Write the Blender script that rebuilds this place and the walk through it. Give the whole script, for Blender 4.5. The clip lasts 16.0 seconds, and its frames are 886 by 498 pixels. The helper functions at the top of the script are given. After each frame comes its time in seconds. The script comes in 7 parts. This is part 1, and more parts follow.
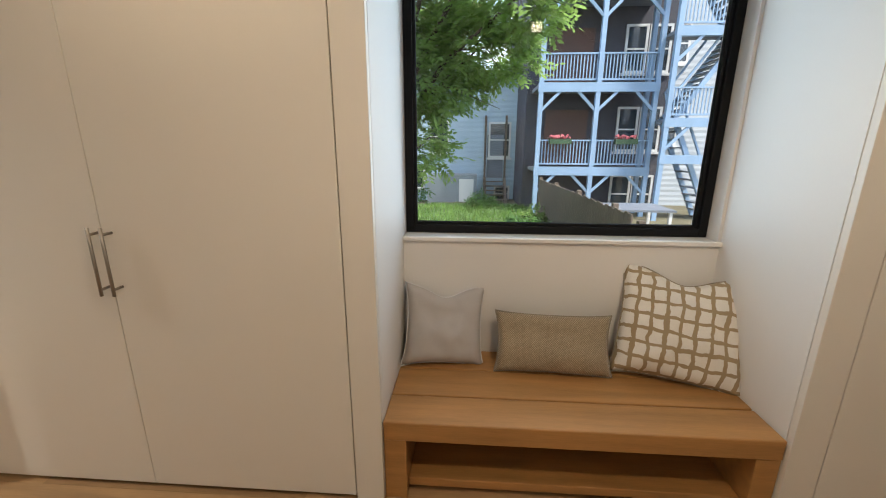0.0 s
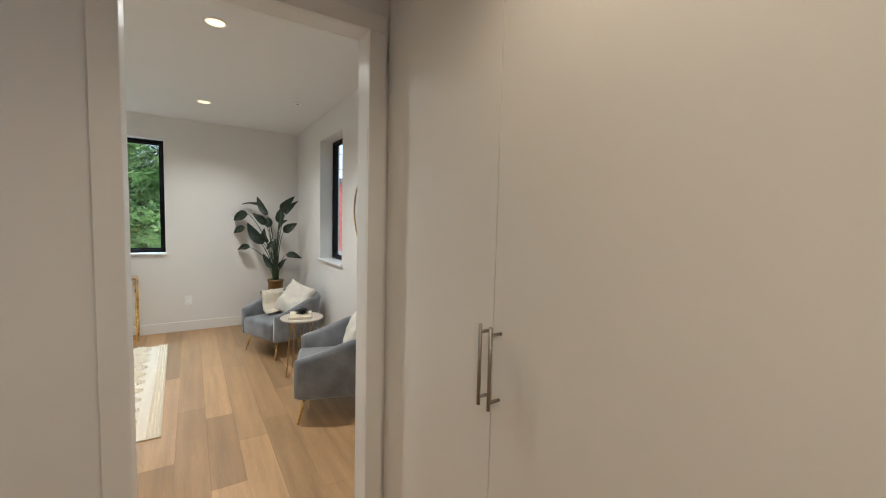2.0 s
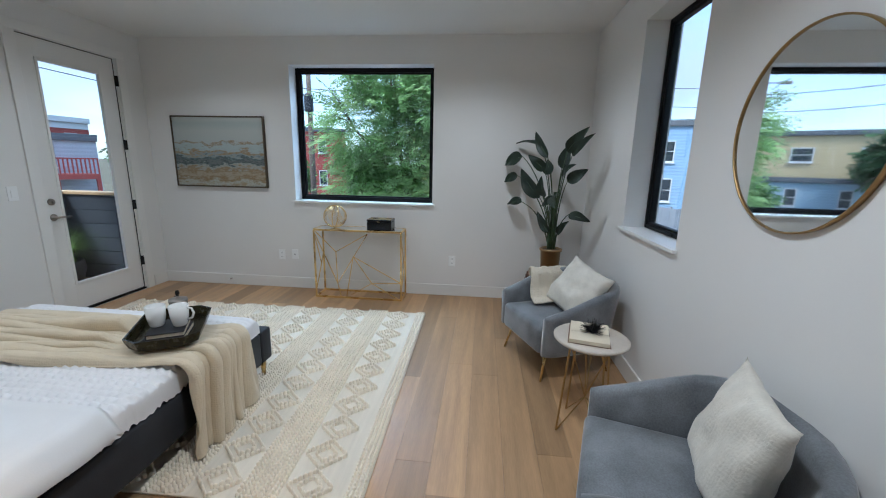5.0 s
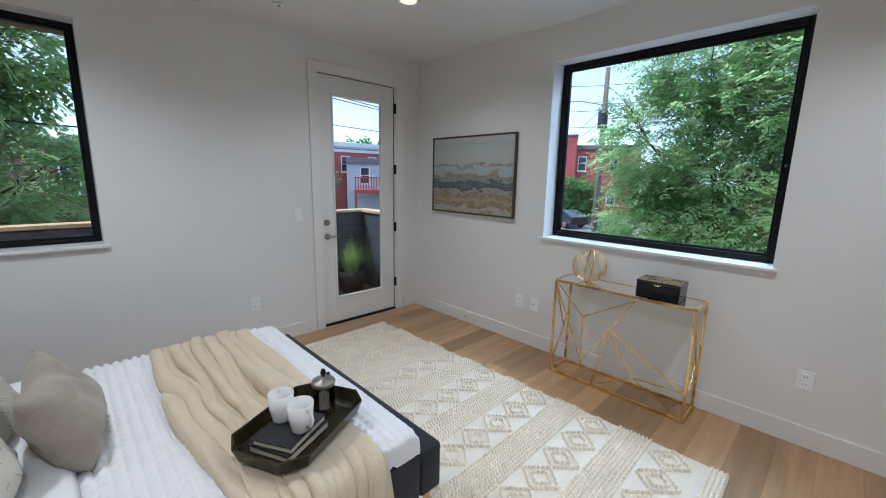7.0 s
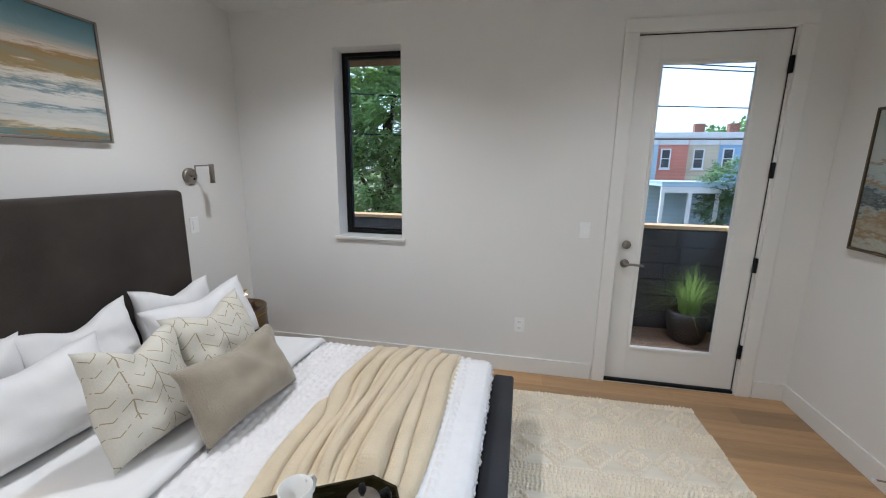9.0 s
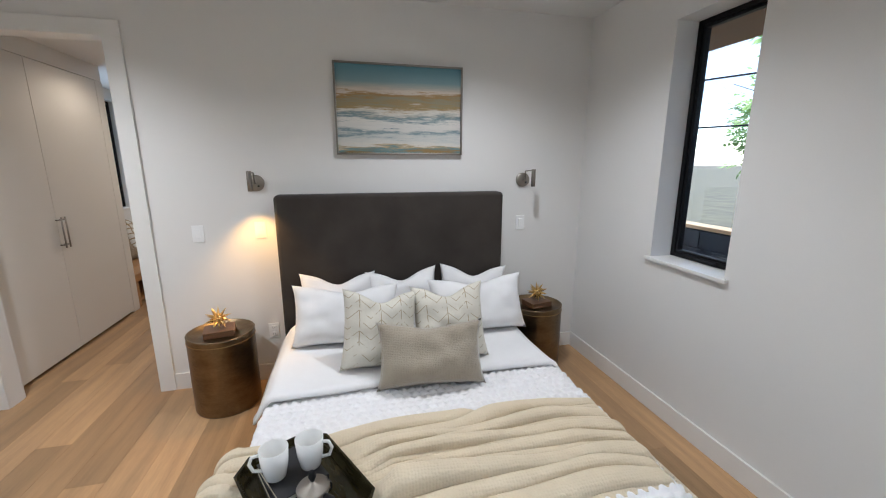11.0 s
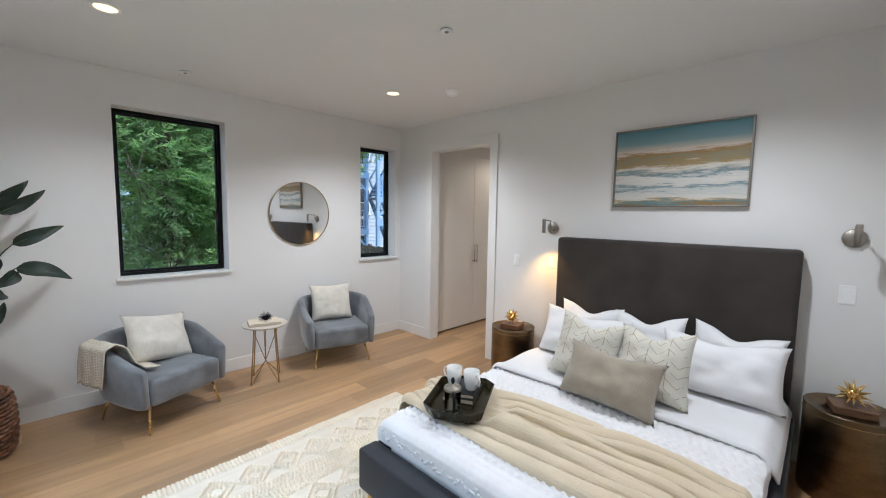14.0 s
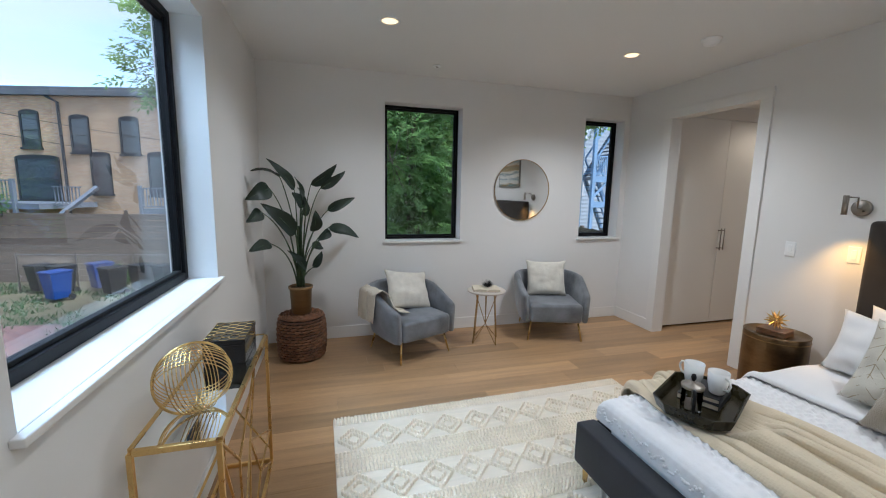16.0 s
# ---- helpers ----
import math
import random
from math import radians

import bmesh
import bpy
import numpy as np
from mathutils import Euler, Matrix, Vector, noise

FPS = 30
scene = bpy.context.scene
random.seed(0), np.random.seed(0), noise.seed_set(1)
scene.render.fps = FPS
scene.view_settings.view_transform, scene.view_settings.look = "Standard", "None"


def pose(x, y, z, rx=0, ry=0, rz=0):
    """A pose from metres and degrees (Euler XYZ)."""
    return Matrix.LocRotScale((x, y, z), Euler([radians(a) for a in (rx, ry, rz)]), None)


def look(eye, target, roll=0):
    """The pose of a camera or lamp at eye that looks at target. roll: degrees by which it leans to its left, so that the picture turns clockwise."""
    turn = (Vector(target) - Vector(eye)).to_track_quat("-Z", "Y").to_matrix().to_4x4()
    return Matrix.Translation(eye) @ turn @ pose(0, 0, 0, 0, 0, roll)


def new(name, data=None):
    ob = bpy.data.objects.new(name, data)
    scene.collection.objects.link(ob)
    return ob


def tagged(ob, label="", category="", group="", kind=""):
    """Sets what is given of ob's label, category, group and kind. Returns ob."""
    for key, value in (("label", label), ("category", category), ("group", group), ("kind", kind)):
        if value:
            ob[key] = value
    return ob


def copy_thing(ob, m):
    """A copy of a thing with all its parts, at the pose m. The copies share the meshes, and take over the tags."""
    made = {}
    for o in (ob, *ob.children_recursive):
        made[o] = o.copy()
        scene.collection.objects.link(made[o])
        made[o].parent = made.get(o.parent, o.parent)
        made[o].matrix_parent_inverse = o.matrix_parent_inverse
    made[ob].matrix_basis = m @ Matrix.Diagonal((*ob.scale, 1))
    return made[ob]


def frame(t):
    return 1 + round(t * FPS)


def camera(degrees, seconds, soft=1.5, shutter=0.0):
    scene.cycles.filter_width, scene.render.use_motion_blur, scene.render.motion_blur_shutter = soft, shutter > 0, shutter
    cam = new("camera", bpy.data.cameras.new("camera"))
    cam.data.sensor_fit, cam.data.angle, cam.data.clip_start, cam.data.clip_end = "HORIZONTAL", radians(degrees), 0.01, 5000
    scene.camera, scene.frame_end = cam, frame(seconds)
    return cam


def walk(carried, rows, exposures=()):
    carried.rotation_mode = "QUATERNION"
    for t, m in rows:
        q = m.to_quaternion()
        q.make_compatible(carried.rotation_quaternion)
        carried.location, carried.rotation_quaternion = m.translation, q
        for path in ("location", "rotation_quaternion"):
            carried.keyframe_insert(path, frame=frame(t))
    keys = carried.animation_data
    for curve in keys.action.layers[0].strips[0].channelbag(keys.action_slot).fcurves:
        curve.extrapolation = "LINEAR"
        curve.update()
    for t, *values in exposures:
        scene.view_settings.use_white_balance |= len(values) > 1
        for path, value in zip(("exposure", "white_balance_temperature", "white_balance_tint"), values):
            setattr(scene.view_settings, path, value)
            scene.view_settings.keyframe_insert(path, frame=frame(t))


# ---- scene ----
cam = camera(97.1, 16.0, soft=1.1)
PATH = [
    (0, (0.415, 0.6, 1.462), (0.291, 2.532, 0.961), 0.3),
    (0.5, (0.44, 0.729, 1.51), (-0.237, 2.585, 1.196), 0.7),
    (1, (0.368, 0.879, 1.548), (-0.694, 2.567, 1.404), 1.5),
    (1.5, (0.23, 1.006, 1.512), (-1.185, 2.414, 1.379), 1.5),
    (2, (0.001, 1.128, 1.491), (-1.675, 2.211, 1.356), 1.4),
    (2.5, (-0.286, 1.231, 1.445), (-2.137, 1.973, 1.28), 1.3),
    (3, (-0.572, 1.316, 1.431), (-2.495, 1.812, 1.188), 1.2),
    (3.2, (-0.678, 1.317, 1.393), (-2.609, 1.766, 1.134), 1.3),
    (5.3, (-2.006, 1.406, 1.466), (-3.946, 1.108, 1.079), 1.1),
    (5.5, (-2.133, 1.394, 1.477), (-4.066, 1.02, 1.127), 1.1),
    (6, (-2.431, 1.368, 1.485), (-4.262, 0.639, 1.143), 1.1),
    (6.5, (-2.721, 1.269, 1.472), (-4.365, 0.186, 1.119), 1.0),
    (7, (-3.071, 1.114, 1.513), (-4.445, -0.293, 1.15), 1.1),
    (7.5, (-3.411, 1.02, 1.531), (-4.392, -0.679, 1.145), 1.1),
    (8, (-3.655, 0.929, 1.559), (-4.274, -0.932, 1.167), 1.1),
    (8.5, (-3.901, 0.73, 1.6), (-4.052, -1.224, 1.199), 0.8),
    (9, (-4.165, 0.55, 1.568), (-3.779, -1.37, 1.162), 0.8),
    (9.5, (-4.304, 0.369, 1.568), (-3.37, -1.344, 1.129), 0.7),
    (10, (-4.377, 0.152, 1.62), (-3.02, -1.244, 1.161), 0.9),
    (10.2, (-4.46, 0.026, 1.623), (-2.941, -1.193, 1.166), 0.7),
    (12.3, (-5.18, -1.149, 1.555), (-3.269, -0.656, 1.228), 0.5),
    (12.5, (-5.167, -1.249, 1.549), (-3.281, -0.662, 1.241), 0.7),
    (13, (-5.158, -1.432, 1.584), (-3.366, -0.575, 1.356), 0.7),
    (13.5, (-5.211, -1.563, 1.578), (-3.54, -0.479, 1.404), 0.8),
    (14, (-5.285, -1.685, 1.59), (-3.856, -0.297, 1.416), 0.9),
    (14.5, (-5.364, -1.699, 1.577), (-4.208, -0.077, 1.398), 1.2),
    (15, (-5.434, -1.645, 1.556), (-4.554, 0.14, 1.356), 1.0),
    (15.5, (-5.411, -1.629, 1.561), (-4.741, 0.237, 1.3), 1.0),
    (16, (-5.395, -1.642, 1.532), (-4.845, 0.26, 1.248), 1.1),
]
# seconds, stops, kelvin, tint
EXPOSURES = [(0, 0.34, 6650, 9), (1, 0.26, 6400, 8), (2, 0.30, 5950, 6), (3.2, 0.4, 5150, 3), (5.3, -0.19, 5120, 6), (6.2, -0.12, 5250, 8), (7, -0.08, 5300, 9), (8.5, 0.12, 5500, 9), (10, 0.14, 5600, 10), (12.5, 0.25, 5400, 9), (14.5, 0.32, 5450, 9), (15.5, 0.02, 5400, 8), (16, -0.1, 5400, 8)]
walk(cam, [(t, look(eye, target, roll)) for t, eye, target, roll in PATH], EXPOSURES)

# ---- world, sun, lamps ----
world = bpy.data.worlds.new("world")
scene.world = world
world.use_nodes = True
wn, wl = world.node_tree.nodes, world.node_tree.links
sky = wn.new("ShaderNodeTexSky")
sky.sky_type = "NISHITA"
sky.sun_disc = False
sky.sun_elevation, sky.sun_rotation = radians(54.3), radians(125)
w_co = wn.new("ShaderNodeTexCoord")
w_map = wn.new("ShaderNodeMapping")
w_map.inputs["Scale"].default_value = (1.2, 1.2, 3.5)
w_noise = wn.new("ShaderNodeTexNoise")
w_noise.inputs["Scale"].default_value = 2.2
w_noise.inputs["Detail"].default_value = 7
w_ramp = wn.new("ShaderNodeValToRGB")
w_ramp.color_ramp.elements[0].position, w_ramp.color_ramp.elements[1].position = 0.32, 0.60
w_mix = wn.new("ShaderNodeMix")
w_mix.data_type = "RGBA"
w_mix.inputs["B"].default_value = (2.3, 2.6, 3.05, 1)
wl.new(w_co.outputs["Generated"], w_map.inputs["Vector"])
wl.new(w_map.outputs["Vector"], w_noise.inputs["Vector"])
wl.new(w_noise.outputs["Fac"], w_ramp.inputs["Fac"])
wl.new(w_ramp.outputs["Color"], w_mix.inputs["Factor"])
wl.new(sky.outputs["Color"], w_mix.inputs["A"])
wl.new(w_mix.outputs["Result"], wn["Background"].inputs["Color"])
wn["Background"].inputs["Strength"].default_value = 0.44

sun = new("sun", bpy.data.lights.new("sun", "SUN"))
sun.data.energy, sun.data.angle, sun.data.color = 5.0, radians(12), (1, 0.96, 0.90)
sun.matrix_world = look((0, 0, 40), (-20, 14, 6))


def window_light(name, place, target, width, height, watts, color=(0.66, 0.84, 1.0)):
    lamp = new(name, bpy.data.lights.new(name, "AREA"))
    lamp.data.shape, lamp.data.size, lamp.data.size_y = "RECTANGLE", width, height
    lamp.data.energy, lamp.data.color = watts, color
    lamp.data.spread = radians(150)
    lamp.matrix_world = look(place, target)
    return lamp


# added area lamp outside, above the west window, standing in for skylight
window_light("daylight_west", (-7.35, 0.09, 3.75), (-4.9, 0.09, 0.9), 1.9, 1.2, 88)

# added area lamp in the nook window's opening, standing in for skylight
window_light("daylight_hall", (0.86, 2.61, 1.72), (0.86, 0, 1.72), 1.45, 1.30, 9)


def downlight(name, x, y, z, watts, color=(1.0, 0.96, 0.90), size=150, blend=1.0):
    lamp = new(name, bpy.data.lights.new(name, "SPOT"))
    lamp.data.energy, lamp.data.color = watts, color
    lamp.data.spot_size, lamp.data.spot_blend, lamp.data.shadow_soft_size = radians(size), blend, 0.05
    lamp.matrix_world = look((x, y, z - 0.03), (x, y + 0.0001, 0))
    return lamp


ROOM_LIGHTS = [(-4.97, 1.27), (-2.93, 1.28), (-4.96, -1.21), (-2.93, -1.21)]
# the second hall light is unseen, added to brighten the bench nook
HALL_LIGHTS = [(-0.45, 1.42), (1.0, 0.75)]
for lx, ly in ROOM_LIGHTS:
    downlight("downlight_beam", lx, ly, 2.70, (56 if lx < -4 else 100) * (1.15 if ly > 0 else 0.85), (1.0, 0.94, 0.86), 145)
for lx, ly in HALL_LIGHTS:
    downlight("downlight_beam", lx, ly, 2.56, 14 if lx < 0 else 46, (1.0, 0.79, 0.57), 160, 0.6)


# ---- materials ----
def link(m, a, b):
    m.node_tree.links.new(a, b)


def mat(name, col, rough=0.5, metal=0.0, var=0.10, scale=2.0, fine=90.0, bump=0.15, stretch=(1, 1, 1), sheen=0.0, coat=0.0, random_tint=0.0, rvar=0.1, spec=0.5):
    """A surface with large stains, fine grain and relief; col is its middle colour."""
    m = bpy.data.materials.new(name)
    m.use_nodes = True
    n = m.node_tree.nodes
    p = n["Principled BSDF"]
    p.inputs["Metallic"].default_value = metal
    p.inputs["Specular IOR Level"].default_value = spec
    p.inputs["Sheen Weight"].default_value = sheen
    p.inputs["Sheen Roughness"].default_value = 0.4
    p.inputs["Coat Weight"].default_value = coat
    co = n.new("ShaderNodeTexCoord")
    mp = n.new("ShaderNodeMapping")
    mp.inputs["Scale"].default_value = stretch
    link(m, co.outputs["Object"], mp.inputs["Vector"])
    big = n.new("ShaderNodeTexNoise")
    big.inputs["Scale"].default_value, big.inputs["Detail"].default_value = scale, 5
    small = n.new("ShaderNodeTexNoise")
    small.inputs["Scale"].default_value, small.inputs["Detail"].default_value = fine, 4
    for t in (big, small):
        link(m, mp.outputs["Vector"], t.inputs["Vector"])
    add = n.new("ShaderNodeMath")
    add.operation = "MULTIPLY_ADD"
    add.inputs[1].default_value = 0.45
    link(m, small.outputs["Fac"], add.inputs[0])
    link(m, big.outputs["Fac"], add.inputs[2])
    ramp = n.new("ShaderNodeValToRGB")
    ramp.color_ramp.elements[0].position, ramp.color_ramp.elements[1].position = 0.45, 1.0
    ramp.color_ramp.elements[0].color = (*[c * (1 - var) for c in col], 1)
    ramp.color_ramp.elements[1].color = (*[min(c * (1 + var), 1) for c in col], 1)
    link(m, add.outputs[0], ramp.inputs["Fac"])
    out = ramp.outputs["Color"]
    if random_tint:
        info = n.new("ShaderNodeObjectInfo")
        span = n.new("ShaderNodeMapRange")
        span.inputs["To Min"].default_value, span.inputs["To Max"].default_value = 1 - random_tint, 1 + random_tint
        link(m, info.outputs["Random"], span.inputs["Value"])
        hsv = n.new("ShaderNodeHueSaturation")
        link(m, span.outputs["Result"], hsv.inputs["Value"])
        link(m, out, hsv.inputs["Color"])
        out = hsv.outputs["Color"]
    link(m, out, p.inputs["Base Color"])
    rr = n.new("ShaderNodeMapRange")
    rr.inputs["To Min"].default_value, rr.inputs["To Max"].default_value = max(rough - rvar, 0.02), min(rough + rvar, 1)
    link(m, big.outputs["Fac"], rr.inputs["Value"])
    link(m, rr.outputs["Result"], p.inputs["Roughness"])
    if bump:
        b = n.new("ShaderNodeBump")
        b.inputs["Strength"].default_value, b.inputs["Distance"].default_value = bump, 0.004
        link(m, small.outputs["Fac"], b.inputs["Height"])
        link(m, b.outputs["Normal"], p.inputs["Normal"])
    return m


def glass(name, col=(1, 1, 1), rough=0.0):
    m = bpy.data.materials.new(name)
    m.use_nodes = True
    p = m.node_tree.nodes["Principled BSDF"]
    p.inputs["Base Color"].default_value = (*col, 1)
    p.inputs["Roughness"].default_value, p.inputs["IOR"].default_value = rough, 1.45
    p.inputs["Transmission Weight"].default_value = 1
    return m


WALL = mat("wall_paint", (0.78, 0.765, 0.74), 0.55, var=0.02, scale=1.2, fine=260, bump=0.04)
CEIL = mat("ceiling_paint", (0.78, 0.77, 0.75), 0.8, var=0.02, scale=1.0, fine=260, bump=0.03)
TRIM = mat("trim_paint", (0.80, 0.785, 0.755), 0.32, var=0.02, scale=1.5, fine=180, bump=0.02)
CLOSET = mat("closet_paint", (0.76, 0.725, 0.665), 0.38, var=0.015, scale=1.0, fine=200, bump=0.03, rvar=0.02)
BLACK = mat("black_aluminium", (0.007, 0.007, 0.008), 0.5, var=0.2, fine=200, bump=0.03, spec=0.2)
GLASS = glass("window_glass")
GLASS.node_tree.nodes["Principled BSDF"].inputs["IOR"].default_value = 1.3
OAK = mat("oak_floor", (0.40, 0.245, 0.12), 0.38, var=0.24, scale=2.4, fine=26, bump=0.10, stretch=(0.55, 7, 7), random_tint=0.28)
GAP = mat("dark_gap", (0.03, 0.02, 0.015), 0.9)
BENCH = mat("bench_wood", (0.42, 0.215, 0.075), 0.38, var=0.22, scale=2.5, fine=30, bump=0.08, stretch=(0.6, 8, 8), random_tint=0.06)
STEEL = mat("brushed_steel", (0.33, 0.30, 0.265), 0.42, metal=1.0, var=0.08, fine=150, bump=0.05, stretch=(1, 1, 0.2))
GOLD = mat("gold_metal", (0.72, 0.50, 0.20), 0.28, metal=1.0, var=0.12, scale=8, fine=120, bump=0.04)
LAMP_ON = bpy.data.materials.new("lamp_lens")
LAMP_ON.use_nodes = True
LAMP_ON.node_tree.nodes["Principled BSDF"].inputs["Emission Color"].default_value = (1, 0.62, 0.28, 1)
LAMP_ON.node_tree.nodes["Principled BSDF"].inputs["Emission Strength"].default_value = 2.1


# ---- mesh helpers ----
def finish(name, bm, material, smooth=False):
    me = bpy.data.meshes.new(name)
    bm.normal_update()
    bm.to_mesh(me)
    bm.free()
    for mm in (material if isinstance(material, (list, tuple)) else [material]):
        me.materials.append(mm)
    if smooth:
        me.polygons.foreach_set("use_smooth", [True] * len(me.polygons))
    return me


def part(name, bm, material, parent=None, label="", smooth=False):
    ob = new(name, finish(name, bm, material, smooth))
    if parent:
        ob.parent = parent
    if label:
        tagged(ob, label)
    return ob


def thing(name, label, category, m=None, group="", kind=""):
    ob = new(name)
    ob.empty_display_size = 0.1
    if m is not None:
        ob.matrix_world = m
    return tagged(ob, label, category, group, kind)


def box(x0, y0, z0, x1, y1, z1, bevel=0.0, seg=2, bm=None):
    bm2 = bmesh.new()
    bmesh.ops.create_cube(bm2, size=1)
    for v in bm2.verts:
        v.co = Vector(((x0 + x1) / 2 + v.co.x * (x1 - x0), (y0 + y1) / 2 + v.co.y * (y1 - y0), (z0 + z1) / 2 + v.co.z * (z1 - z0)))
    if bevel:
        bmesh.ops.bevel(bm2, geom=list(bm2.edges), offset=bevel, segments=seg, affect="EDGES", profile=0.5)
    return merge(bm, bm2)


def merge(bm, bm2, m=None):
    """Adds bm2 to bm (or gives it back when there is none)."""
    if m is not None:
        bmesh.ops.transform(bm2, matrix=m, verts=bm2.verts)
    if bm is None:
        return bm2
    tmp = bpy.data.meshes.new("tmp")
    bm2.to_mesh(tmp)
    bm2.free()
    bm.from_mesh(tmp)
    bpy.data.meshes.remove(tmp)
    return bm


def rod(points, radius, sides=8, bm=None, closed=False, radii=None):
    """A round bar along points."""
    bm = bm or bmesh.new()
    pts = [Vector(p) for p in points]
    rings = []
    for i, p in enumerate(pts):
        if closed:
            d = pts[(i + 1) % len(pts)] - pts[i - 1]
        else:
            d = pts[min(i + 1, len(pts) - 1)] - pts[max(i - 1, 0)]
        d.normalize()
        a = d.orthogonal().normalized() if not rings else (prev - d * prev.dot(d)).normalized()
        prev = a
        b = d.cross(a)
        r = radii[i] if radii else radius
        rings.append([bm.verts.new(p + r * (math.cos(2 * math.pi * k / sides) * a + math.sin(2 * math.pi * k / sides) * b)) for k in range(sides)])
    pairs = list(zip(rings, rings[1:])) + ([(rings[-1], rings[0])] if closed else [])
    for r0, r1 in pairs:
        for k in range(sides):
            bm.faces.new((r0[k], r0[(k + 1) % sides], r1[(k + 1) % sides], r1[k]))
    if not closed:
        bm.faces.new(rings[0][::-1])
        bm.faces.new(rings[-1])
    return bm


def lathe(profile, sides=32, bm=None, center=(0, 0, 0)):
    """A turned shape from (radius, height) pairs, from bottom to top."""
    bm = bm or bmesh.new()
    c = Vector(center)
    rings = []
    for r, z in profile:
        if r < 1e-5:
            rings.append([bm.verts.new(c + Vector((0, 0, z)))])
        else:
            rings.append([bm.verts.new(c + Vector((r * math.cos(2 * math.pi * k / sides), r * math.sin(2 * math.pi * k / sides), z))) for k in range(sides)])
    for r0, r1 in zip(rings, rings[1:]):
        for k in range(sides):
            k2 = (k + 1) % sides
            if len(r0) == 1 and len(r1) == 1:
                continue
            if len(r0) == 1:
                bm.faces.new((r0[0], r1[k2], r1[k]))
            elif len(r1) == 1:
                bm.faces.new((r0[k], r0[k2], r1[0]))
            else:
                bm.faces.new((r0[k], r0[k2], r1[k2], r1[k]))
    return bm


def wall(name, axis, a, b, u0, u1, z0, z1, openings=(), material=None, label="", category="wall"):
    """An upright wall between the planes a and b of axis, from u0 to u1, with openings (u0, u1, z0, z1) cut through."""
    us = sorted({u0, u1, *[v for o in openings for v in o[:2]]})
    zs = sorted({z0, z1, *[v for o in openings for v in o[2:]]})
    bm = bmesh.new()

    def solid(i, j):
        if not (0 <= i < len(us) - 1 and 0 <= j < len(zs) - 1):
            return False
        u, z = (us[i] + us[i + 1]) / 2, (zs[j] + zs[j + 1]) / 2
        return not any(o[0] < u < o[1] and o[2] < z < o[3] for o in openings)

    def face(*pts):
        bm.faces.new([bm.verts.new((p, q, r) if axis == "x" else (q, p, r)) for p, q, r in pts])

    for i in range(len(us) - 1):
        for j in range(len(zs) - 1):
            if not solid(i, j):
                continue
            p, q, r, s = us[i], us[i + 1], zs[j], zs[j + 1]
            face((a, p, r), (a, q, r), (a, q, s), (a, p, s))
            face((b, p, r), (b, p, s), (b, q, s), (b, q, r))
            if not solid(i - 1, j):
                face((a, p, r), (a, p, s), (b, p, s), (b, p, r))
            if not solid(i + 1, j):
                face((a, q, r), (b, q, r), (b, q, s), (a, q, s))
            if not solid(i, j - 1):
                face((a, p, r), (b, p, r), (b, q, r), (a, q, r))
            if not solid(i, j + 1):
                face((a, p, s), (a, q, s), (b, q, s), (b, p, s))
    bmesh.ops.remove_doubles(bm, verts=bm.verts, dist=1e-4)
    bmesh.ops.recalc_face_normals(bm, faces=bm.faces)
    ob = part(name, bm, material or WALL)
    return tagged(ob, label or "white painted plaster wall", category, kind="structure")


# ---- the shell of the bedroom and the hall ----
WX, EX, SY, NY, CZ = -6.03, -1.87, -2.36, 2.46, 2.71
HZ, CY = 2.57, 1.93          # hall ceiling, closet front
wall("wall_west", "x", WX, WX - 0.24, SY - 0.24, NY + 0.24, -0.3, 2.95, [(-0.68, 0.86, 1.0, 2.435)])
wall("wall_south", "y", SY, SY - 0.24, WX, EX + 0.11, -0.3, 2.95, [(-5.735, -4.83, 0.0, 2.43), (-3.25, -2.722, 1.0, 2.43)])
wall("wall_north", "y", NY, NY + 0.24, WX, EX + 0.11, -0.3, 2.95, [(-4.845, -4.017, 1.0, 2.43), (-2.5, -1.95, 1.0, 2.43)])
wall("wall_east", "x", EX, EX + 0.11, SY, NY, 0.0, 2.95, [(0.915, 1.85, 0.0, 2.375)])
tagged(part("ceiling", box(WX, SY, CZ, EX, NY, CZ + 0.2), CEIL), "smooth white painted ceiling with recessed lights", "ceiling", kind="structure")
tagged(part("floor", box(WX - 0.05, SY - 0.05, -0.12, 3.6, 2.7, -0.012), GAP), "dark subfloor under the oak planks", "floor", kind="structure")
# hall and window nook
wall("wall_hall_south", "y", -0.45, -0.57, EX + 0.11, 3.4, 0.0, 2.9)
wall("wall_hall_end", "x", 3.3, 3.42, -0.45, 2.6, 0.0, 2.9)
wall("wall_nook", "y", 2.555, 2.80, EX + 0.11, 3.4, -0.3, 2.95, [(0.085, 1.64, 1.0, 2.43)])
wall("wall_nook_side", "x", 0.085, 0.03, CY + 0.031, 2.555, 0.0, HZ)
wall("wall_nook_side", "x", 1.655, 1.71, CY + 0.031, 2.555, 0.0, HZ)
tagged(part("ceiling_hall", box(EX + 0.11, -0.45, HZ, 3.3, 2.555, HZ + 0.2), CEIL), "white painted hall ceiling", "ceiling", kind="structure")


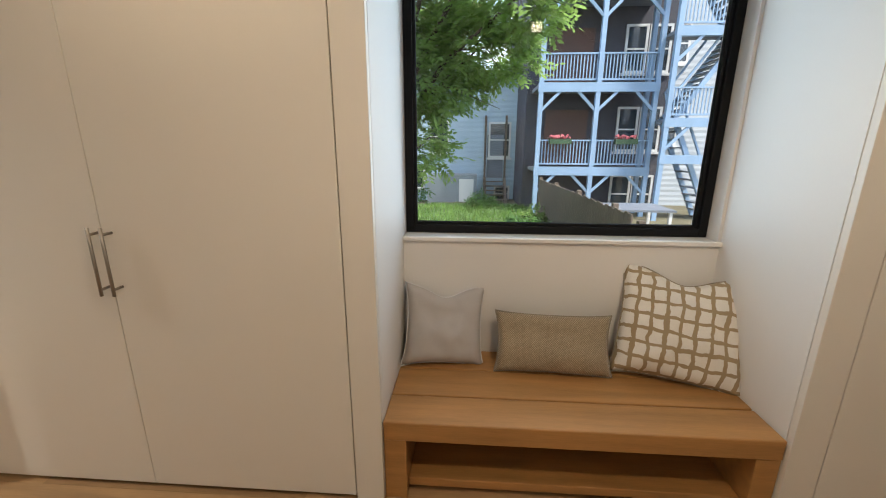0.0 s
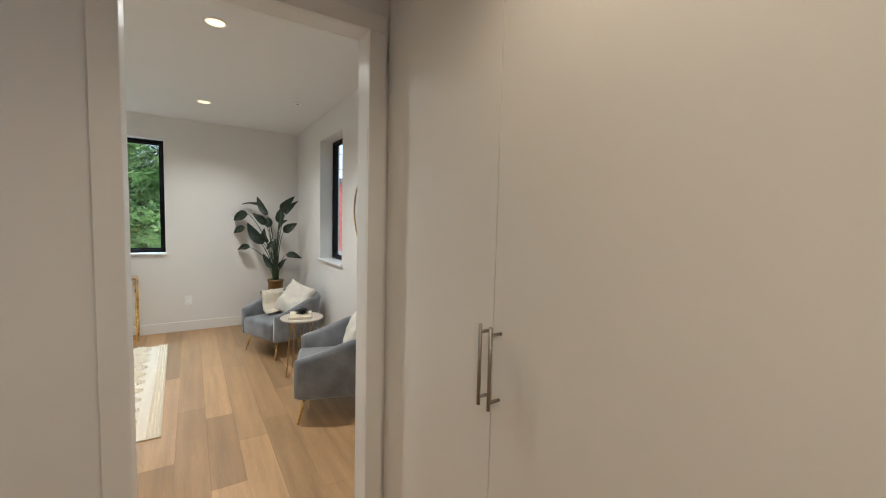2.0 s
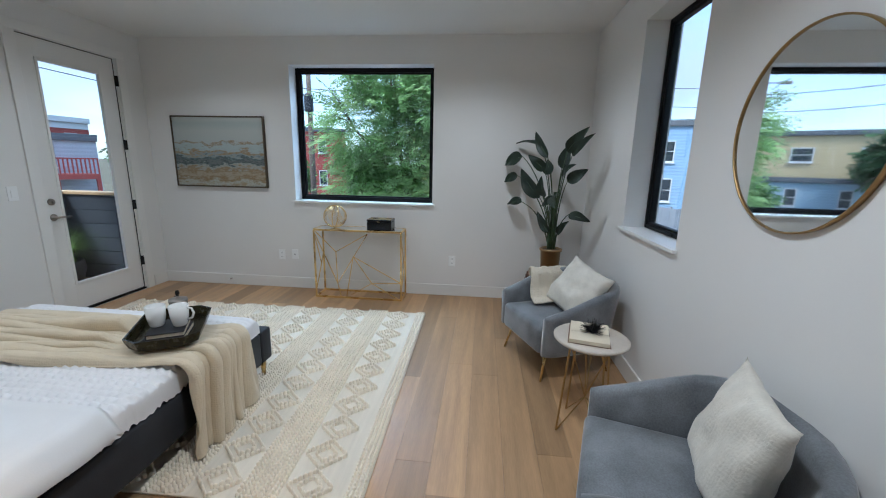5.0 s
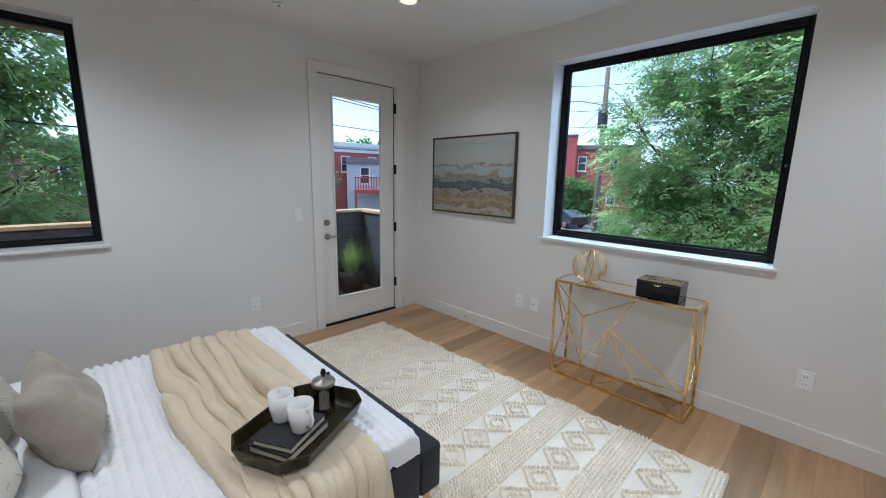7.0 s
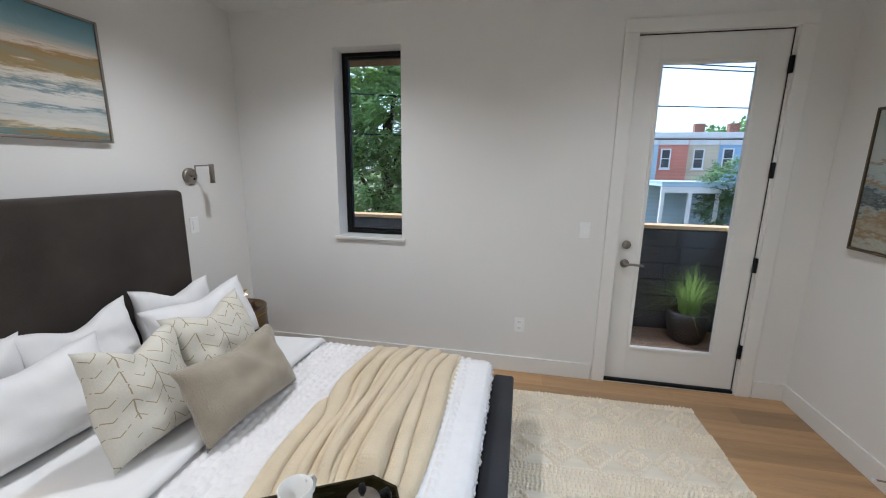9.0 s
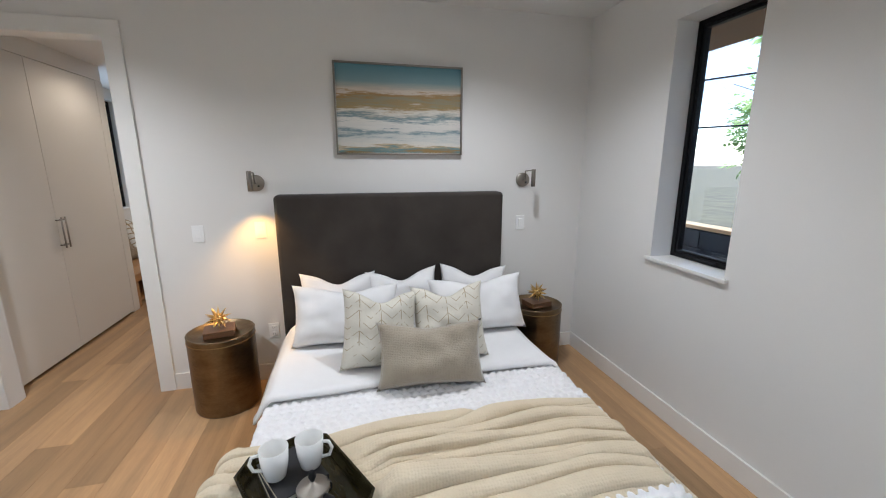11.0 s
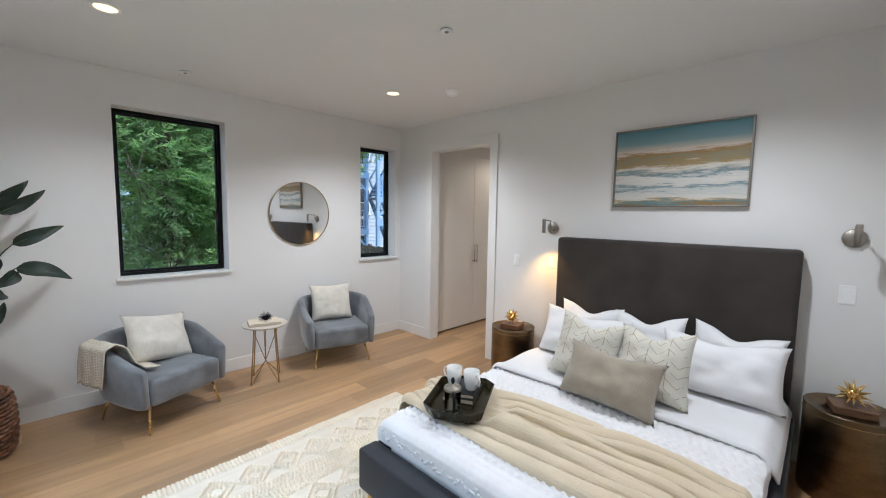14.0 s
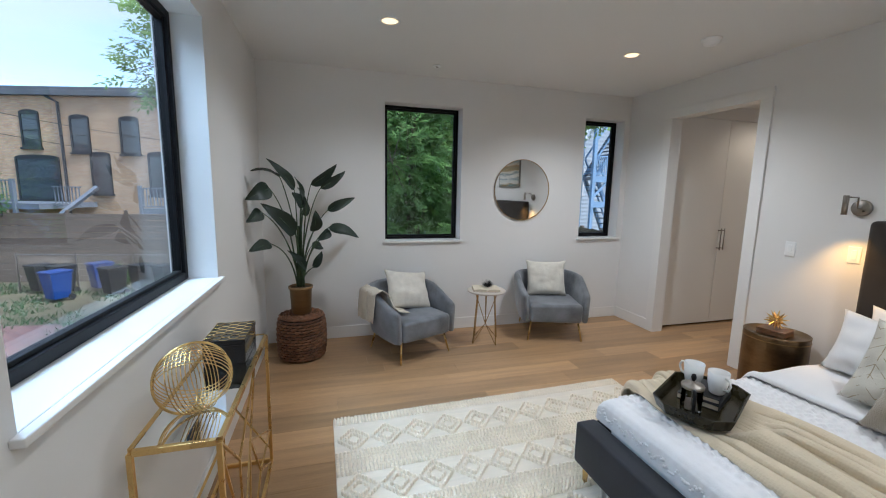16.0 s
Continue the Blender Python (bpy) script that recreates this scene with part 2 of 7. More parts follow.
def casing(name, axis, face, out, u0, u1, top, width=0.1, thick=0.018, depth=None, label="white painted door casing"):
    """Flat boards round a doorway on the wall plane face, standing out towards out."""
    t = thing(name, label, "trim", kind="structure")
    f0, f1 = (face, face + out * thick)
    for nm, a, b, z0, z1 in (("side_board", u0 - width, u0, 0, top), ("side_board", u1, u1 + width, 0, top), ("head_board", u0 - width, u1 + width, top, top + width * 0.9)):
        lo, hi = min(f0, f1), max(f0, f1)
        part(nm, box(lo, a, z0, hi, b, z1, 0.003) if axis == "x" else box(a, lo, z0, b, hi, z1, 0.003), TRIM, t)
    return t


casing("trim_doorway", "x", EX, -1, 0.935, 1.83, 2.36)
casing("trim_doorway_hall", "x", EX + 0.11, 1, 0.935, 1.83, 2.36, width=0.085)
jamb = thing("doorway_lining", "white painted lining of the open doorway", "trim", kind="structure")
part("side_board", box(EX, 0.915, 0, EX + 0.11, 0.935, 2.36), TRIM, jamb)
part("side_board", box(EX, 1.83, 0, EX + 0.11, 1.85, 2.36), TRIM, jamb)
part("head_board", box(EX, 0.915, 2.36, EX + 0.11, 1.85, 2.375), TRIM, jamb)


def baseboard(x0, y0, x1, y1, side):
    """A skirting along a wall; side is the unit vector into the room."""
    t, h = 0.014, 0.125
    b = box(min(x0, x1, x0 + side[0] * t, x1 + side[0] * t), min(y0, y1, y0 + side[1] * t, y1 + side[1] * t), 0,
            max(x0, x1, x0 + side[0] * t, x1 + side[0] * t), max(y0, y1, y0 + side[1] * t, y1 + side[1] * t), h, 0.003)
    tagged(part("baseboard", b, TRIM), "white painted flat baseboard along the wall", "baseboard", kind="structure")


baseboard(WX, SY, WX, NY, (1, 0))
baseboard(WX + 0.014, NY, EX - 0.014, NY, (0, -1))
baseboard(EX, SY, EX, 0.833, (-1, 0))
baseboard(EX, 1.932, EX, NY, (-1, 0))
baseboard(EX + 0.11, -0.45, EX + 0.11, 0.848, (1, 0))
baseboard(WX + 0.014, SY, -5.83, SY, (0, 1))
baseboard(-4.735, SY, EX - 0.014, SY, (0, 1))


def window_unit(name, axis, wallface, out, u0, u1, z0, z1, deep, label, sash=False, sill_out=0.03):
    """Black framed window in an opening: frame at deep behind the wall face, pane, sill board; sash adds an opening casement."""
    t = thing(name, label, "window", kind="structure")

    def put(nm, lo, hi, a, b, c, d, material, bevel=0.004, parent=t):
        p0, p1 = sorted((wallface + out * lo, wallface + out * hi))
        return part(nm, box(p0, a, c, p1, b, d, bevel) if axis == "x" else box(a, p0, c, b, p1, d, bevel), material, parent)

    w = 0.028 if sash else 0.042
    z0 = z0 + 0.022
    for a, b, c, d in ((u0, u0 + w, z0, z1), (u1 - w, u1, z0, z1), (u0 + w, u1 - w, z0, z0 + w), (u0 + w, u1 - w, z1 - w, z1)):
        put("window_frame", deep, deep + 0.07, a, b, c, d, BLACK)
    g = w
    if sash:
        s = 0.017
        for a, b, c, d in ((u0 + w, u0 + w + s, z0 + w, z1 - w), (u1 - w - s, u1 - w, z0 + w, z1 - w), (u0 + w + s, u1 - w - s, z0 + w, z0 + w + s), (u0 + w + s, u1 - w - s, z1 - w - s, z1 - w)):
            put("sash", deep + 0.012, deep + 0.055, a, b, c, d, BLACK)
        mid = (u0 + u1) / 2
        put("crank_handle", deep - 0.014, deep - 0.001, mid - 0.09, mid + 0.05, z0 + 0.008, z0 + 0.024, BLACK)
        g = w + s
    else:
        s = 0.015
        for a, b, c, d in ((u0 + w, u0 + w + s, z0 + w, z1 - w), (u1 - w - s, u1 - w, z0 + w, z1 - w), (u0 + w + s, u1 - w - s, z0 + w, z0 + w + s), (u0 + w + s, u1 - w - s, z1 - w - s, z1 - w)):
            put("glazing_bead", deep + 0.016, deep + 0.05, a, b, c, d, BLACK, 0.003)
        g = w + s
    pane = put("pane", deep + 0.03, deep + 0.034, u0 + g, u1 - g, z0 + g, z1 - g, GLASS, 0)
    pane.visible_shadow = False
    put("window_sill", 0.0005, deep + 0.07, u0 - 0.0, u1 + 0.0, z0 - 0.022, z0 - 0.001, TRIM)
    put("window_sill", -sill_out, -0.0005, u0 - 0.028, u1 + 0.028, z0 - 0.0225, z0 - 0.0005, TRIM)
    return t


window_unit("window_1", "x", WX, -1, -0.68, 0.86, 1.0, 2.435, 0.15, "large fixed black-framed window with a white sill board")
window_unit("window_2", "y", NY, 1, -4.845, -4.017, 1.0, 2.43, 0.15, "tall black-framed casement window with a crank handle", True)
window_unit("window_3", "y", NY, 1, -2.5, -1.95, 1.0, 2.43, 0.15, "narrow black-framed casement window", True)
window_unit("window_4", "y", SY, -1, -3.25, -2.722, 1.0, 2.43, 0.15, "narrow black-framed casement window beside the balcony", True)
window_unit("window_5", "y", 2.555, 1, 0.086, 1.639, 1.0, 2.43, 0.09, "large black-framed window above the bench nook", sill_out=0.02)

# ---- oak floor boards along x ----
rnd = random.Random(5)
y = SY
while y < 2.55:
    w = 0.178
    x = WX - rnd.uniform(0.0, 1.2)
    end = EX + 0.05 if y + w < -0.45 else 3.3
    while x < end:
        length = rnd.choice((0.9, 1.2, 1.5, 1.9))
        x0, x1 = max(x, WX), min(x + length, end)
        if x1 - x0 > 0.05:
            ob = part("plank", box(x0 + 0.0003, max(y, SY) + 0.0003, -0.012, x1 - 0.0003, min(y + w, 2.55) - 0.0003, 0.0, 0.0007, 1), OAK, bpy.data.objects["floor"])
        x += length
    y += w

# ---- materials of the furnishings ----
VELVET = mat("grey_velvet", (0.15, 0.158, 0.17), 0.75, var=0.55, scale=5, fine=150, bump=0.10, sheen=0.6)
CHAR = mat("charcoal_velvet", (0.046, 0.039, 0.034), 0.8, var=0.4, scale=3, fine=200, bump=0.10, sheen=0.10, spec=0.15)
RAIL = mat("dark_grey_upholstery", (0.026, 0.027, 0.031), 0.7, var=0.3, scale=5, fine=180, bump=0.12, sheen=0.08, spec=0.25)
LINEN = mat("white_linen", (0.76, 0.75, 0.745), 0.85, var=0.03, scale=6, fine=220, bump=0.12, sheen=0.1)
QUILT = mat("white_chenille", (0.77, 0.755, 0.75), 0.9, var=0.04, scale=12, fine=160, bump=0.3, sheen=0.2)
CREAM = mat("cream_boucle", (0.64, 0.60, 0.52), 0.92, var=0.10, scale=14, fine=110, bump=0.5, sheen=0.2)
TAUPE = mat("taupe_plush", (0.33, 0.285, 0.22), 0.85, var=0.12, scale=14, fine=160, bump=0.45, sheen=0.4)
KNIT = mat("beige_knit", (0.63, 0.53, 0.375), 0.92, var=0.06, scale=9, fine=130, bump=0.25, stretch=(1, 1, 1), sheen=0.15)
IVORY = mat("ivory_knit", (0.66, 0.59, 0.47), 0.92, var=0.08, scale=9, fine=110, bump=0.6, sheen=0.15)
WOOL = mat("ivory_wool", (0.84, 0.745, 0.595), 0.95, var=0.10, scale=7, fine=120, bump=0.6, sheen=0.2)
# ground darker than the pile: shade between the knots put into its colour
WOOLFLAT = mat("flat_woven_wool", (0.70, 0.62, 0.50), 0.95, var=0.07, scale=6, fine=60, bump=0.5, stretch=(0.3, 6, 1))
BRONZE = mat("hammered_bronze", (0.20, 0.145, 0.085), 0.34, metal=1.0, var=0.25, scale=9, fine=45, bump=0.35, stretch=(1, 1, 2.2))
BRASS = mat("antique_brass", (0.40, 0.27, 0.12), 0.36, metal=1.0, var=0.2, scale=9, fine=90, bump=0.08)
LEAF = mat("dark_glossy_leaf", (0.008, 0.020, 0.010), 0.52, var=0.35, scale=5, fine=40, bump=0.12)
STEM = mat("green_stem", (0.04, 0.07, 0.03), 0.45, var=0.3, scale=8)
WICKER = mat("brown_seagrass", (0.17, 0.075, 0.035), 0.6, var=0.6, scale=16, fine=70, bump=0.5)
POTGOLD = mat("brushed_gold_pot", (0.34, 0.23, 0.11), 0.38, metal=0.85, var=0.15, scale=4, fine=70, bump=0.18, stretch=(1, 1, 6))
SOIL = mat("dry_moss", (0.10, 0.07, 0.04), 0.95, var=0.4, scale=30, bump=0.6)
CERAMIC = mat("white_ceramic", (0.80, 0.79, 0.76), 0.18, var=0.02, bump=0.0)
TRAYM = mat("tortoise_lacquer", (0.020, 0.016, 0.006), 0.25, spec=0.3, var=0.8, scale=7, fine=30, bump=0.05, stretch=(0.5, 3, 3))
BOOKM = mat("black_book_cloth", (0.012, 0.012, 0.014), 0.55, bump=0.1)
PAPER = mat("book_pages", (0.66, 0.58, 0.44), 0.85, var=0.12, fine=300, bump=0.3, stretch=(0.2, 0.2, 6))
STONE = mat("pale_tabletop", (0.52, 0.46, 0.39), 0.35, var=0.14, scale=5, fine=50, bump=0.03)
PLASTIC = mat("white_plastic", (0.88, 0.88, 0.87), 0.35, var=0.01, bump=0.0)
WALNUT = mat("walnut", (0.13, 0.065, 0.03), 0.45, var=0.3, scale=4, fine=40, bump=0.1, stretch=(6, 1, 6))
BLACKGLOSS = mat("black_lacquer", (0.008, 0.008, 0.009), 0.12, var=0.1, bump=0.0)
CLEAR = glass("clear_glass")
CLEAR.node_tree.nodes["Principled BSDF"].inputs["IOR"].default_value = 1.12
MIRROR = mat("mirror_glass", (0.86, 0.87, 0.87), 0.02, metal=1.0, var=0.0, bump=0.0, rvar=0.01)



def knit_relief(m, scale, strength, depth):
    """Rows of small stitches as relief over a cloth."""
    n = m.node_tree.nodes
    p = n["Principled BSDF"]
    co = n.new("ShaderNodeTexCoord")
    cells = n.new("ShaderNodeTexVoronoi")
    cells.inputs["Scale"].default_value, cells.inputs["Randomness"].default_value = scale, 0.35
    bump = n.new("ShaderNodeBump")
    bump.inputs["Strength"].default_value, bump.inputs["Distance"].default_value = strength, depth
    bump.invert = True
    link(m, co.outputs["Object"], cells.inputs["Vector"])
    link(m, cells.outputs["Distance"], bump.inputs["Height"])
    if p.inputs["Normal"].links:
        link(m, p.inputs["Normal"].links[0].from_socket, bump.inputs["Normal"])
    link(m, bump.outputs["Normal"], p.inputs["Normal"])


knit_relief(KNIT, 85, 0.6, 0.004)
knit_relief(IVORY, 90, 0.9, 0.006)
knit_relief(TAUPE, 120, 0.6, 0.004)
knit_relief(CREAM, 70, 0.3, 0.004)
knit_relief(WOOL, 80, 0.5, 0.004)


def set_lines(name, ground, line, kind):
    """A woven cushion face: zigzag foil lines, a square brush grid or fine basket dots, in the face's own x and z."""
    m = mat(name, ground, 0.85, var=0.08, scale=8, fine=150, bump=0.3, sheen=0.15)
    n = m.node_tree.nodes
    p = n["Principled BSDF"]
    base = p.inputs["Base Color"].links[0].from_socket
    co = n.new("ShaderNodeTexCoord")
    sep = n.new("ShaderNodeSeparateXYZ")
    link(m, co.outputs["Object"], sep.inputs[0])

    def math_node(op, a, b=None, c=None):
        k = n.new("ShaderNodeMath")
        k.operation = op
        for s, v in zip(k.inputs, (a, b, c)):
            if v is None:
                continue
            if isinstance(v, (int, float)):
                s.default_value = v
            else:
                link(m, v, s)
        return k.outputs[0]

    x, z = sep.outputs["X"], sep.outputs["Z"]
    if kind == "zigzag":
        worn = n.new("ShaderNodeTexNoise")
        worn.inputs["Scale"].default_value = 22
        link(m, co.outputs["Object"], worn.inputs["Vector"])
        shown = math_node("GREATER_THAN", worn.outputs["Fac"], 0.45)
        tri = math_node("PINGPONG", math_node("ADD", x, 5.0), 0.058)
        u = math_node("MODULO", math_node("ADD", math_node("ADD", z, math_node("MULTIPLY", tri, 0.85)), 5.0), 0.056)
        a = math_node("LESS_THAN", u, 0.0042)
        c = math_node("LESS_THAN", tri, 0.0022)
        mask = math_node("MULTIPLY", math_node("MAXIMUM", a, c), shown)
    elif kind == "grid":
        wob = n.new("ShaderNodeTexNoise")
        wob.inputs["Scale"].default_value = 14
        link(m, co.outputs["Object"], wob.inputs["Vector"])
        d = math_node("MULTIPLY", wob.outputs["Fac"], 0.035)
        gx = math_node("LESS_THAN", math_node("MODULO", math_node("ADD", math_node("ADD", x, d), 5.0), 0.064), 0.017)
        gz = math_node("LESS_THAN", math_node("MODULO", math_node("ADD", math_node("ADD", z, d), 5.0), 0.068), 0.016)
        mask = math_node("MAXIMUM", gx, gz)
    else:
        s1 = math_node("LESS_THAN", math_node("MODULO", math_node("ADD", math_node("ADD", x, z), 5.0), 0.011), 0.0045)
        s2 = math_node("LESS_THAN", math_node("MODULO", math_node("ADD", math_node("SUBTRACT", x, z), 5.0), 0.011), 0.0045)
        mask = math_node("MULTIPLY", s1, math_node("SUBTRACT", 1.0, s2))
    mix = n.new("ShaderNodeMix")
    mix.data_type = "RGBA"
    mix.inputs["B"].default_value = (*line, 1)
    link(m, mask, mix.inputs["Factor"])
    link(m, base, mix.inputs["A"])
    link(m, mix.outputs["Result"], p.inputs["Base Color"])
    return m


ZIGZAG = set_lines("zigzag_foil_linen", (0.60, 0.57, 0.49), (0.33, 0.27, 0.17), "zigzag")
BRUSHGRID = set_lines("brushed_grid_cotton", (0.74, 0.71, 0.65), (0.36, 0.27, 0.16), "grid")
BASKET = set_lines("basket_weave", (0.27, 0.205, 0.13), (0.47, 0.39, 0.28), "weave")


def canvas(name, stops, seed, stretch, warp, z0, height):
    """An abstract seascape in horizontal bands with broken edges; stops are (height share, colour)."""
    m = mat(name, (0.5, 0.5, 0.5), 0.6, bump=0.25, fine=60)
    n = m.node_tree.nodes
    p = n["Principled BSDF"]
    co = n.new("ShaderNodeTexCoord")
    mp = n.new("ShaderNodeMapping")
    mp.inputs["Scale"].default_value, mp.inputs["Location"].default_value = stretch, (seed, seed, seed)
    link(m, co.outputs["Object"], mp.inputs["Vector"])
    no = n.new("ShaderNodeTexNoise")
    no.inputs["Scale"].default_value, no.inputs["Detail"].default_value, no.inputs["Roughness"].default_value = 2.4, 11, 0.74
    link(m, mp.outputs["Vector"], no.inputs["Vector"])
    sep = n.new("ShaderNodeSeparateXYZ")
    link(m, co.outputs["Object"], sep.inputs[0])
    rel = n.new("ShaderNodeMapRange")
    rel.inputs["From Min"].default_value, rel.inputs["From Max"].default_value = z0, z0 + height
    link(m, sep.outputs["Z"], rel.inputs["Value"])
    calm = n.new("ShaderNodeMapRange")      # the painted sky stays calm, the strokes below are broken
    calm.inputs["From Min"].default_value, calm.inputs["From Max"].default_value = 0.60, 0.78
    calm.inputs["To Min"].default_value, calm.inputs["To Max"].default_value = warp, warp * 0.12
    link(m, rel.outputs["Result"], calm.inputs["Value"])
    off = n.new("ShaderNodeMath")
    off.operation = "SUBTRACT"
    off.inputs[1].default_value = 0.5
    link(m, no.outputs["Fac"], off.inputs[0])
    k = n.new("ShaderNodeMath")
    k.operation = "MULTIPLY_ADD"
    link(m, off.outputs[0], k.inputs[0])
    link(m, calm.outputs["Result"], k.inputs[1])
    link(m, rel.outputs["Result"], k.inputs[2])
    ramp = n.new("ShaderNodeValToRGB")
    e = ramp.color_ramp.elements
    e[0].position, e[0].color = stops[0][0], (*stops[0][1], 1)
    e[1].position, e[1].color = stops[-1][0], (*stops[-1][1], 1)
    for pos, c in stops[1:-1]:
        s = e.new(pos)
        s.color = (*c, 1)
    link(m, k.outputs[0], ramp.inputs["Fac"])
    link(m, ramp.outputs["Color"], p.inputs["Base Color"])
    return m


# ---- closets and the bench nook ----
def bar_handle(x, y, z, parent, length=0.26):
    h = rod([(x, y - 0.042, z), (x, y - 0.042, z + length)], 0.006, 10)
    for dz in (0.025, length - 0.025):
        rod([(x, y - 0.046, z + dz), (x, y + 0.0, z + dz)], 0.0055, 8, h)
    return part("handle", h, STEEL, parent, "brushed steel bar handle", True)


closet = thing("closet", "built-in closet with tall flat cream double doors", "closet")
part("top_panel", box(-1.755, CY + 0.004, 2.424, 0.082, CY + 0.03, HZ - 0.001, 0.001), CLOSET, closet)
part("side_panel", box(-0.032, CY, 0.0, 0.084, CY + 0.03, 2.42, 0.002), CLOSET, closet)
dl = part("door", box(-1.752, CY, 0.022, -0.9375, CY + 0.024, 2.419, 0.002), CLOSET, closet)
dr = part("door", box(-0.9335, CY, 0.022, -0.0365, CY + 0.024, 2.419, 0.002), CLOSET, closet)
bar_handle(-0.947, CY, 0.917, dl)
bar_handle(-0.897, CY, 0.917, dr)
part("carcass", box(-1.752, CY + 0.05, 0.0, 0.028, 2.55, HZ - 0.005), GAP, closet)
closet = thing("closet", "flat cream closet door beside the bench nook", "closet")
part("side_panel", box(1.657, CY, 0.0, 1.783, CY + 0.03, HZ - 0.001, 0.002), CLOSET, closet)
part("door", box(1.7875, CY, 0.022, 2.7, CY + 0.024, HZ - 0.002, 0.002), CLOSET, closet)
part("carcass", box(1.75, CY + 0.05, 0.0, 3.29, 2.55, HZ - 0.005), GAP, closet)

bench = thing("bench", "honey-coloured timber bench built into the window nook", "bench")
for y0, y1 in ((1.945, 2.130), (2.138, 2.352), (2.360, 2.553)):
    part("seat_board", box(0.087, y0, 0.292, 1.653, y1, 0.382, 0.006), BENCH, bench)
part("leg", box(0.087, 1.95, 0.0, 0.18, 2.55, 0.29, 0.004), BENCH, bench)
part("leg", box(1.56, 1.95, 0.0, 1.653, 2.55, 0.29, 0.004), BENCH, bench)
part("shelf", box(0.182, 1.99, 0.03, 1.558, 2.55, 0.07, 0.004), BENCH, bench)
part("back_board", box(0.182, 2.53, 0.072, 1.558, 2.55, 0.29), BENCH, bench)


def cushion(name, w, h, t, m, material, label, ears=0.03, seed=1, category="cushion", group="", piping=None, dent=0.0):
    """A stuffed cushion standing on its lower edge: x wide, z high, bulging along y, with drawn-out corners and a chop in the top edge."""
    r = random.Random(seed)
    bm = bmesh.new()
    n = 26
    off = r.uniform(0, 50)
    faces = {}
    for side in (-1, 1):
        for i in range(n + 1):
            for j in range(n + 1):
                u, v = 2 * i / n - 1, 2 * j / n - 1
                if side == 1 and (abs(u) == 1 or abs(v) == 1):
                    faces[side, i, j] = faces[-1, i, j]
                    continue
                fat = max(0.0, (1 - abs(u) ** 3.2)) ** 0.48 * max(0.0, (1 - abs(v) ** 3.2)) ** 0.48
                pull_u = 1 - 0.055 * (1 - abs(v) ** 2)
                pull_v = 1 - 0.055 * (1 - abs(u) ** 2)
                x = u * w / 2 * pull_u
                z = v * h / 2 * pull_v
                ear = (abs(u) * abs(v)) ** 5 * ears * 0.6
                x += math.copysign(ear, u)
                z += math.copysign(ear, v)
                if v > 0:
                    z -= dent * math.exp(-(u * 2.2) ** 2) * v ** 2
                wr = noise.noise(Vector((x * 9 + off, z * 9, side * 3))) * 0.026 + (abs(noise.noise(Vector((x * 13 + off, z * 7 + x * 6, side)))) - 0.2) * -0.014 * (0.4 + 0.6 * max(abs(u), abs(v)) ** 2) + noise.noise(Vector((x * 24 + off, z * 24, side))) * 0.004
                y = side * (t / 2 * fat * (1 - 0.25 * v)) + wr * (fat ** 0.5)
                faces[side, i, j] = bm.verts.new((x, y, z + h / 2))
    for side in (-1, 1):
        for i in range(n):
            for j in range(n):
                q = [faces[side, i, j], faces[side, i + 1, j], faces[side, i + 1, j + 1], faces[side, i, j + 1]]
                bm.faces.new(q if side == -1 else q[::-1])
    edge = []
    if piping:
        ring = [(i, 0) for i in range(n)] + [(n, j) for j in range(n)] + [(i, n) for i in range(n, 0, -1)] + [(0, j) for j in range(n, 0, -1)]
        edge = [faces[-1, i, j].co.copy() for i, j in ring]
    ob = part(name, bm, material, None, "", True)
    ob.matrix_world = m
    tagged(ob, label, category, group)
    if piping:
        part("piping", rod(edge, 0.004, 6, closed=True), piping, ob, "", True)
    return ob


cushion("cushion", 0.40, 0.40, 0.15, pose(0.30, 2.40, 0.384, -20, 4, 8), mat("grey_linen", (0.50, 0.47, 0.45), 0.9, var=0.06, fine=200, bump=0.3), "plain pale grey linen cushion on the bench", seed=3, dent=0.05, piping=LINEN)
cushion("cushion", 0.56, 0.29, 0.13, pose(0.845, 2.35, 0.384, -22, 0, -3), BASKET, "small oblong tan basket-weave cushion on the bench", seed=4, ears=0.012, piping=TAUPE)
cushion("cushion", 0.56, 0.54, 0.17, pose(1.40, 2.31, 0.386, -24, 5, -14), BRUSHGRID, "large white cushion with tan brushed grid on the bench", seed=5, dent=0.06, piping=TAUPE)

# ---- balcony door ----
door = thing("door_1", "closed white door with a full-height glass pane", "door", kind="structure")
DY = SY - 0.03
for a, b, c, d in ((-5.712, -5.565, 0.022, 2.42), (-4.985, -4.842, 0.022, 2.42), (-5.565, -4.985, 0.022, 0.262), (-5.565, -4.985, 2.262, 2.42)):
    part("door_leaf", box(a, DY - 0.042, c, b, DY, d, 0.001), TRIM, door)
for a, b, c, d in ((-5.568, -5.545, 0.262, 2.262), (-5.005, -4.982, 0.262, 2.262), (-5.545, -5.005, 0.262, 0.285), (-5.545, -5.005, 2.239, 2.262)):
    part("glazing_bead", box(a, DY - 0.03, c, b, DY + 0.009, d, 0.004), TRIM, door)
pane = part("pane", box(-5.55, DY - 0.024, 0.27, -5.0, DY - 0.018, 2.25), GLASS, door)
pane.visible_shadow = False
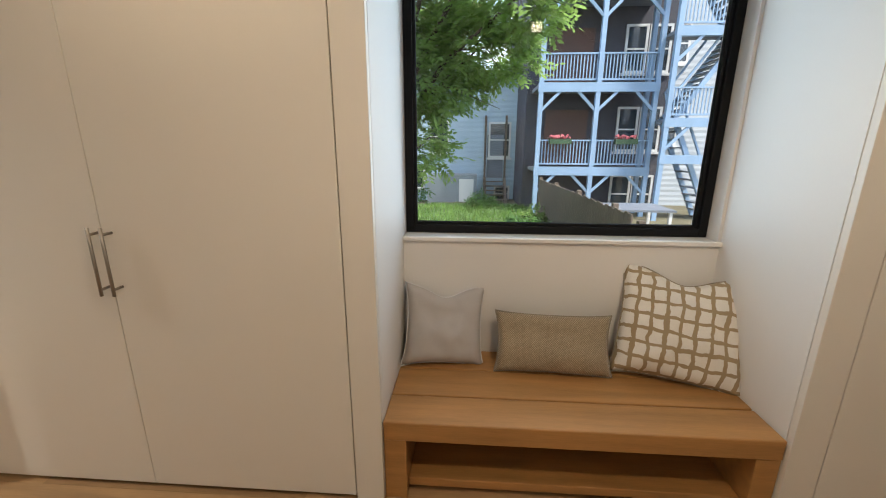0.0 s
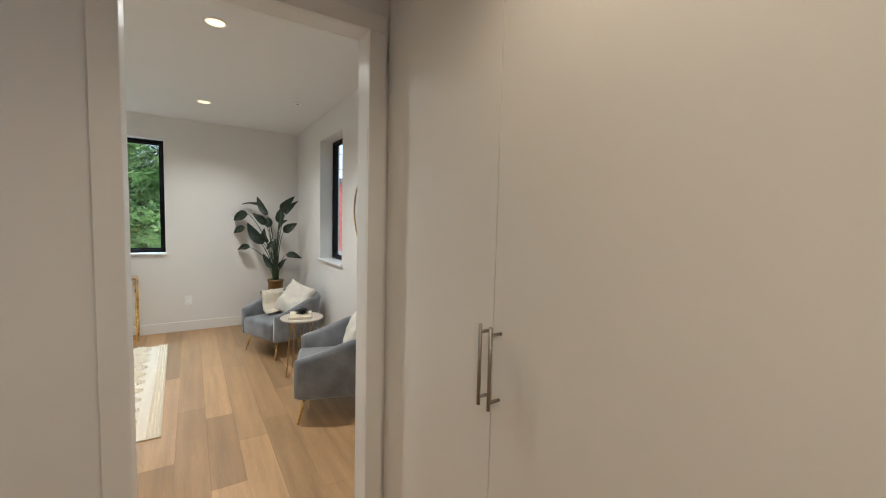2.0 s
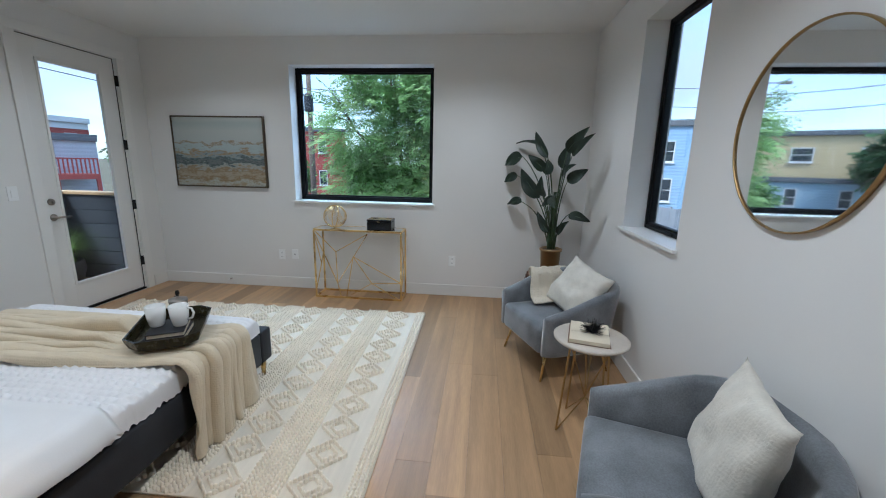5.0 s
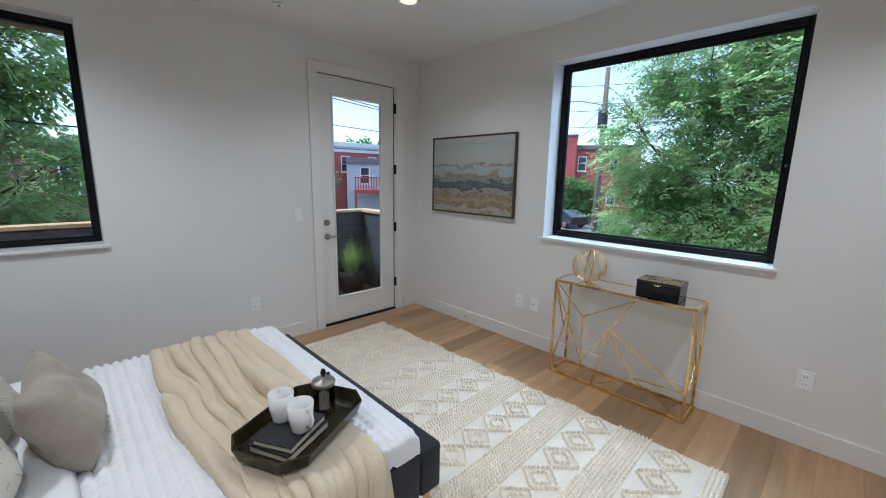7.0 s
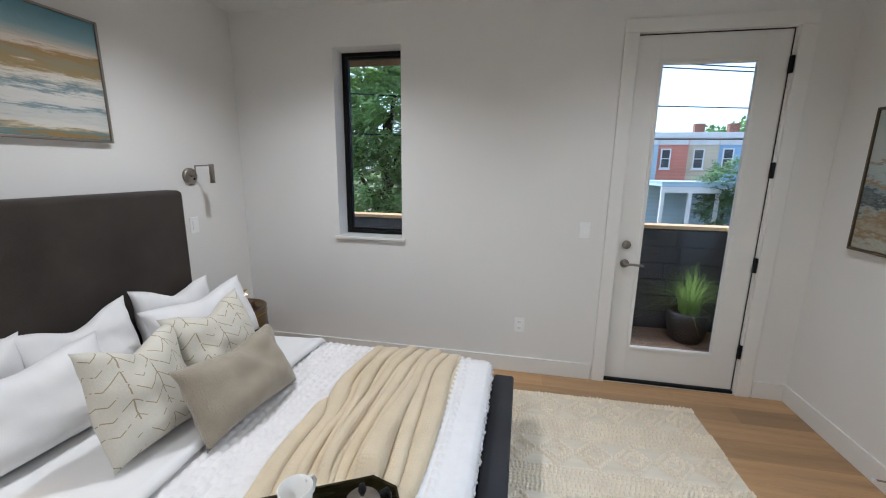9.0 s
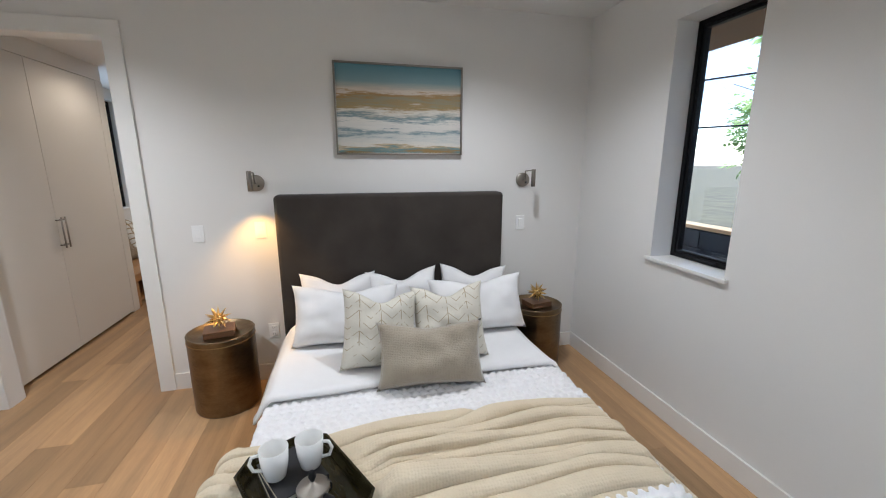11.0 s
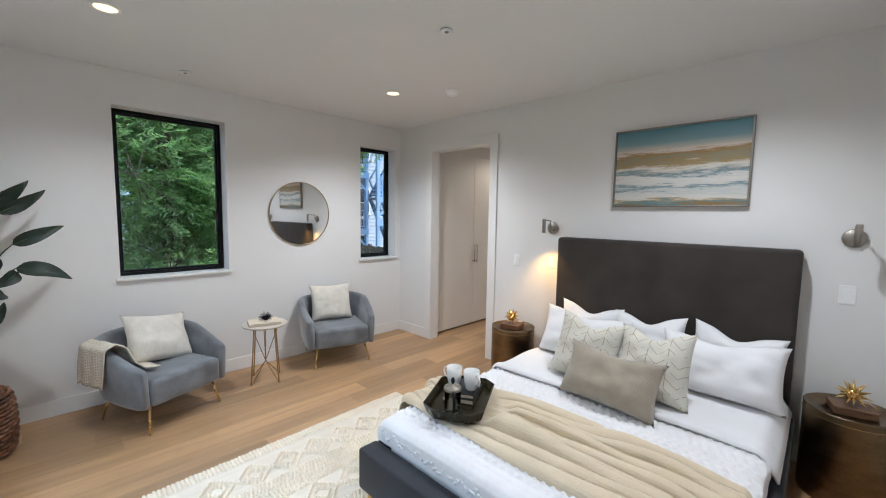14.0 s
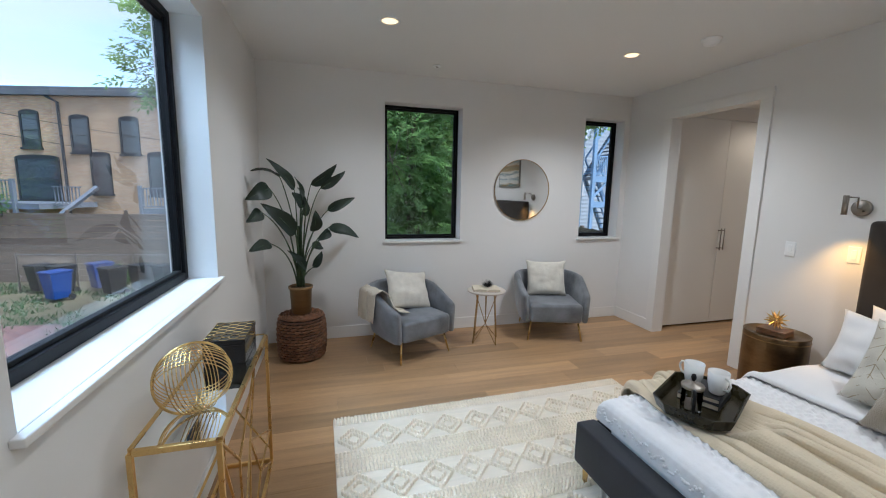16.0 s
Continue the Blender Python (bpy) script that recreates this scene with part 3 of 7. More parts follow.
# black strips laid over the joint, in place of the shade round the leaf
for a, b, c, d in ((-5.716, -5.713, 0.022, 2.4225), (-4.841, -4.838, 0.022, 2.4225), (-5.713, -4.841, 2.4175, 2.4225)):
    part("gap_shade_strip", box(a, DY + 0.001, c, b, DY + 0.008, d), BLACK, door, "black strip standing in for the shaded gap round the door leaf")
part("threshold", box(-5.73, SY - 0.12, 0.001, -4.83, SY - 0.004, 0.02, 0.003), BLACK, door)
part("lining", box(-5.735, SY - 0.13, 0.0, -5.716, SY - 0.001, 2.43), TRIM, door)
part("lining", box(-4.838, SY - 0.13, 0.0, -4.83, SY - 0.001, 2.43), TRIM, door)
part("lining", box(-5.716, SY - 0.13, 2.4225, -4.838, SY - 0.001, 2.43), TRIM, door)
for hz in (0.33, 0.955, 1.58, 2.21):
    part("hinge", rod([(-5.716, SY + 0.004, hz - 0.05), (-5.716, SY + 0.004, hz + 0.05)], 0.008, 8, box(-5.726, SY - 0.02, hz - 0.05, -5.706, SY + 0.004, hz + 0.05)), BLACK, door, "black hinge")
lv = lathe([(0.0, 0.0), (0.030, 0.0), (0.030, 0.008), (0.012, 0.012), (0.010, 0.05), (0, 0.05)], 20)
bmesh.ops.transform(lv, matrix=pose(-4.905, DY, 0.915, -90, 0, 0), verts=lv.verts)
rod([(-4.905, DY + 0.048, 0.915), (-4.95, DY + 0.05, 0.918), (-5.02, DY + 0.048, 0.912)], 0.0085, 8, lv)
part("lever_handle", lv, STEEL, door, "brushed steel lever handle", True)
db = lathe([(0.0, 0.0), (0.030, 0.0), (0.028, 0.014), (0.018, 0.018), (0, 0.018)], 20)
bmesh.ops.transform(db, matrix=pose(-4.905, DY, 1.052, -90, 0, 0), verts=db.verts)
part("deadbolt", box(-4.912, DY + 0.016, 1.038, -4.898, DY + 0.034, 1.066, 0.003, bm=db), STEEL, door, "", True)
casing("trim_balcony_door", "y", SY, 1, -5.725, -4.836, 2.425, width=0.088)


# ---- plates, ceiling fittings ----
def plate(kind, m):
    """A white wall plate facing -y of its own pose: an outlet with two sockets or a rocker switch."""
    t = thing("wall_outlet" if kind != "switch" else "light_switch", "white duplex wall outlet with cover plate" if kind != "switch" else "white rocker light switch on the wall", "outlet" if kind != "switch" else "switch", m)
    part("cover_plate", box(-0.037, -0.006, -0.058, 0.037, 0.0, 0.058, 0.0025), PLASTIC, t)
    if kind == "switch":
        part("rocker", box(-0.016, -0.010, -0.033, 0.016, -0.0055, 0.033, 0.002), PLASTIC, t)
    elif kind == "outlet":
        for dz in (-0.024, 0.024):
            s = part("socket", box(-0.017, -0.009, dz - 0.016, 0.017, -0.0055, dz + 0.016, 0.004), PLASTIC, t)
            sl = box(-0.008, -0.0098, dz - 0.005, -0.006, -0.0088, dz + 0.006)
            part("slot", box(0.006, -0.0098, dz - 0.005, 0.008, -0.0088, dz + 0.006, bm=sl), BLACK, s)
    else:
        jack = lathe([(0.006, 0), (0.006, 0.006), (0, 0.006)], 10)
        bmesh.ops.transform(jack, matrix=pose(0, -0.005, 0, 90), verts=jack.verts)
        part("jack", jack, BLACK, t)
    return t


for kind, x, y2, z, rz in (("outlet", WX, 1.09, 0.40, 90), ("outlet", WX, -0.885, 0.39, 90), ("jack", WX, -0.727, 0.398, 90),
                           ("outlet", -4.19, SY, 0.388, 180), ("switch", -4.61, SY, 1.147, 180), ("outlet", -5.11, NY, 0.372, 0),
                           ("switch", EX, 0.565, 1.142, -90), ("switch", EX, -1.815, 1.142, -90), ("outlet", EX, 0.14, 0.39, -90), ("switch", EX, 0.165, 1.155, -90)):
    plate(kind, pose(x, y2, z, 0, 0, rz))

# the last fitting made here belongs to the added, unseen hall light
first = None
for lx, ly, lz in [(x, y2, CZ) for x, y2 in ROOM_LIGHTS] + [(x, y2, HZ) for x, y2 in HALL_LIGHTS]:
    if first is None:
        first = thing("recessed_light", "small round recessed ceiling light, switched on", "ceiling light", pose(lx, ly, lz), "recessed ceiling lights")
        part("trim_ring", lathe([(0.053, -0.001), (0.057, -0.006), (0.070, -0.005), (0.072, 0.0)], 32), PLASTIC, first, "", True)
        part("lens", lathe([(0.0, -0.0035), (0.055, -0.003), (0.055, 0.0), (0, 0.0)], 24), LAMP_ON, first, "glowing warm lens")
    else:
        copy_thing(first, pose(lx, ly, lz))
det = thing("smoke_detector", "round white smoke detector on the ceiling", "smoke detector", pose(-2.62, 0.815, CZ))
part("housing", lathe([(0.0, -0.042), (0.038, -0.042), (0.052, -0.034), (0.060, -0.012), (0.066, -0.010), (0.068, 0.0), (0, 0)], 32), PLASTIC, det, "", True)
part("grille", lathe([(0.030, -0.0425), (0.033, -0.0445), (0.036, -0.0425)], 32), PLASTIC, det)
for x, y2 in ((-4.405, 2.10), (-3.50, 0.047), (-4.35, -1.93)):
    sp = thing("sprinkler_cover", "flat round white sprinkler cover plate", "sprinkler", pose(x, y2, CZ))
    part("cover", lathe([(0.0, -0.012), (0.038, -0.012), (0.041, -0.009), (0.041, -0.006), (0.034, -0.005), (0.034, 0.0), (0, 0)], 28), PLASTIC, sp, "", True)
    part("deflector", lathe([(0.0, -0.016), (0.012, -0.0155), (0.014, -0.012), (0, -0.0118)], 16), STEEL, sp)
stop = thing("door_stop", "small spring door stop on the baseboard", "door stop", pose(WX + 0.014, -1.52, 0.075))
part("spring", rod([(0, 0, 0), (0.06, 0, 0.004)], 0.005, 8), STEEL, stop)
part("tip", rod([(0.06, 0, 0.004), (0.072, 0, 0.005)], 0.008, 8), PLASTIC, stop)


# ---- pictures, mirror, wall lamps ----
def picture(name, label, axis_x, side, y0, y1, z0, z1, material, frame_mat, fw=0.014, deep=0.035):
    t = thing(name, label, "picture")
    a, b = sorted((axis_x, axis_x + side * deep))
    for p, q, r, s in ((y0, y0 + fw, z0, z1), (y1 - fw, y1, z0, z1), (y0 + fw, y1 - fw, z0, z0 + fw), (y0 + fw, y1 - fw, z1 - fw, z1)):
        part("frame_bar", box(a, p, r, b, q, s, 0.002), frame_mat, t)
    c0, c1 = sorted((axis_x + side * 0.006, axis_x + side * (deep - 0.008)))
    part("canvas", box(c0, y0 + fw + 0.002, z0 + fw + 0.002, c1, y1 - fw - 0.002, z1 - fw - 0.002), material, t)
    return t


SEA1 = canvas("painted_shore", [(0.0, (0.30, 0.24, 0.15)), (0.06, (0.40, 0.41, 0.36)), (0.12, (0.23, 0.155, 0.07)), (0.19, (0.36, 0.32, 0.24)), (0.25, (0.24, 0.165, 0.08)), (0.29, (0.34, 0.36, 0.33)), (0.335, (0.035, 0.062, 0.068)), (0.375, (0.16, 0.17, 0.17)), (0.41, (0.05, 0.08, 0.085)), (0.45, (0.26, 0.31, 0.31)),
                               (0.495, (0.27, 0.17, 0.065)), (0.525, (0.34, 0.39, 0.385)), (0.60, (0.37, 0.43, 0.43)), (0.628, (0.25, 0.16, 0.07)), (0.65, (0.40, 0.43, 0.41)), (0.80, (0.43, 0.45, 0.42)), (0.9, (0.37, 0.41, 0.39)), (1.0, (0.47, 0.47, 0.42))], 3.1, (1, 2.0, 6.0), 0.50, 1.15, 0.76)
SEA2 = canvas("painted_sea", [(0.0, (0.26, 0.17, 0.06)), (0.045, (0.10, 0.22, 0.25)), (0.07, (0.40, 0.30, 0.16)), (0.11, (0.64, 0.61, 0.55)), (0.20, (0.50, 0.52, 0.50)), (0.245, (0.14, 0.22, 0.25)), (0.28, (0.60, 0.59, 0.55)), (0.36, (0.66, 0.64, 0.59)), (0.41, (0.13, 0.21, 0.24)), (0.435, (0.38, 0.38, 0.34)), (0.475, (0.68, 0.65, 0.58)), (0.53, (0.32, 0.22, 0.09)),
                             (0.60, (0.27, 0.25, 0.16)), (0.665, (0.33, 0.19, 0.055)), (0.69, (0.62, 0.55, 0.46)), (0.72, (0.52, 0.46, 0.38)), (0.80, (0.20, 0.31, 0.34)), (1.0, (0.085, 0.23, 0.285))], 7.7, (1, 0.9, 8.5), 0.50, 1.68, 0.62)
picture("picture", "abstract shore painting in a thin dark bronze frame", WX, 1, -2.065, -0.987, 1.148, 1.914, SEA1, mat("dark_bronze_frame", (0.10, 0.075, 0.05), 0.4, metal=0.5, var=0.15))
picture("picture", "abstract teal and ochre seascape in a thin silver frame", EX, -1, -1.305, -0.388, 1.677, 2.295, SEA2, STEEL, 0.012)

mir = thing("wall_mirror", "round mirror with a thin brass rim", "mirror", pose(-3.285, NY, 1.58, 90, 0, 0))
part("glass_disc", lathe([(0.0, 0.012), (0.337, 0.012), (0.337, 0.004), (0, 0.004)], 96), MIRROR, mir)
part("rim", lathe([(0.336, 0.002), (0.342, 0.002), (0.343, 0.018), (0.338, 0.020), (0.336, 0.013)], 96), BRASS, mir, "thin brass rim", True)


def wall_lamp(m, turned):
    """A swing-arm reading lamp; its wall is behind +y."""
    t = thing("wall_lamp", "bronze swing-arm reading lamp with a slim cylinder shade", "wall lamp", m, "bedside wall lamps")
    bp = lathe([(0, 0), (0.056, 0), (0.056, 0.016), (0.050, 0.022), (0, 0.022)], 32)
    bmesh.ops.transform(bp, matrix=pose(0, 0, 0, 90), verts=bp.verts)
    part("back_plate", bp, STEEL, t, "", True)
    d = Vector((turned[0], turned[1], 0))
    part("arm", rod([(0, -0.02, 0), (0, -0.055, 0), (0, -0.058, 0.07), Vector((0, -0.058, 0.075)) + d * 0.15, Vector((0, -0.058, 0.075)) + d * 0.16], 0.0055, 8), STEEL, t, "", True)
    c = Vector((0, -0.058, 0)) + d * 0.165
    sh = lathe([(0.0, 0.085), (0.014, 0.085), (0.016, 0.08), (0.016, -0.045), (0.013, -0.045), (0.013, 0.0), (0, 0.0)], 20)
    bmesh.ops.transform(sh, matrix=Matrix.Translation(c), verts=sh.verts)
    part("shade", sh, STEEL, t, "slim bronze cylinder shade", True)
    part("switch_knob", rod([(0.02, -0.03, -0.02), (0.02, -0.02, -0.02)], 0.006, 8), BLACK, t)
    return c


c = wall_lamp(pose(EX, 0.165, 1.482, 0, 0, -90), (0.0, -0.75))
wall_lamp(pose(EX, -1.82, 1.488, 0, 0, -90), (0.05, -0.75))
bulb_place = pose(EX, 0.165, 1.482, 0, 0, -90) @ c
bulb = new("reading_lamp_beam", bpy.data.lights.new("reading_lamp_beam", "SPOT"))
bulb.data.energy, bulb.data.color, bulb.data.spot_size, bulb.data.spot_blend, bulb.data.shadow_soft_size = 19, (1, 0.52, 0.13), radians(95), 0.7, 0.012
bulb.matrix_world = look(bulb_place + Vector((0, 0, -0.05)), bulb_place + Vector((0.02, 0.0, -1.0)))


# ---- bed ----
bed = thing("bed", "upholstered bed with a tall charcoal velvet headboard", "bed")
part("headboard", box(-2.025, -1.605, 0.10, -1.885, 0.042, 1.405, 0.03, 4), CHAR, bed, "tall charcoal velvet headboard", True)
part("side_rail", box(-4.05, -0.075, 0.13, -2.03, -0.0, 0.345, 0.012), RAIL, bed, "", True)
part("side_rail", box(-4.05, -1.64, 0.13, -2.03, -1.565, 0.345, 0.012), RAIL, bed, "", True)
part("foot_rail", box(-4.17, -1.645, 0.13, -4.052, 0.003, 0.352, 0.014), RAIL, bed, "", True)
part("slat_base", box(-4.045, -1.56, 0.2, -2.04, -0.08, 0.26), RAIL, bed)
for x, y2 in ((-4.12, -0.04), (-4.12, -1.60), (-2.1, -0.04), (-2.1, -1.60)):
    part("leg", lathe([(0.0, 0.012), (0.012, 0.012), (0.018, 0.135), (0, 0.135)], 14, center=(x, y2, 0)), GOLD, bed, "slim gold metal leg", True)
part("mattress", box(-4.035, -1.56, 0.262, -2.04, -0.08, 0.455, 0.04, 3), LINEN, bed, "", True)


def draped(name, nx, ny, place, material, label, category, thick=0.0):
    """A cloth from a grid: place(s, t) gives the point, s and t from 0 to 1."""
    bm = bmesh.new()
    g = [[bm.verts.new(place(i / nx, j / ny)) for j in range(ny + 1)] for i in range(nx + 1)]
    for i in range(nx):
        for j in range(ny):
            bm.faces.new((g[i][j], g[i][j + 1], g[i + 1][j + 1], g[i + 1][j]))
    bmesh.ops.recalc_face_normals(bm, faces=bm.faces)
    ob = part(name, bm, material, None, "", True)
    if thick:
        mod = ob.modifiers.new("thickness", "SOLIDIFY")
        mod.thickness, mod.offset = thick, 0
    return tagged(ob, label, category)


def quilt_point(s, t):
    """The coverlet lies on the mattress and falls at the foot and both sides."""
    u = s * 1.36 - 0.10                     # along the bed from the foot, metres over the top when positive
    v = t * 1.86 - 0.15
    x = -4.045 + max(u, 0)
    z = 0.472
    y2 = -1.575 + min(max(v, 0), 1.56)
    drop = max(-u, 0) + max(-v, 0) + max(v - 1.56, 0)
    r = 0.05
    if u < r:
        a = max(min((r - u) / (r * 1.57), 1), 0) * 1.57
        x = -4.045 + r - math.sin(a) * r
        z -= r * (1 - math.cos(a)) + max(-u - 0.03, 0)
    for d, sg in ((v, -1), (1.56 - v, 1)):
        if d < r:
            a = max(min((r - d) / (r * 1.57), 1), 0) * 1.57
            z -= r * (1 - math.cos(a)) + max(-d - 0.03, 0)
            y2 += sg * 0.012 * math.sin(a)
    z = max(z, 0.352)
    bump = abs(math.sin(x * math.pi / 0.040 + 0.5)) ** 1.0 * 0.018 * (0.62 + 0.38 * math.sin(y2 * math.pi / 0.022 + 2 * math.sin(x * 40)))
    wide = noise.noise(Vector((x * 2.4, y2 * 2.4, 0))) * 0.010
    tuft = 1.0 if (x > -3.93) else 0.25
    return (x + (bump if u < 0 else 0) * -0.6, y2 + noise.noise(Vector((x * 8, z * 8, 2))) * 0.008, z + bump * tuft + wide)


draped("coverlet", 270, 230, quilt_point, QUILT, "white tufted chenille coverlet spread over the bed", "bedspread")
fr = bmesh.new()
rr = random.Random(9)
for k in range(150):
    yy = -1.57 + k * 0.0104
    fx = -4.047 + rr.uniform(-0.004, 0.004)
    bmesh.ops.create_icosphere(fr, subdivisions=1, radius=rr.uniform(0.006, 0.010), matrix=Matrix.Translation((fx, yy, 0.405 + 0.012 * math.sin(k * 0.7) + rr.uniform(-0.012, 0.012))))
part("fringe", fr, QUILT, bpy.data.objects["coverlet"], "white tufted fringe", True)


def sheet_point(s, t):
    x = -3.0 + 0.93 * s + 0.02 * math.sin(t * 5)
    y2 = -1.62 + 1.66 * t
    z = 0.497 + 0.008 * noise.noise(Vector((x * 4, y2 * 3, 5))) + 0.02 * math.exp(-(s * 14) ** 2)
    edge = min(t, 1 - t) * 1.66
    if edge < 0.07:
        z -= (0.07 - edge) ** 1.0 * 1.5
    if s < 0.02:
        z -= 0.022
    return (x, y2, z)


draped("sheet", 40, 60, sheet_point, LINEN, "white sheet folded back over the bedding", "sheet", 0.012)


FOLDS = 12
fr = random.Random(24)
FOLD_CUTS = [0.0]
for k in range(FOLDS):
    FOLD_CUTS.append(FOLD_CUTS[-1] + (fr.uniform(0.07, 0.10) if k % 2 else fr.uniform(0.13, 0.19)))
FOLD_CUTS = [v / FOLD_CUTS[-1] for v in FOLD_CUTS]
FOLD_TALL = [fr.uniform(0.026, 0.038) if k % 2 or k in (0, FOLDS - 1) else fr.uniform(0.044, 0.066) for k in range(FOLDS)]


def throw_point(s, t):
    """A knitted throw across the bed, bunched in long folds, hanging down the long side."""
    v = t * 2.06                              # from the far edge of the bed, across it, then down
    y2 = -1.60 + v
    c = -3.605 + 0.02 * math.sin(v * 1.6)
    half = 0.262 + 0.02 * math.sin(v * 2.3)
    x = c + (s - 0.5) * 2 * half + 0.03 * noise.noise(Vector((s * 2, v * 1.7, 1)))
    drift = 0.26 * noise.noise(Vector((s * 1.6, v * 1.2, 8))) + 0.06 * noise.noise(Vector((s * 3.0, v * 2.6, 5)))
    q = min(max(s + drift, 0.0), 1.0)
    i = max(k for k in range(FOLDS) if FOLD_CUTS[k] <= q)
    f = min((q - FOLD_CUTS[i]) / (FOLD_CUTS[i + 1] - FOLD_CUTS[i]), 1.0)
    tall = FOLD_TALL[i] * (0.9 + 0.9 * noise.noise(Vector((i * 3.1, v * 1.5, 4))))
    ph = q * 9.5
    fold = tall * max(math.sin(math.pi * f), 0.0) ** 0.62
    x -= 0.010 * math.sin(2 * math.pi * f) * tall / 0.05
    fold += 0.004 * noise.noise(Vector((x * 18, v * 7, 2)))
    fold *= min(0.35 + v / 0.45, 1.0)
    pressed = min(max((math.hypot((x + 3.625) / 0.27, (y2 + 0.265) / 0.27) - 0.85) / 0.3, 0.0), 1.0)
    fold = max(fold * (0.22 + 0.78 * pressed), 0.002)                # the tray lies here
    z = 0.487 + fold
    if v < 0.06:
        z -= (0.06 - v) * 1.6
    over = v - 1.60
    if over > 0:
        r = 0.06
        a = min(over / (r * 1.57), 1) * 1.57
        y2 = -0.0 + math.sin(a) * r + fold * 0.9 * math.sin(a) + 0.012 * math.sin(ph * 3)
        z = 0.487 + fold * math.cos(a) - r * (1 - math.cos(a)) - max(over - r * 1.57, 0) * 1.10
        x += 0.10 * max(over - 0.09, 0) * (s - 0.5) * 2
    edge = min(s, 1 - s)
    if edge < 0.04 and over <= 0:
        z -= (0.04 - edge) * 0.25
    return (x, y2, max(z, 0.03))


draped("throw_blanket", 240, 150, throw_point, KNIT, "beige knitted throw bunched across the foot of the bed", "blanket", 0.008)

for k, (y2, seed) in enumerate(((-0.345, 11), (-0.81, 12), (-1.30, 13))):
    cushion("pillow", 0.49, 0.43, 0.17, pose(-2.22, y2, 0.45, -13, (2, -3, 4)[k], -90 + (3, -2, -4)[k]), LINEN, "square white pillow with a dented top against the headboard", seed=seed, dent=0.065, ears=0.016, category="pillow", group="white pillows")
for k, (y2, seed) in enumerate(((-0.40, 14), (-1.28, 15))):
    cushion("pillow", 0.65, 0.37, 0.21, pose(-2.47, y2, 0.50, -20, (3, -2)[k], -90 + (2, -3)[k]), LINEN, "oblong white bed pillow", seed=seed, dent=0.04, ears=0.014, category="pillow", group="white pillows")
for k, (y2, rz, seed) in enumerate(((-0.575, 6, 16), (-1.0, -6, 17))):
    cushion("cushion", 0.42, 0.43, 0.18, pose(-2.82 + 0.02 * k, y2, 0.50, -20, (7, -3)[k], -90 + rz), ZIGZAG, "cream square cushion with metallic zigzag lines", seed=seed, dent=0.06, ears=0.014, category="cushion", group="zigzag cushions")
cushion("cushion", 0.55, 0.32, 0.18, pose(-3.05, -0.83, 0.495, -26, 2, -92), TAUPE, "taupe plush lumbar cushion with shimmering pile", seed=18, ears=0.02, dent=0.02)


# ---- tray with coffee things ----
TRAY = pose(-3.655, -0.262, 0.522, 0, 0, 28)
tray = thing("serving_tray", "dark tortoise-lacquer octagonal tray on the bed", "tray", TRAY)


def octagon(hx, hy, cut):
    return [(-hx + cut, -hy), (hx - cut, -hy), (hx, -hy + cut), (hx, hy - cut), (hx - cut, hy), (-hx + cut, hy), (-hx, hy - cut), (-hx, -hy + cut)]


def prism(loop, z0, z1, bm=None):
    bm = bm or bmesh.new()
    lo = [bm.verts.new((x, y2, z0)) for x, y2 in loop]
    hi = [bm.verts.new((x, y2, z1)) for x, y2 in loop]
    bm.faces.new(lo[::-1])
    bm.faces.new(hi)
    for k in range(len(loop)):
        k2 = (k + 1) % len(loop)
        bm.faces.new((lo[k], lo[k2], hi[k2], hi[k]))
    return bm


part("base", prism(octagon(0.225, 0.15, 0.06), 0.0, 0.008), TRAYM, tray)
rim = bmesh.new()
o0, o1 = octagon(0.225, 0.15, 0.06), octagon(0.243, 0.168, 0.066)
i0, i1 = octagon(0.218, 0.143, 0.058), octagon(0.235, 0.16, 0.064)
rows = [[rim.verts.new((x, y2, z)) for x, y2 in loop] for loop, z in ((o0, 0.0), (o1, 0.055), (i1, 0.055), (i0, 0.007))]
for r0, r1 in zip(rows, rows[1:]):
    for k in range(8):
        rim.faces.new((r0[k], r0[(k + 1) % 8], r1[(k + 1) % 8], r1[k]))
part("rim", rim, TRAYM, tray)


def book(m, w, d, h, cover, label):
    t = thing("book", label, "book", m)
    part("pages", box(-w / 2 + 0.004, -d / 2 + 0.004, 0.003, w / 2 - 0.002, d / 2 - 0.004, h - 0.003), PAPER, t, "cream page edges")
    cv = box(-w / 2, -d / 2, 0.0, w / 2, d / 2, 0.003)
    box(-w / 2, -d / 2, h - 0.003, w / 2, d / 2, h, bm=cv)
    part("cover", box(-w / 2, -d / 2, 0.003, -w / 2 + 0.003, d / 2, h - 0.003, bm=cv), cover, t)
    return t


book(TRAY @ pose(0.075, 0.005, 0.009, 0, 0, 88), 0.18, 0.225, 0.028, BOOKM, "hardback book with dark cloth cover on the tray")
book(TRAY @ pose(0.075, 0.007, 0.0375, 0, 0, 92), 0.165, 0.21, 0.024, BOOKM, "black hardback book on top of another book")


def mug(m, label):
    t = thing("mug", label, "mug", m, "mugs on the tray")
    part("cup", lathe([(0.0, 0.0), (0.029, 0.0), (0.034, 0.006), (0.043, 0.05), (0.047, 0.11), (0.0445, 0.11), (0.040, 0.05), (0.030, 0.010), (0, 0.009)], 32), CERAMIC, t, "", True)
    part("handle", rod([(0.043, 0, 0.095), (0.066, 0, 0.094), (0.076, 0, 0.07), (0.066, 0, 0.042), (0.040, 0, 0.034)], 0.0058, 8), CERAMIC, t, "", True)


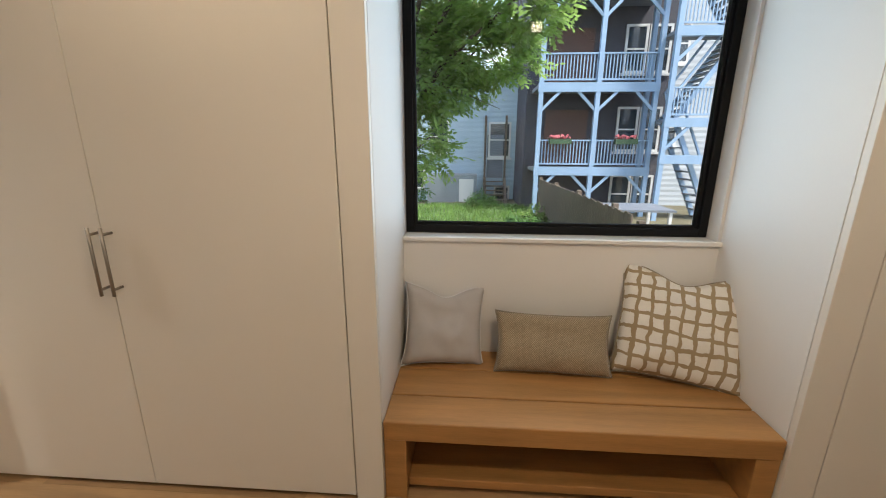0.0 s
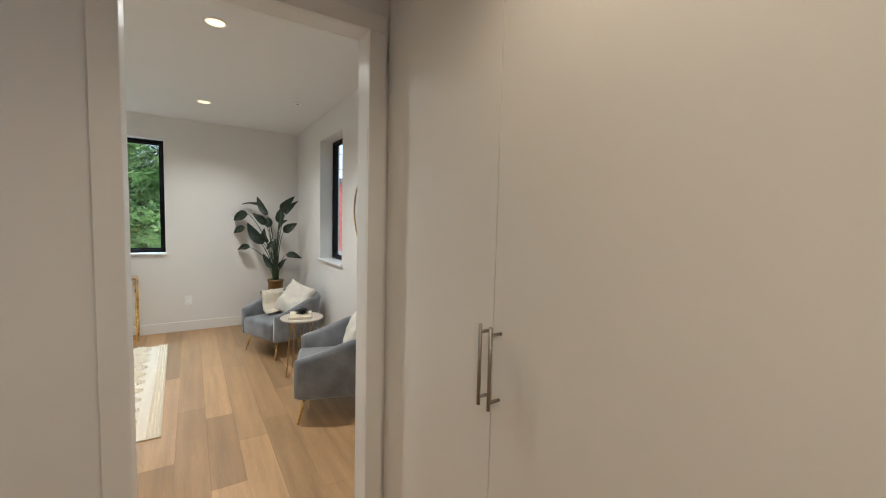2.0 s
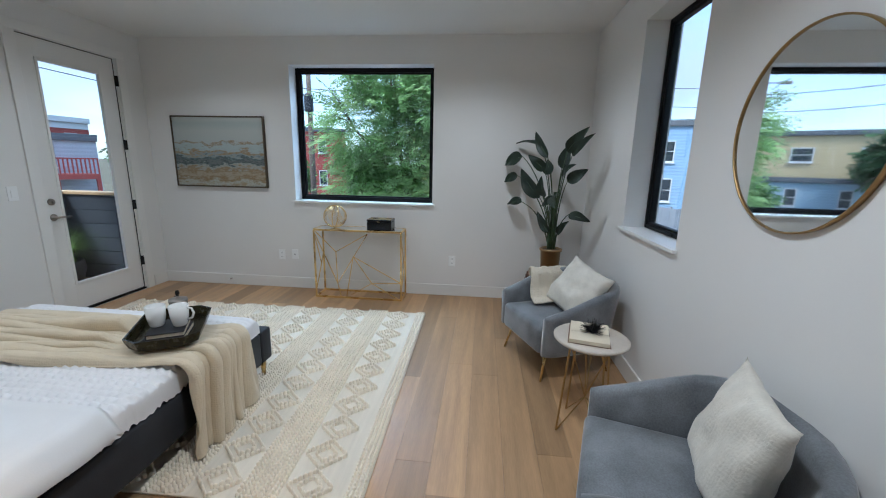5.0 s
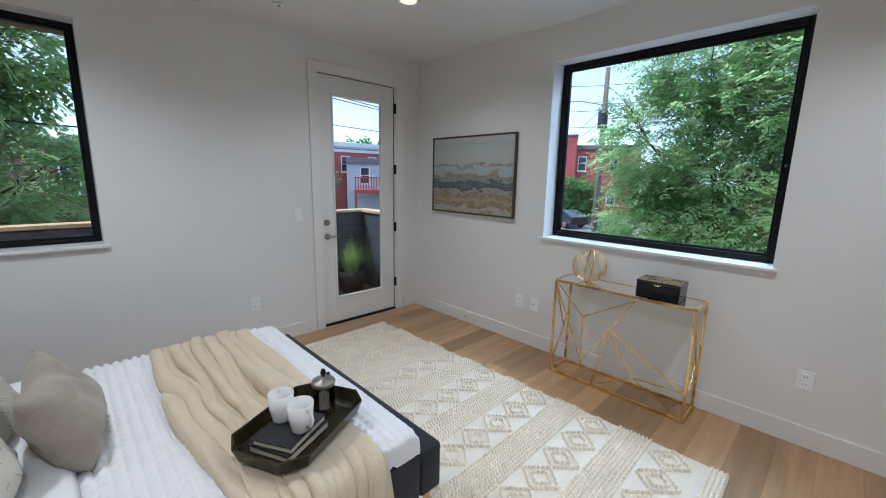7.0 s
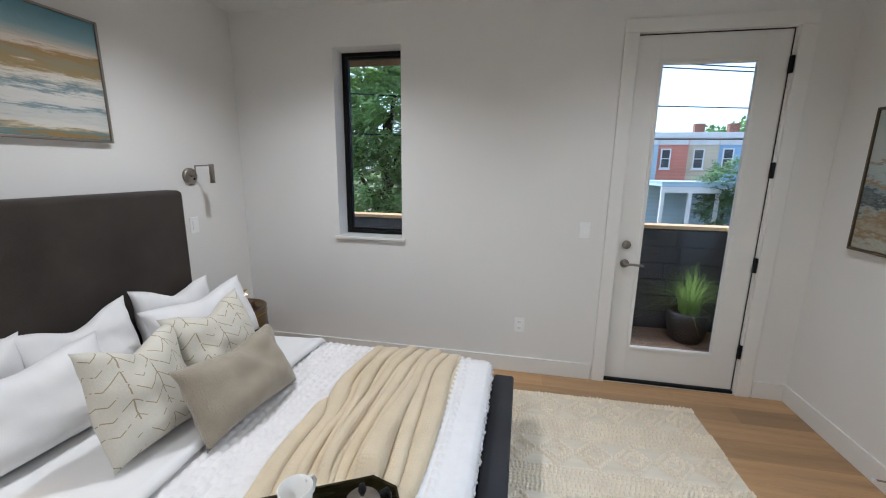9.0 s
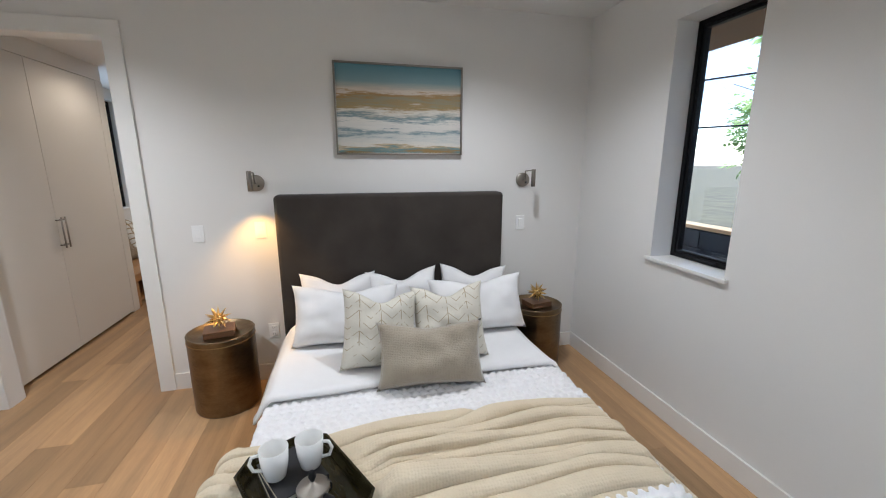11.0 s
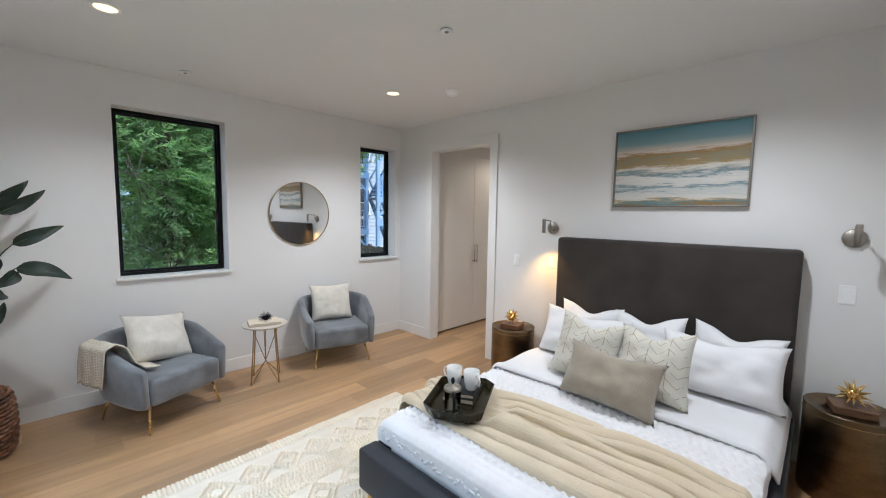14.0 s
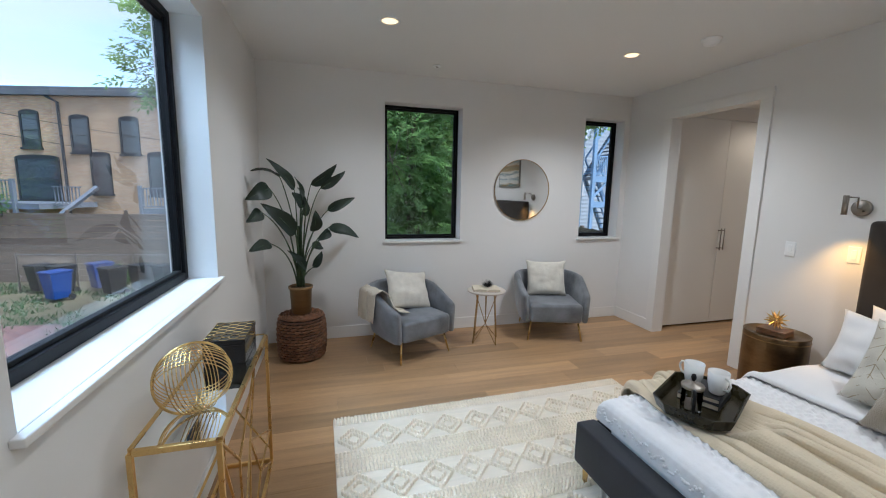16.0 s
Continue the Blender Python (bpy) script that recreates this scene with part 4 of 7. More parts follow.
mug(TRAY @ pose(0.050, -0.050, 0.062, 0, 0, 230), "white ceramic mug standing on the books")
mug(TRAY @ pose(0.078, 0.06, 0.062, 0, 0, 70), "white ceramic mug standing on the books")
press = thing("french_press", "glass french press with chrome lid and dark handle", "coffee press", TRAY @ pose(-0.128, 0.015, 0.009, 0, 0, 200))
part("beaker", lathe([(0.0, 0.0), (0.042, 0.0), (0.044, 0.006), (0.044, 0.125), (0.0425, 0.125), (0.0425, 0.008), (0, 0.006)], 32), CLEAR, press, "", True)
part("plunger_disc", lathe([(0, 0.02), (0.040, 0.02), (0.040, 0.024), (0, 0.024)], 24), STEEL, press)
part("plunger_rod", rod([(0, 0, 0.024), (0, 0, 0.165)], 0.0025, 8), STEEL, press)
part("lid", lathe([(0.047, 0.118), (0.049, 0.130), (0.046, 0.136), (0.012, 0.141), (0.006, 0.150), (0, 0.150)], 32), STEEL, press, "chrome domed lid", True)
part("knob", lathe([(0, 0.150), (0.006, 0.152), (0.012, 0.168), (0.008, 0.184), (0, 0.186)], 16), BLACK, press, "", True)
part("handle", rod([(0.044, 0, 0.122), (0.078, 0, 0.125), (0.082, 0, 0.11), (0.082, 0, 0.03)], 0.008, 8), BLACK, press, "", True)


# ---- night stands ----
def nightstand(x, y2, label):
    t = thing("nightstand", label, "nightstand", pose(x, y2, 0.0), "drum nightstands")
    part("drum", lathe([(0.0, 0.0), (0.200, 0.0), (0.203, 0.01), (0.203, 0.515), (0.205, 0.525), (0.196, 0.525), (0.194, 0.510), (0, 0.510)], 64), BRONZE, t, "hammered bronze drum", True)
    part("seam", rod([(0.2035 * math.cos(a * math.pi / 32), 0.2035 * math.sin(a * math.pi / 32), 0.485) for a in range(64)], 0.003, 6, closed=True), BRASS, t)
    b = thing("keepsake_box", "small walnut box on the nightstand", "box", pose(x - 0.02, y2, 0.511, 0, 0, 12))
    part("body", box(-0.075, -0.09, 0, 0.075, 0.09, 0.03, 0.003), WALNUT, b)
    part("lid", box(-0.077, -0.092, 0.031, 0.077, 0.092, 0.042, 0.003), WALNUT, b)
    s = thing("starburst_ornament", "spiky gold metal starburst ornament", "ornament", pose(x - 0.02, y2, 0.553))
    co = bmesh.new()
    bmesh.ops.create_icosphere(co, subdivisions=2, radius=0.034, matrix=Matrix.Translation((0, 0, 0.066)))
    part("core", co, GOLD, s, "", True)
    gold = math.pi * (3 - 5 ** 0.5)
    for k in range(26):
        zz = 1 - 2 * (k + 0.5) / 26
        d = Vector((math.cos(k * gold) * (1 - zz * zz) ** 0.5, math.sin(k * gold) * (1 - zz * zz) ** 0.5, zz))
        ln = 0.080 if zz > -0.7 else 0.068
        part("spike", rod([d * 0.028 + Vector((0, 0, 0.066)), d * ln + Vector((0, 0, 0.066))], 0.01, 5, radii=[0.011, 0.0012]), GOLD, s)


nightstand(-2.12, 0.42, "hammered bronze drum nightstand beside the doorway")
nightstand(-2.11, -1.87, "hammered bronze drum nightstand in the room's corner")


# ---- tub chairs ----
def tub_chair(m, label):
    t = thing("armchair", label, "armchair", m, "grey tub chairs")
    # the shell runs from one arm round the back to the other arm
    path = []
    n = 40
    for k in range(n + 1):
        a = k / n
        if a < 0.30:
            f = a / 0.30
            path.append(Vector((-0.315 - 0.012 * math.sin(f * 3.14), -0.31 + f * 0.40, 0)))
        elif a > 0.70:
            f = (1 - a) / 0.30
            path.append(Vector((0.315 + 0.012 * math.sin(f * 3.14), -0.31 + f * 0.40, 0)))
        else:
            th = math.pi - (a - 0.30) / 0.40 * math.pi
            path.append(Vector((0.315 * math.copysign(abs(math.cos(th)) ** 0.75, math.cos(th)), 0.09 + 0.20 * math.sin(th) ** 0.8, 0)))
    bm = bmesh.new()
    rings = []
    for k, p in enumerate(path):
        d = (path[min(k + 1, n)] - path[max(k - 1, 0)]).normalized()
        o = Vector((d.y, -d.x, 0))
        if o.dot(p - Vector((0, 0.05, 0))) < 0:
            o = -o
        back = math.sin(math.pi * k / n) ** 1.5
        top = 0.515 + 0.185 * back
        lean = 0.02 + 0.05 * back
        w = 0.042
        end = min(k, n - k)
        sh = (0.55, 0.85, 1.0)[min(end, 2)]
        prof = []
        for q in range(16):
            an = 2 * math.pi * q / 16
            cx = math.copysign(abs(math.cos(an)) ** 0.6, math.cos(an)) * w * sh
            sz = math.copysign(abs(math.sin(an)) ** 0.25, math.sin(an))
            zmid, zh = (top + 0.205) / 2, (top - 0.205) / 2 - (0.02 * (1 - sh))
            z = zmid + sz * zh
            prof.append(bm.verts.new(p + o * (cx + lean * (z - 0.165) / 0.5) + Vector((0, 0, z))))
        rings.append(prof)
    for r0, r1 in zip(rings, rings[1:]):
        for q in range(16):
            bm.faces.new((r0[q], r0[(q + 1) % 16], r1[(q + 1) % 16], r1[q]))
    bm.faces.new(rings[0])
    bm.faces.new(rings[-1][::-1])
    bmesh.ops.recalc_face_normals(bm, faces=bm.faces)
    part("shell", bm, VELVET, t, "rounded velvet back and arms in one", True)
    seat = box(-0.285, -0.325, 0.212, 0.285, 0.22, 0.415, 0.035, 4)
    part("seat", seat, VELVET, t, "", True)
    for sx, sy in ((-1, -1), (1, -1), (-1, 1), (1, 1)):
        part("leg", rod([(sx * 0.255, sy * 0.235, 0.225), (sx * 0.295, sy * 0.29, 0.0)], 0.01, 10, radii=[0.012, 0.008]), GOLD, t, "slim splayed gold leg", True)
    return t


CH1, CH2 = pose(-4.67, 1.99, 0, 0, 0, 23) @ Matrix.Scale(0.94, 4), pose(-3.055, 2.11, 0, 0, 0, -17) @ Matrix.Scale(0.96, 4)
tub_chair(CH1, "grey velvet tub armchair with a draped throw")
tub_chair(CH2, "grey velvet tub armchair with gold legs beside the table")
cushion("cushion", 0.50, 0.42, 0.16, CH1 @ pose(0.03, 0.03, 0.42, -30, 9, -3), CREAM, "cream textured square cushion on the armchair", seed=21, ears=0.02, group="cream chair cushions")
cushion("cushion", 0.46, 0.41, 0.15, CH2 @ pose(-0.02, 0.10, 0.415, -17, 0, 0), CREAM, "cream textured square cushion on the armchair", seed=22, ears=0.02, group="cream chair cushions")


def chair_throw(s, t):
    """Over the arm: from the seat, up the inside, over the top and down the outside."""
    path = [(-0.10, 0.425), (-0.20, 0.44), (-0.255, 0.50), (-0.29, 0.615), (-0.345, 0.655), (-0.415, 0.62), (-0.425, 0.50), (-0.43, 0.33)]
    f = s * (len(path) - 1)
    k = min(int(f), len(path) - 2)
    a, b = path[k], path[k + 1]
    w = f - k
    x, z = a[0] + (b[0] - a[0]) * w, a[1] + (b[1] - a[1]) * w
    y2 = 0.16 + (t - 0.5) * (0.40 - 0.10 * s) - 0.10 * (1 - s)
    f2 = math.sin(t * 16 + s * 3) * 0.009 + noise.noise(Vector((s * 4, t * 5, 6))) * 0.012
    p = CH1 @ Vector((x - f2 * 0.6, y2, z + abs(f2) + 0.022))
    return p


draped("throw_blanket", 44, 26, chair_throw, IVORY, "ivory knitted throw draped over the chair's arm", "blanket", 0.008)

# ---- side table with an open book ----
st = thing("side_table", "round side table with crossed bronze wire legs", "side table", pose(-3.86, 2.02, 0))
part("tabletop", lathe([(0, 0.533), (0.190, 0.533), (0.197, 0.540), (0.197, 0.548), (0.190, 0.553), (0, 0.553)], 56), STONE, st, "pale stone-look round top", True)
for k in range(4):
    a = math.radians(20 + 90 * k)
    top, bot, mid = Vector((0.12 * math.cos(a), 0.12 * math.sin(a), 0.535)), Vector((0.165 * math.cos(a), 0.165 * math.sin(a), 0.004)), Vector((0.0, 0.0, 0.16))
    part("leg", rod([top, bot], 0.006, 8), BRASS, st)
    a2 = a + math.radians(45)
    part("brace", rod([(0.12 * math.cos(a2), 0.12 * math.sin(a2), 0.535), (0, 0, 0.19), bot], 0.004, 6), BRASS, st)
ob = thing("open_book", "open book with yellowed pages on the side table", "book", pose(-3.87, 2.01, 0.5545, 0, 0, -14))
bk = bmesh.new()
for sg in (-1, 1):
    top, low = [], []
    for i in range(9):
        u = i / 8
        hgt = 0.010 + 0.020 * math.sin(math.pi * min(u * 0.62 + 0.08, 1)) * (1 - 0.35 * u)
        for rowv, z in ((top, hgt), (low, 0.001)):
            rowv.append([bk.verts.new((sg * (0.002 + u * 0.13), v, z)) for v in (-0.10, 0.10)])
    for i in range(8):
        bk.faces.new((top[i][0], top[i + 1][0], top[i + 1][1], top[i][1]))
        bk.faces.new((low[i][0], low[i][1], low[i + 1][1], low[i + 1][0]))
        for e in (0, 1):
            bk.faces.new((top[i][e], low[i][e], low[i + 1][e], top[i + 1][e]))
    bk.faces.new((top[8][0], low[8][0], low[8][1], top[8][1]))
bmesh.ops.recalc_face_normals(bk, faces=bk.faces)
part("pages", bk, PAPER, ob)
part("cover", box(-0.138, -0.106, -0.0005, 0.138, 0.106, 0.001), WALNUT, ob)
ur = thing("urchin_ornament", "small dark metal urchin ornament with fine spines", "ornament", pose(-3.85, 2.02, 0.578))
rr = random.Random(3)
sp = bmesh.new()
for k in range(130):
    zz = rr.uniform(-0.05, 1)
    a = rr.uniform(0, 2 * math.pi)
    d = Vector((math.cos(a) * (1 - zz * zz) ** 0.5, math.sin(a) * (1 - zz * zz) ** 0.5, zz))
    rod([Vector((0, 0, 0.012)), Vector((0, 0, 0.012)) + d * rr.uniform(0.055, 0.075)], 0.001, 4, sp, radii=[0.0024, 0.0006])
part("spines", sp, BLACK, ur)
co = bmesh.new()
bmesh.ops.create_icosphere(co, subdivisions=2, radius=0.02, matrix=Matrix.Translation((0, 0, 0.016)))
part("core", co, BLACK, ur, "", True)

# ---- plant on its woven stool ----
PX, PY = -5.67, 2.10
stool = thing("woven_stool", "round brown seagrass stool used as a plant stand", "stool", pose(PX, PY - 0.03, 0))
part("core", lathe([(0, 0.01), (0.17, 0.01), (0.195, 0.1), (0.20, 0.25), (0.185, 0.37), (0.15, 0.395), (0, 0.40)], 32), GAP, stool)
STRAND2 = mat("dark_seagrass", (0.11, 0.048, 0.024), 0.6, var=0.5, scale=16, fine=70, bump=0.5)
for k in range(14):
    z = 0.028 + k * 0.0262
    f = z / 0.40
    rad = 0.176 + 0.026 * math.sin(math.pi * min(max(f, 0.06), 0.94)) ** 0.5
    bm = bmesh.new()
    for i in range(19):
        a0 = 2 * math.pi * (i + 0.5 * (k % 2)) / 19
        span = 2 * math.pi / 19 * 1.25
        pts = [((rad + 0.010 * math.sin(math.pi * e / 4)) * math.cos(a0 + span * (e / 4 - 0.5)), (rad + 0.010 * math.sin(math.pi * e / 4)) * math.sin(a0 + span * (e / 4 - 0.5)), z + 0.006 * (e / 4 - 0.5)) for e in range(5)]
        rod(pts, 0.01, 6, bm, radii=[0.003, 0.0105, 0.0135, 0.0105, 0.003])
    part("braid", bm, (WICKER, STRAND2)[k % 5 == 3], stool, "", True)
for k in range(7):
    rad = 0.186 - k * 0.026
    bm = bmesh.new()
    n_s = max(5, int(rad * 100))
    for i in range(n_s):
        a0 = 2 * math.pi * (i + 0.5 * (k % 2)) / n_s
        span = 2 * math.pi / n_s * 1.25
        pts = [(rad * math.cos(a0 + span * (e / 4 - 0.5)), rad * math.sin(a0 + span * (e / 4 - 0.5)), 0.392 + 0.006 * math.sin(math.pi * e / 4) + 0.004 * (e / 4 - 0.5)) for e in range(5)]
        rod(pts, 0.01, 6, bm, radii=[0.003, 0.0105, 0.0135, 0.0105, 0.003])
    part("braid", bm, WICKER, stool, "", True)

plant = thing("potted_plant", "tall bird-of-paradise plant with dark leaves in a gold pot", "plant", pose(PX, PY - 0.01, 0.412))
part("pot", lathe([(0, 0.0), (0.082, 0.0), (0.086, 0.008), (0.097, 0.225), (0.108, 0.232), (0.108, 0.250), (0.098, 0.252), (0.094, 0.235), (0, 0.232)], 40), POTGOLD, plant, "brushed gold metal pot", True)
part("moss", lathe([(0.094, 0.234), (0.06, 0.246), (0, 0.250)], 24), SOIL, plant, "", True)


def leaf_on(root, tip, width, facing_to, seed):
    """A stalk from the pot to the blade's root, and a folded pointed blade on to the tip, its upper side turned to facing_to. Places are in the plant's own space."""
    r = random.Random(seed)
    root, tip, n = Vector(root), Vector(tip), Vector(facing_to) + Vector((r.uniform(-.15, .15), r.uniform(-.15, .15), r.uniform(-.15, .15)))
    foot = Vector((r.uniform(-0.035, 0.035), r.uniform(-0.035, 0.035), 0.24))
    out = Vector((root.x, root.y, 0))
    mid = Vector((root.x * 0.28, root.y * 0.28, 0.24 + (root.z - 0.24) * 0.72 + 0.10 * out.length))
    pts = [foot * (1 - u) ** 2 + mid * 2 * u * (1 - u) + root * u * u for u in [k / 10 for k in range(11)]]
    part("stem", rod(pts, 0.006, 6, radii=[0.0085 - 0.005 * k / 10 for k in range(11)]), STEM, plant, "", True)
    d = (tip - root).normalized()
    length = (tip - root).length
    n = (n - d * n.dot(d)).normalized()
    side = d.cross(n)
    bm = bmesh.new()
    rows = []
    for k in range(15):
        u = k / 14
        wv = width * (math.sin(math.pi * u ** 0.70) ** 0.75) * (1 - 0.30 * u) + 0.0015
        c = root + d * (length * u) + n * (0.10 * length * math.sin(math.pi * u))
        rows.append([bm.verts.new(c + side * wv * q + n * (abs(q) ** 1.5 * wv * 0.30 + 0.004 * math.sin(9 * u + 3 * q + seed))) for q in (-1, -0.66, -0.33, 0, 0.33, 0.66, 1)])
    for r0, r1 in zip(rows, rows[1:]):
        for q in range(6):
            bm.faces.new((r0[q], r0[q + 1], r1[q + 1], r1[q]))
    blade = part("leaf", bm, LEAF, plant, "", True)
    part("midrib", rod([root + d * (length * u) + n * (0.10 * length * math.sin(math.pi * u) - 0.002) for u in [k / 8 for k in range(9)]], 0.003, 5, radii=[0.0042 - 0.0035 * k / 8 for k in range(9)]), STEM, blade, "", True)


BOTH = (0.62, -0.78, 0.35)
for k, (root, tip, wd, look_to) in enumerate((
        ((-0.02, -0.09, 1.12), (-0.22, -0.19, 1.37), 0.052, BOTH), ((-0.13, -0.14, 1.23), (-0.31, -0.37, 1.26), 0.045, (0.5, 0.1, 1.0)),
        ((-0.19, -0.31, 1.13), (-0.34, -0.47, 1.04), 0.078, BOTH), ((-0.25, -0.34, 0.94), (-0.34, -0.47, 0.87), 0.058, BOTH),
        ((-0.20, -0.29, 0.68), (-0.34, -0.43, 0.64), 0.058, (0.3, -0.9, 0.5)), ((-0.02, -0.14, 0.74), (-0.26, -0.31, 1.01), 0.082, BOTH),
        ((0.11, 0.06, 1.17), (0.34, 0.18, 1.37), 0.062, (1.0, -0.5, 0.1)), ((0.19, 0.09, 1.14), (0.42, 0.21, 1.31), 0.046, (0.8, -0.7, 0.1)),
        ((0.25, 0.01, 0.94), (0.50, 0.06, 1.06), 0.048, BOTH), ((0.26, -0.04, 0.79), (0.52, -0.09, 0.70), 0.066, (0.3, -0.7, 0.7)),
        ((0.05, -0.06, 0.97), (-0.04, -0.09, 1.10), 0.066, BOTH), ((0.13, -0.12, 0.76), (0.15, -0.16, 0.95), 0.066, BOTH),
        ((0.27, -0.04, 0.76), (0.16, -0.14, 0.68), 0.046, BOTH), ((0.05, -0.04, 0.41), (-0.09, -0.14, 0.60), 0.046, BOTH),
        ((0.11, 0.03, 0.41), (0.19, 0.11, 0.55), 0.044, BOTH), ((0.02, 0.10, 0.90), (0.06, 0.27, 1.02), 0.062, (1.0, -0.3, 0.3)),
        ((0.02, 0.04, 1.02), (-0.03, 0.10, 1.24), 0.060, (1.0, -0.4, 0.2)), ((0.10, 0.12, 0.60), (0.20, 0.30, 0.55), 0.050, (0.8, -0.4, 0.6)),
        ((0.04, -0.12, 1.00), (0.02, -0.28, 1.14), 0.056, (0.9, -0.3, 0.4)))):
    leaf_on(root, tip, wd, look_to, 40 + k)
for k in range(5):
    a = k * 1.26
    part("stem", rod([(0.02 * math.cos(a), 0.02 * math.sin(a), 0.24), (0.016 * math.cos(a), 0.016 * math.sin(a), 0.50), (0.010 * math.cos(a + 1), 0.010 * math.sin(a + 1), 0.80)], 0.012, 8, radii=[0.020, 0.014, 0.006]), STEM, plant, "", True)

# ---- console table ----
CX0, CX1, CY0, CY1, CT = -5.985, -5.745, -0.365, 0.575, 0.757
con = thing("console_table", "slim gold metal console table with a mirrored glass top", "console table")


def bar(a, b, th=0.008, parent=con, name="bar"):
    part(name, rod([a, b], th, 4), GOLD, parent)


for x in (CX0, CX1):
    for y2 in (CY0, CY1):
        part("leg", box(x - 0.008, y2 - 0.008, 0.0, x + 0.008, y2 + 0.008, CT - 0.012, 0.001), GOLD, con)
    for z in (0.008, CT - 0.012):
        part("long_rail", box(x - 0.008, CY0 + 0.008, z - 0.008, x + 0.008, CY1 - 0.008, z + 0.012, 0.001), GOLD, con)
for y2 in (CY0, CY1):
    for z in (0.008, CT - 0.012):
        part("cross_rail", box(CX0 + 0.008, y2 - 0.008, z - 0.008, CX1 - 0.008, y2 + 0.008, z + 0.012, 0.001), GOLD, con)
part("mirror_top", box(CX0 + 0.009, CY0 + 0.009, CT - 0.008, CX1 - 0.009, CY1 - 0.009, CT - 0.002), MIRROR, con, "mirrored glass top")
W, H = CY1 - CY0, CT


def fx(u, v):
    return (CX1, CY0 + W * u, H * v)


for a, b in (((0.0, 0.96), (0.26, 0.22)), ((0.26, 0.22), (0.30, 0.0)), ((0.02, 0.96), (0.25, 0.68)), ((0.25, 0.68), (0.62, 0.95)), ((0.25, 0.68), (0.26, 0.22)), ((0.26, 0.22), (0.62, 0.95)),
             ((0.45, 0.62), (0.36, 0.02)), ((0.45, 0.62), (0.66, 0.24)), ((0.66, 0.24), (0.97, 0.02)), ((0.45, 0.62), (1.0, 0.26)), ((0.66, 0.24), (1.0, 0.26)), ((0.66, 0.24), (0.42, 0.06))):
    bar(fx(*a), fx(*b), 0.0055)
for y2 in (CY0, CY1):
    bar((CX1, y2, H * 0.95), (CX0 + 0.07, y2, H * 0.45), 0.0055)
    bar((CX0 + 0.07, y2, H * 0.45), (CX0, y2, H * 0.62), 0.0055)
    bar((CX0 + 0.07, y2, H * 0.45), (CX1, y2, H * 0.10), 0.0055)
orb = thing("wire_orb", "gold wire orb of interlaced rings on the console", "ornament", pose(-5.865, -0.17, CT + 0.122))
for ax, n_r in (((0, 0, 1), 1), ((1, 0, 0.25), 7), ((-0.2, 1, 0.5), 7)):
    axv = Vector(ax).normalized()
    e1 = axv.orthogonal().normalized()
    e2 = axv.cross(e1)
    for k in range(n_r):
        h = (k - (n_r - 1) / 2) * 0.0125
        rad = (0.120 ** 2 - h * h) ** 0.5
        if n_r == 1:
            axv, e1, e2 = Vector((0.55, -0.8, 0.15)).normalized(), None, None
            e1 = axv.orthogonal().normalized()
            e2 = axv.cross(e1)
        part("ring", rod([axv * h + e1 * rad * math.cos(2 * math.pi * i / 48) + e2 * rad * math.sin(2 * math.pi * i / 48) for i in range(48)], 0.0045 if n_r == 1 else 0.0018, 6, closed=True), GOLD, orb, "", True)
jb = thing("jewellery_box", "glossy black box with a gold honeycomb lid", "box", pose(-5.86, 0.335, CT))
part("body", box(-0.085, -0.13, 0.0, 0.085, 0.13, 0.088, 0.003), BLACKGLOSS, jb)
lid = part("lid", box(-0.087, -0.132, 0.091, 0.087, 0.132, 0.112, 0.003), BLACKGLOSS, jb)
hexes = bmesh.new()
for i in range(6):
    for j in range(5):
        cx, cy = -0.072 + j * 0.036, -0.112 + i * 0.044 + (j % 2) * 0.022
        if abs(cx) > 0.08 or abs(cy) > 0.125:
            continue
        loop = [(cx + 0.0235 * math.cos(math.pi / 3 * k), cy + 0.0235 * math.sin(math.pi / 3 * k), 0.1135) for k in range(6)]
        rod([Vector((max(min(p[0], 0.085), -0.085), max(min(p[1], 0.129), -0.129), p[2])) for p in loop]  , 0.001, 4, hexes, closed=True)
part("honeycomb", hexes, GOLD, lid, "gold honeycomb inlay")
part("pull", rod([(0.088, -0.018, 0.095), (0.100, -0.012, 0.09), (0.100, 0.012, 0.09), (0.088, 0.018, 0.095)], 0.003, 6), GOLD, jb)

# ---- rug ----
RUG = pose(-4.245, -0.575, 0.001, 0, 0, 1.2)
RW, RL = 2.26, 2.98
rug = thing("rug", "thick ivory wool rug with raised diamond pattern", "rug", RUG)
part("backing", box(-RW / 2, -RL / 2, 0, RW / 2, RL / 2, 0.011, 0.004), WOOLFLAT, rug, "flat woven ground")
KN = [(math.cos(k * math.pi / 3), math.sin(k * math.pi / 3)) for k in range(6)]


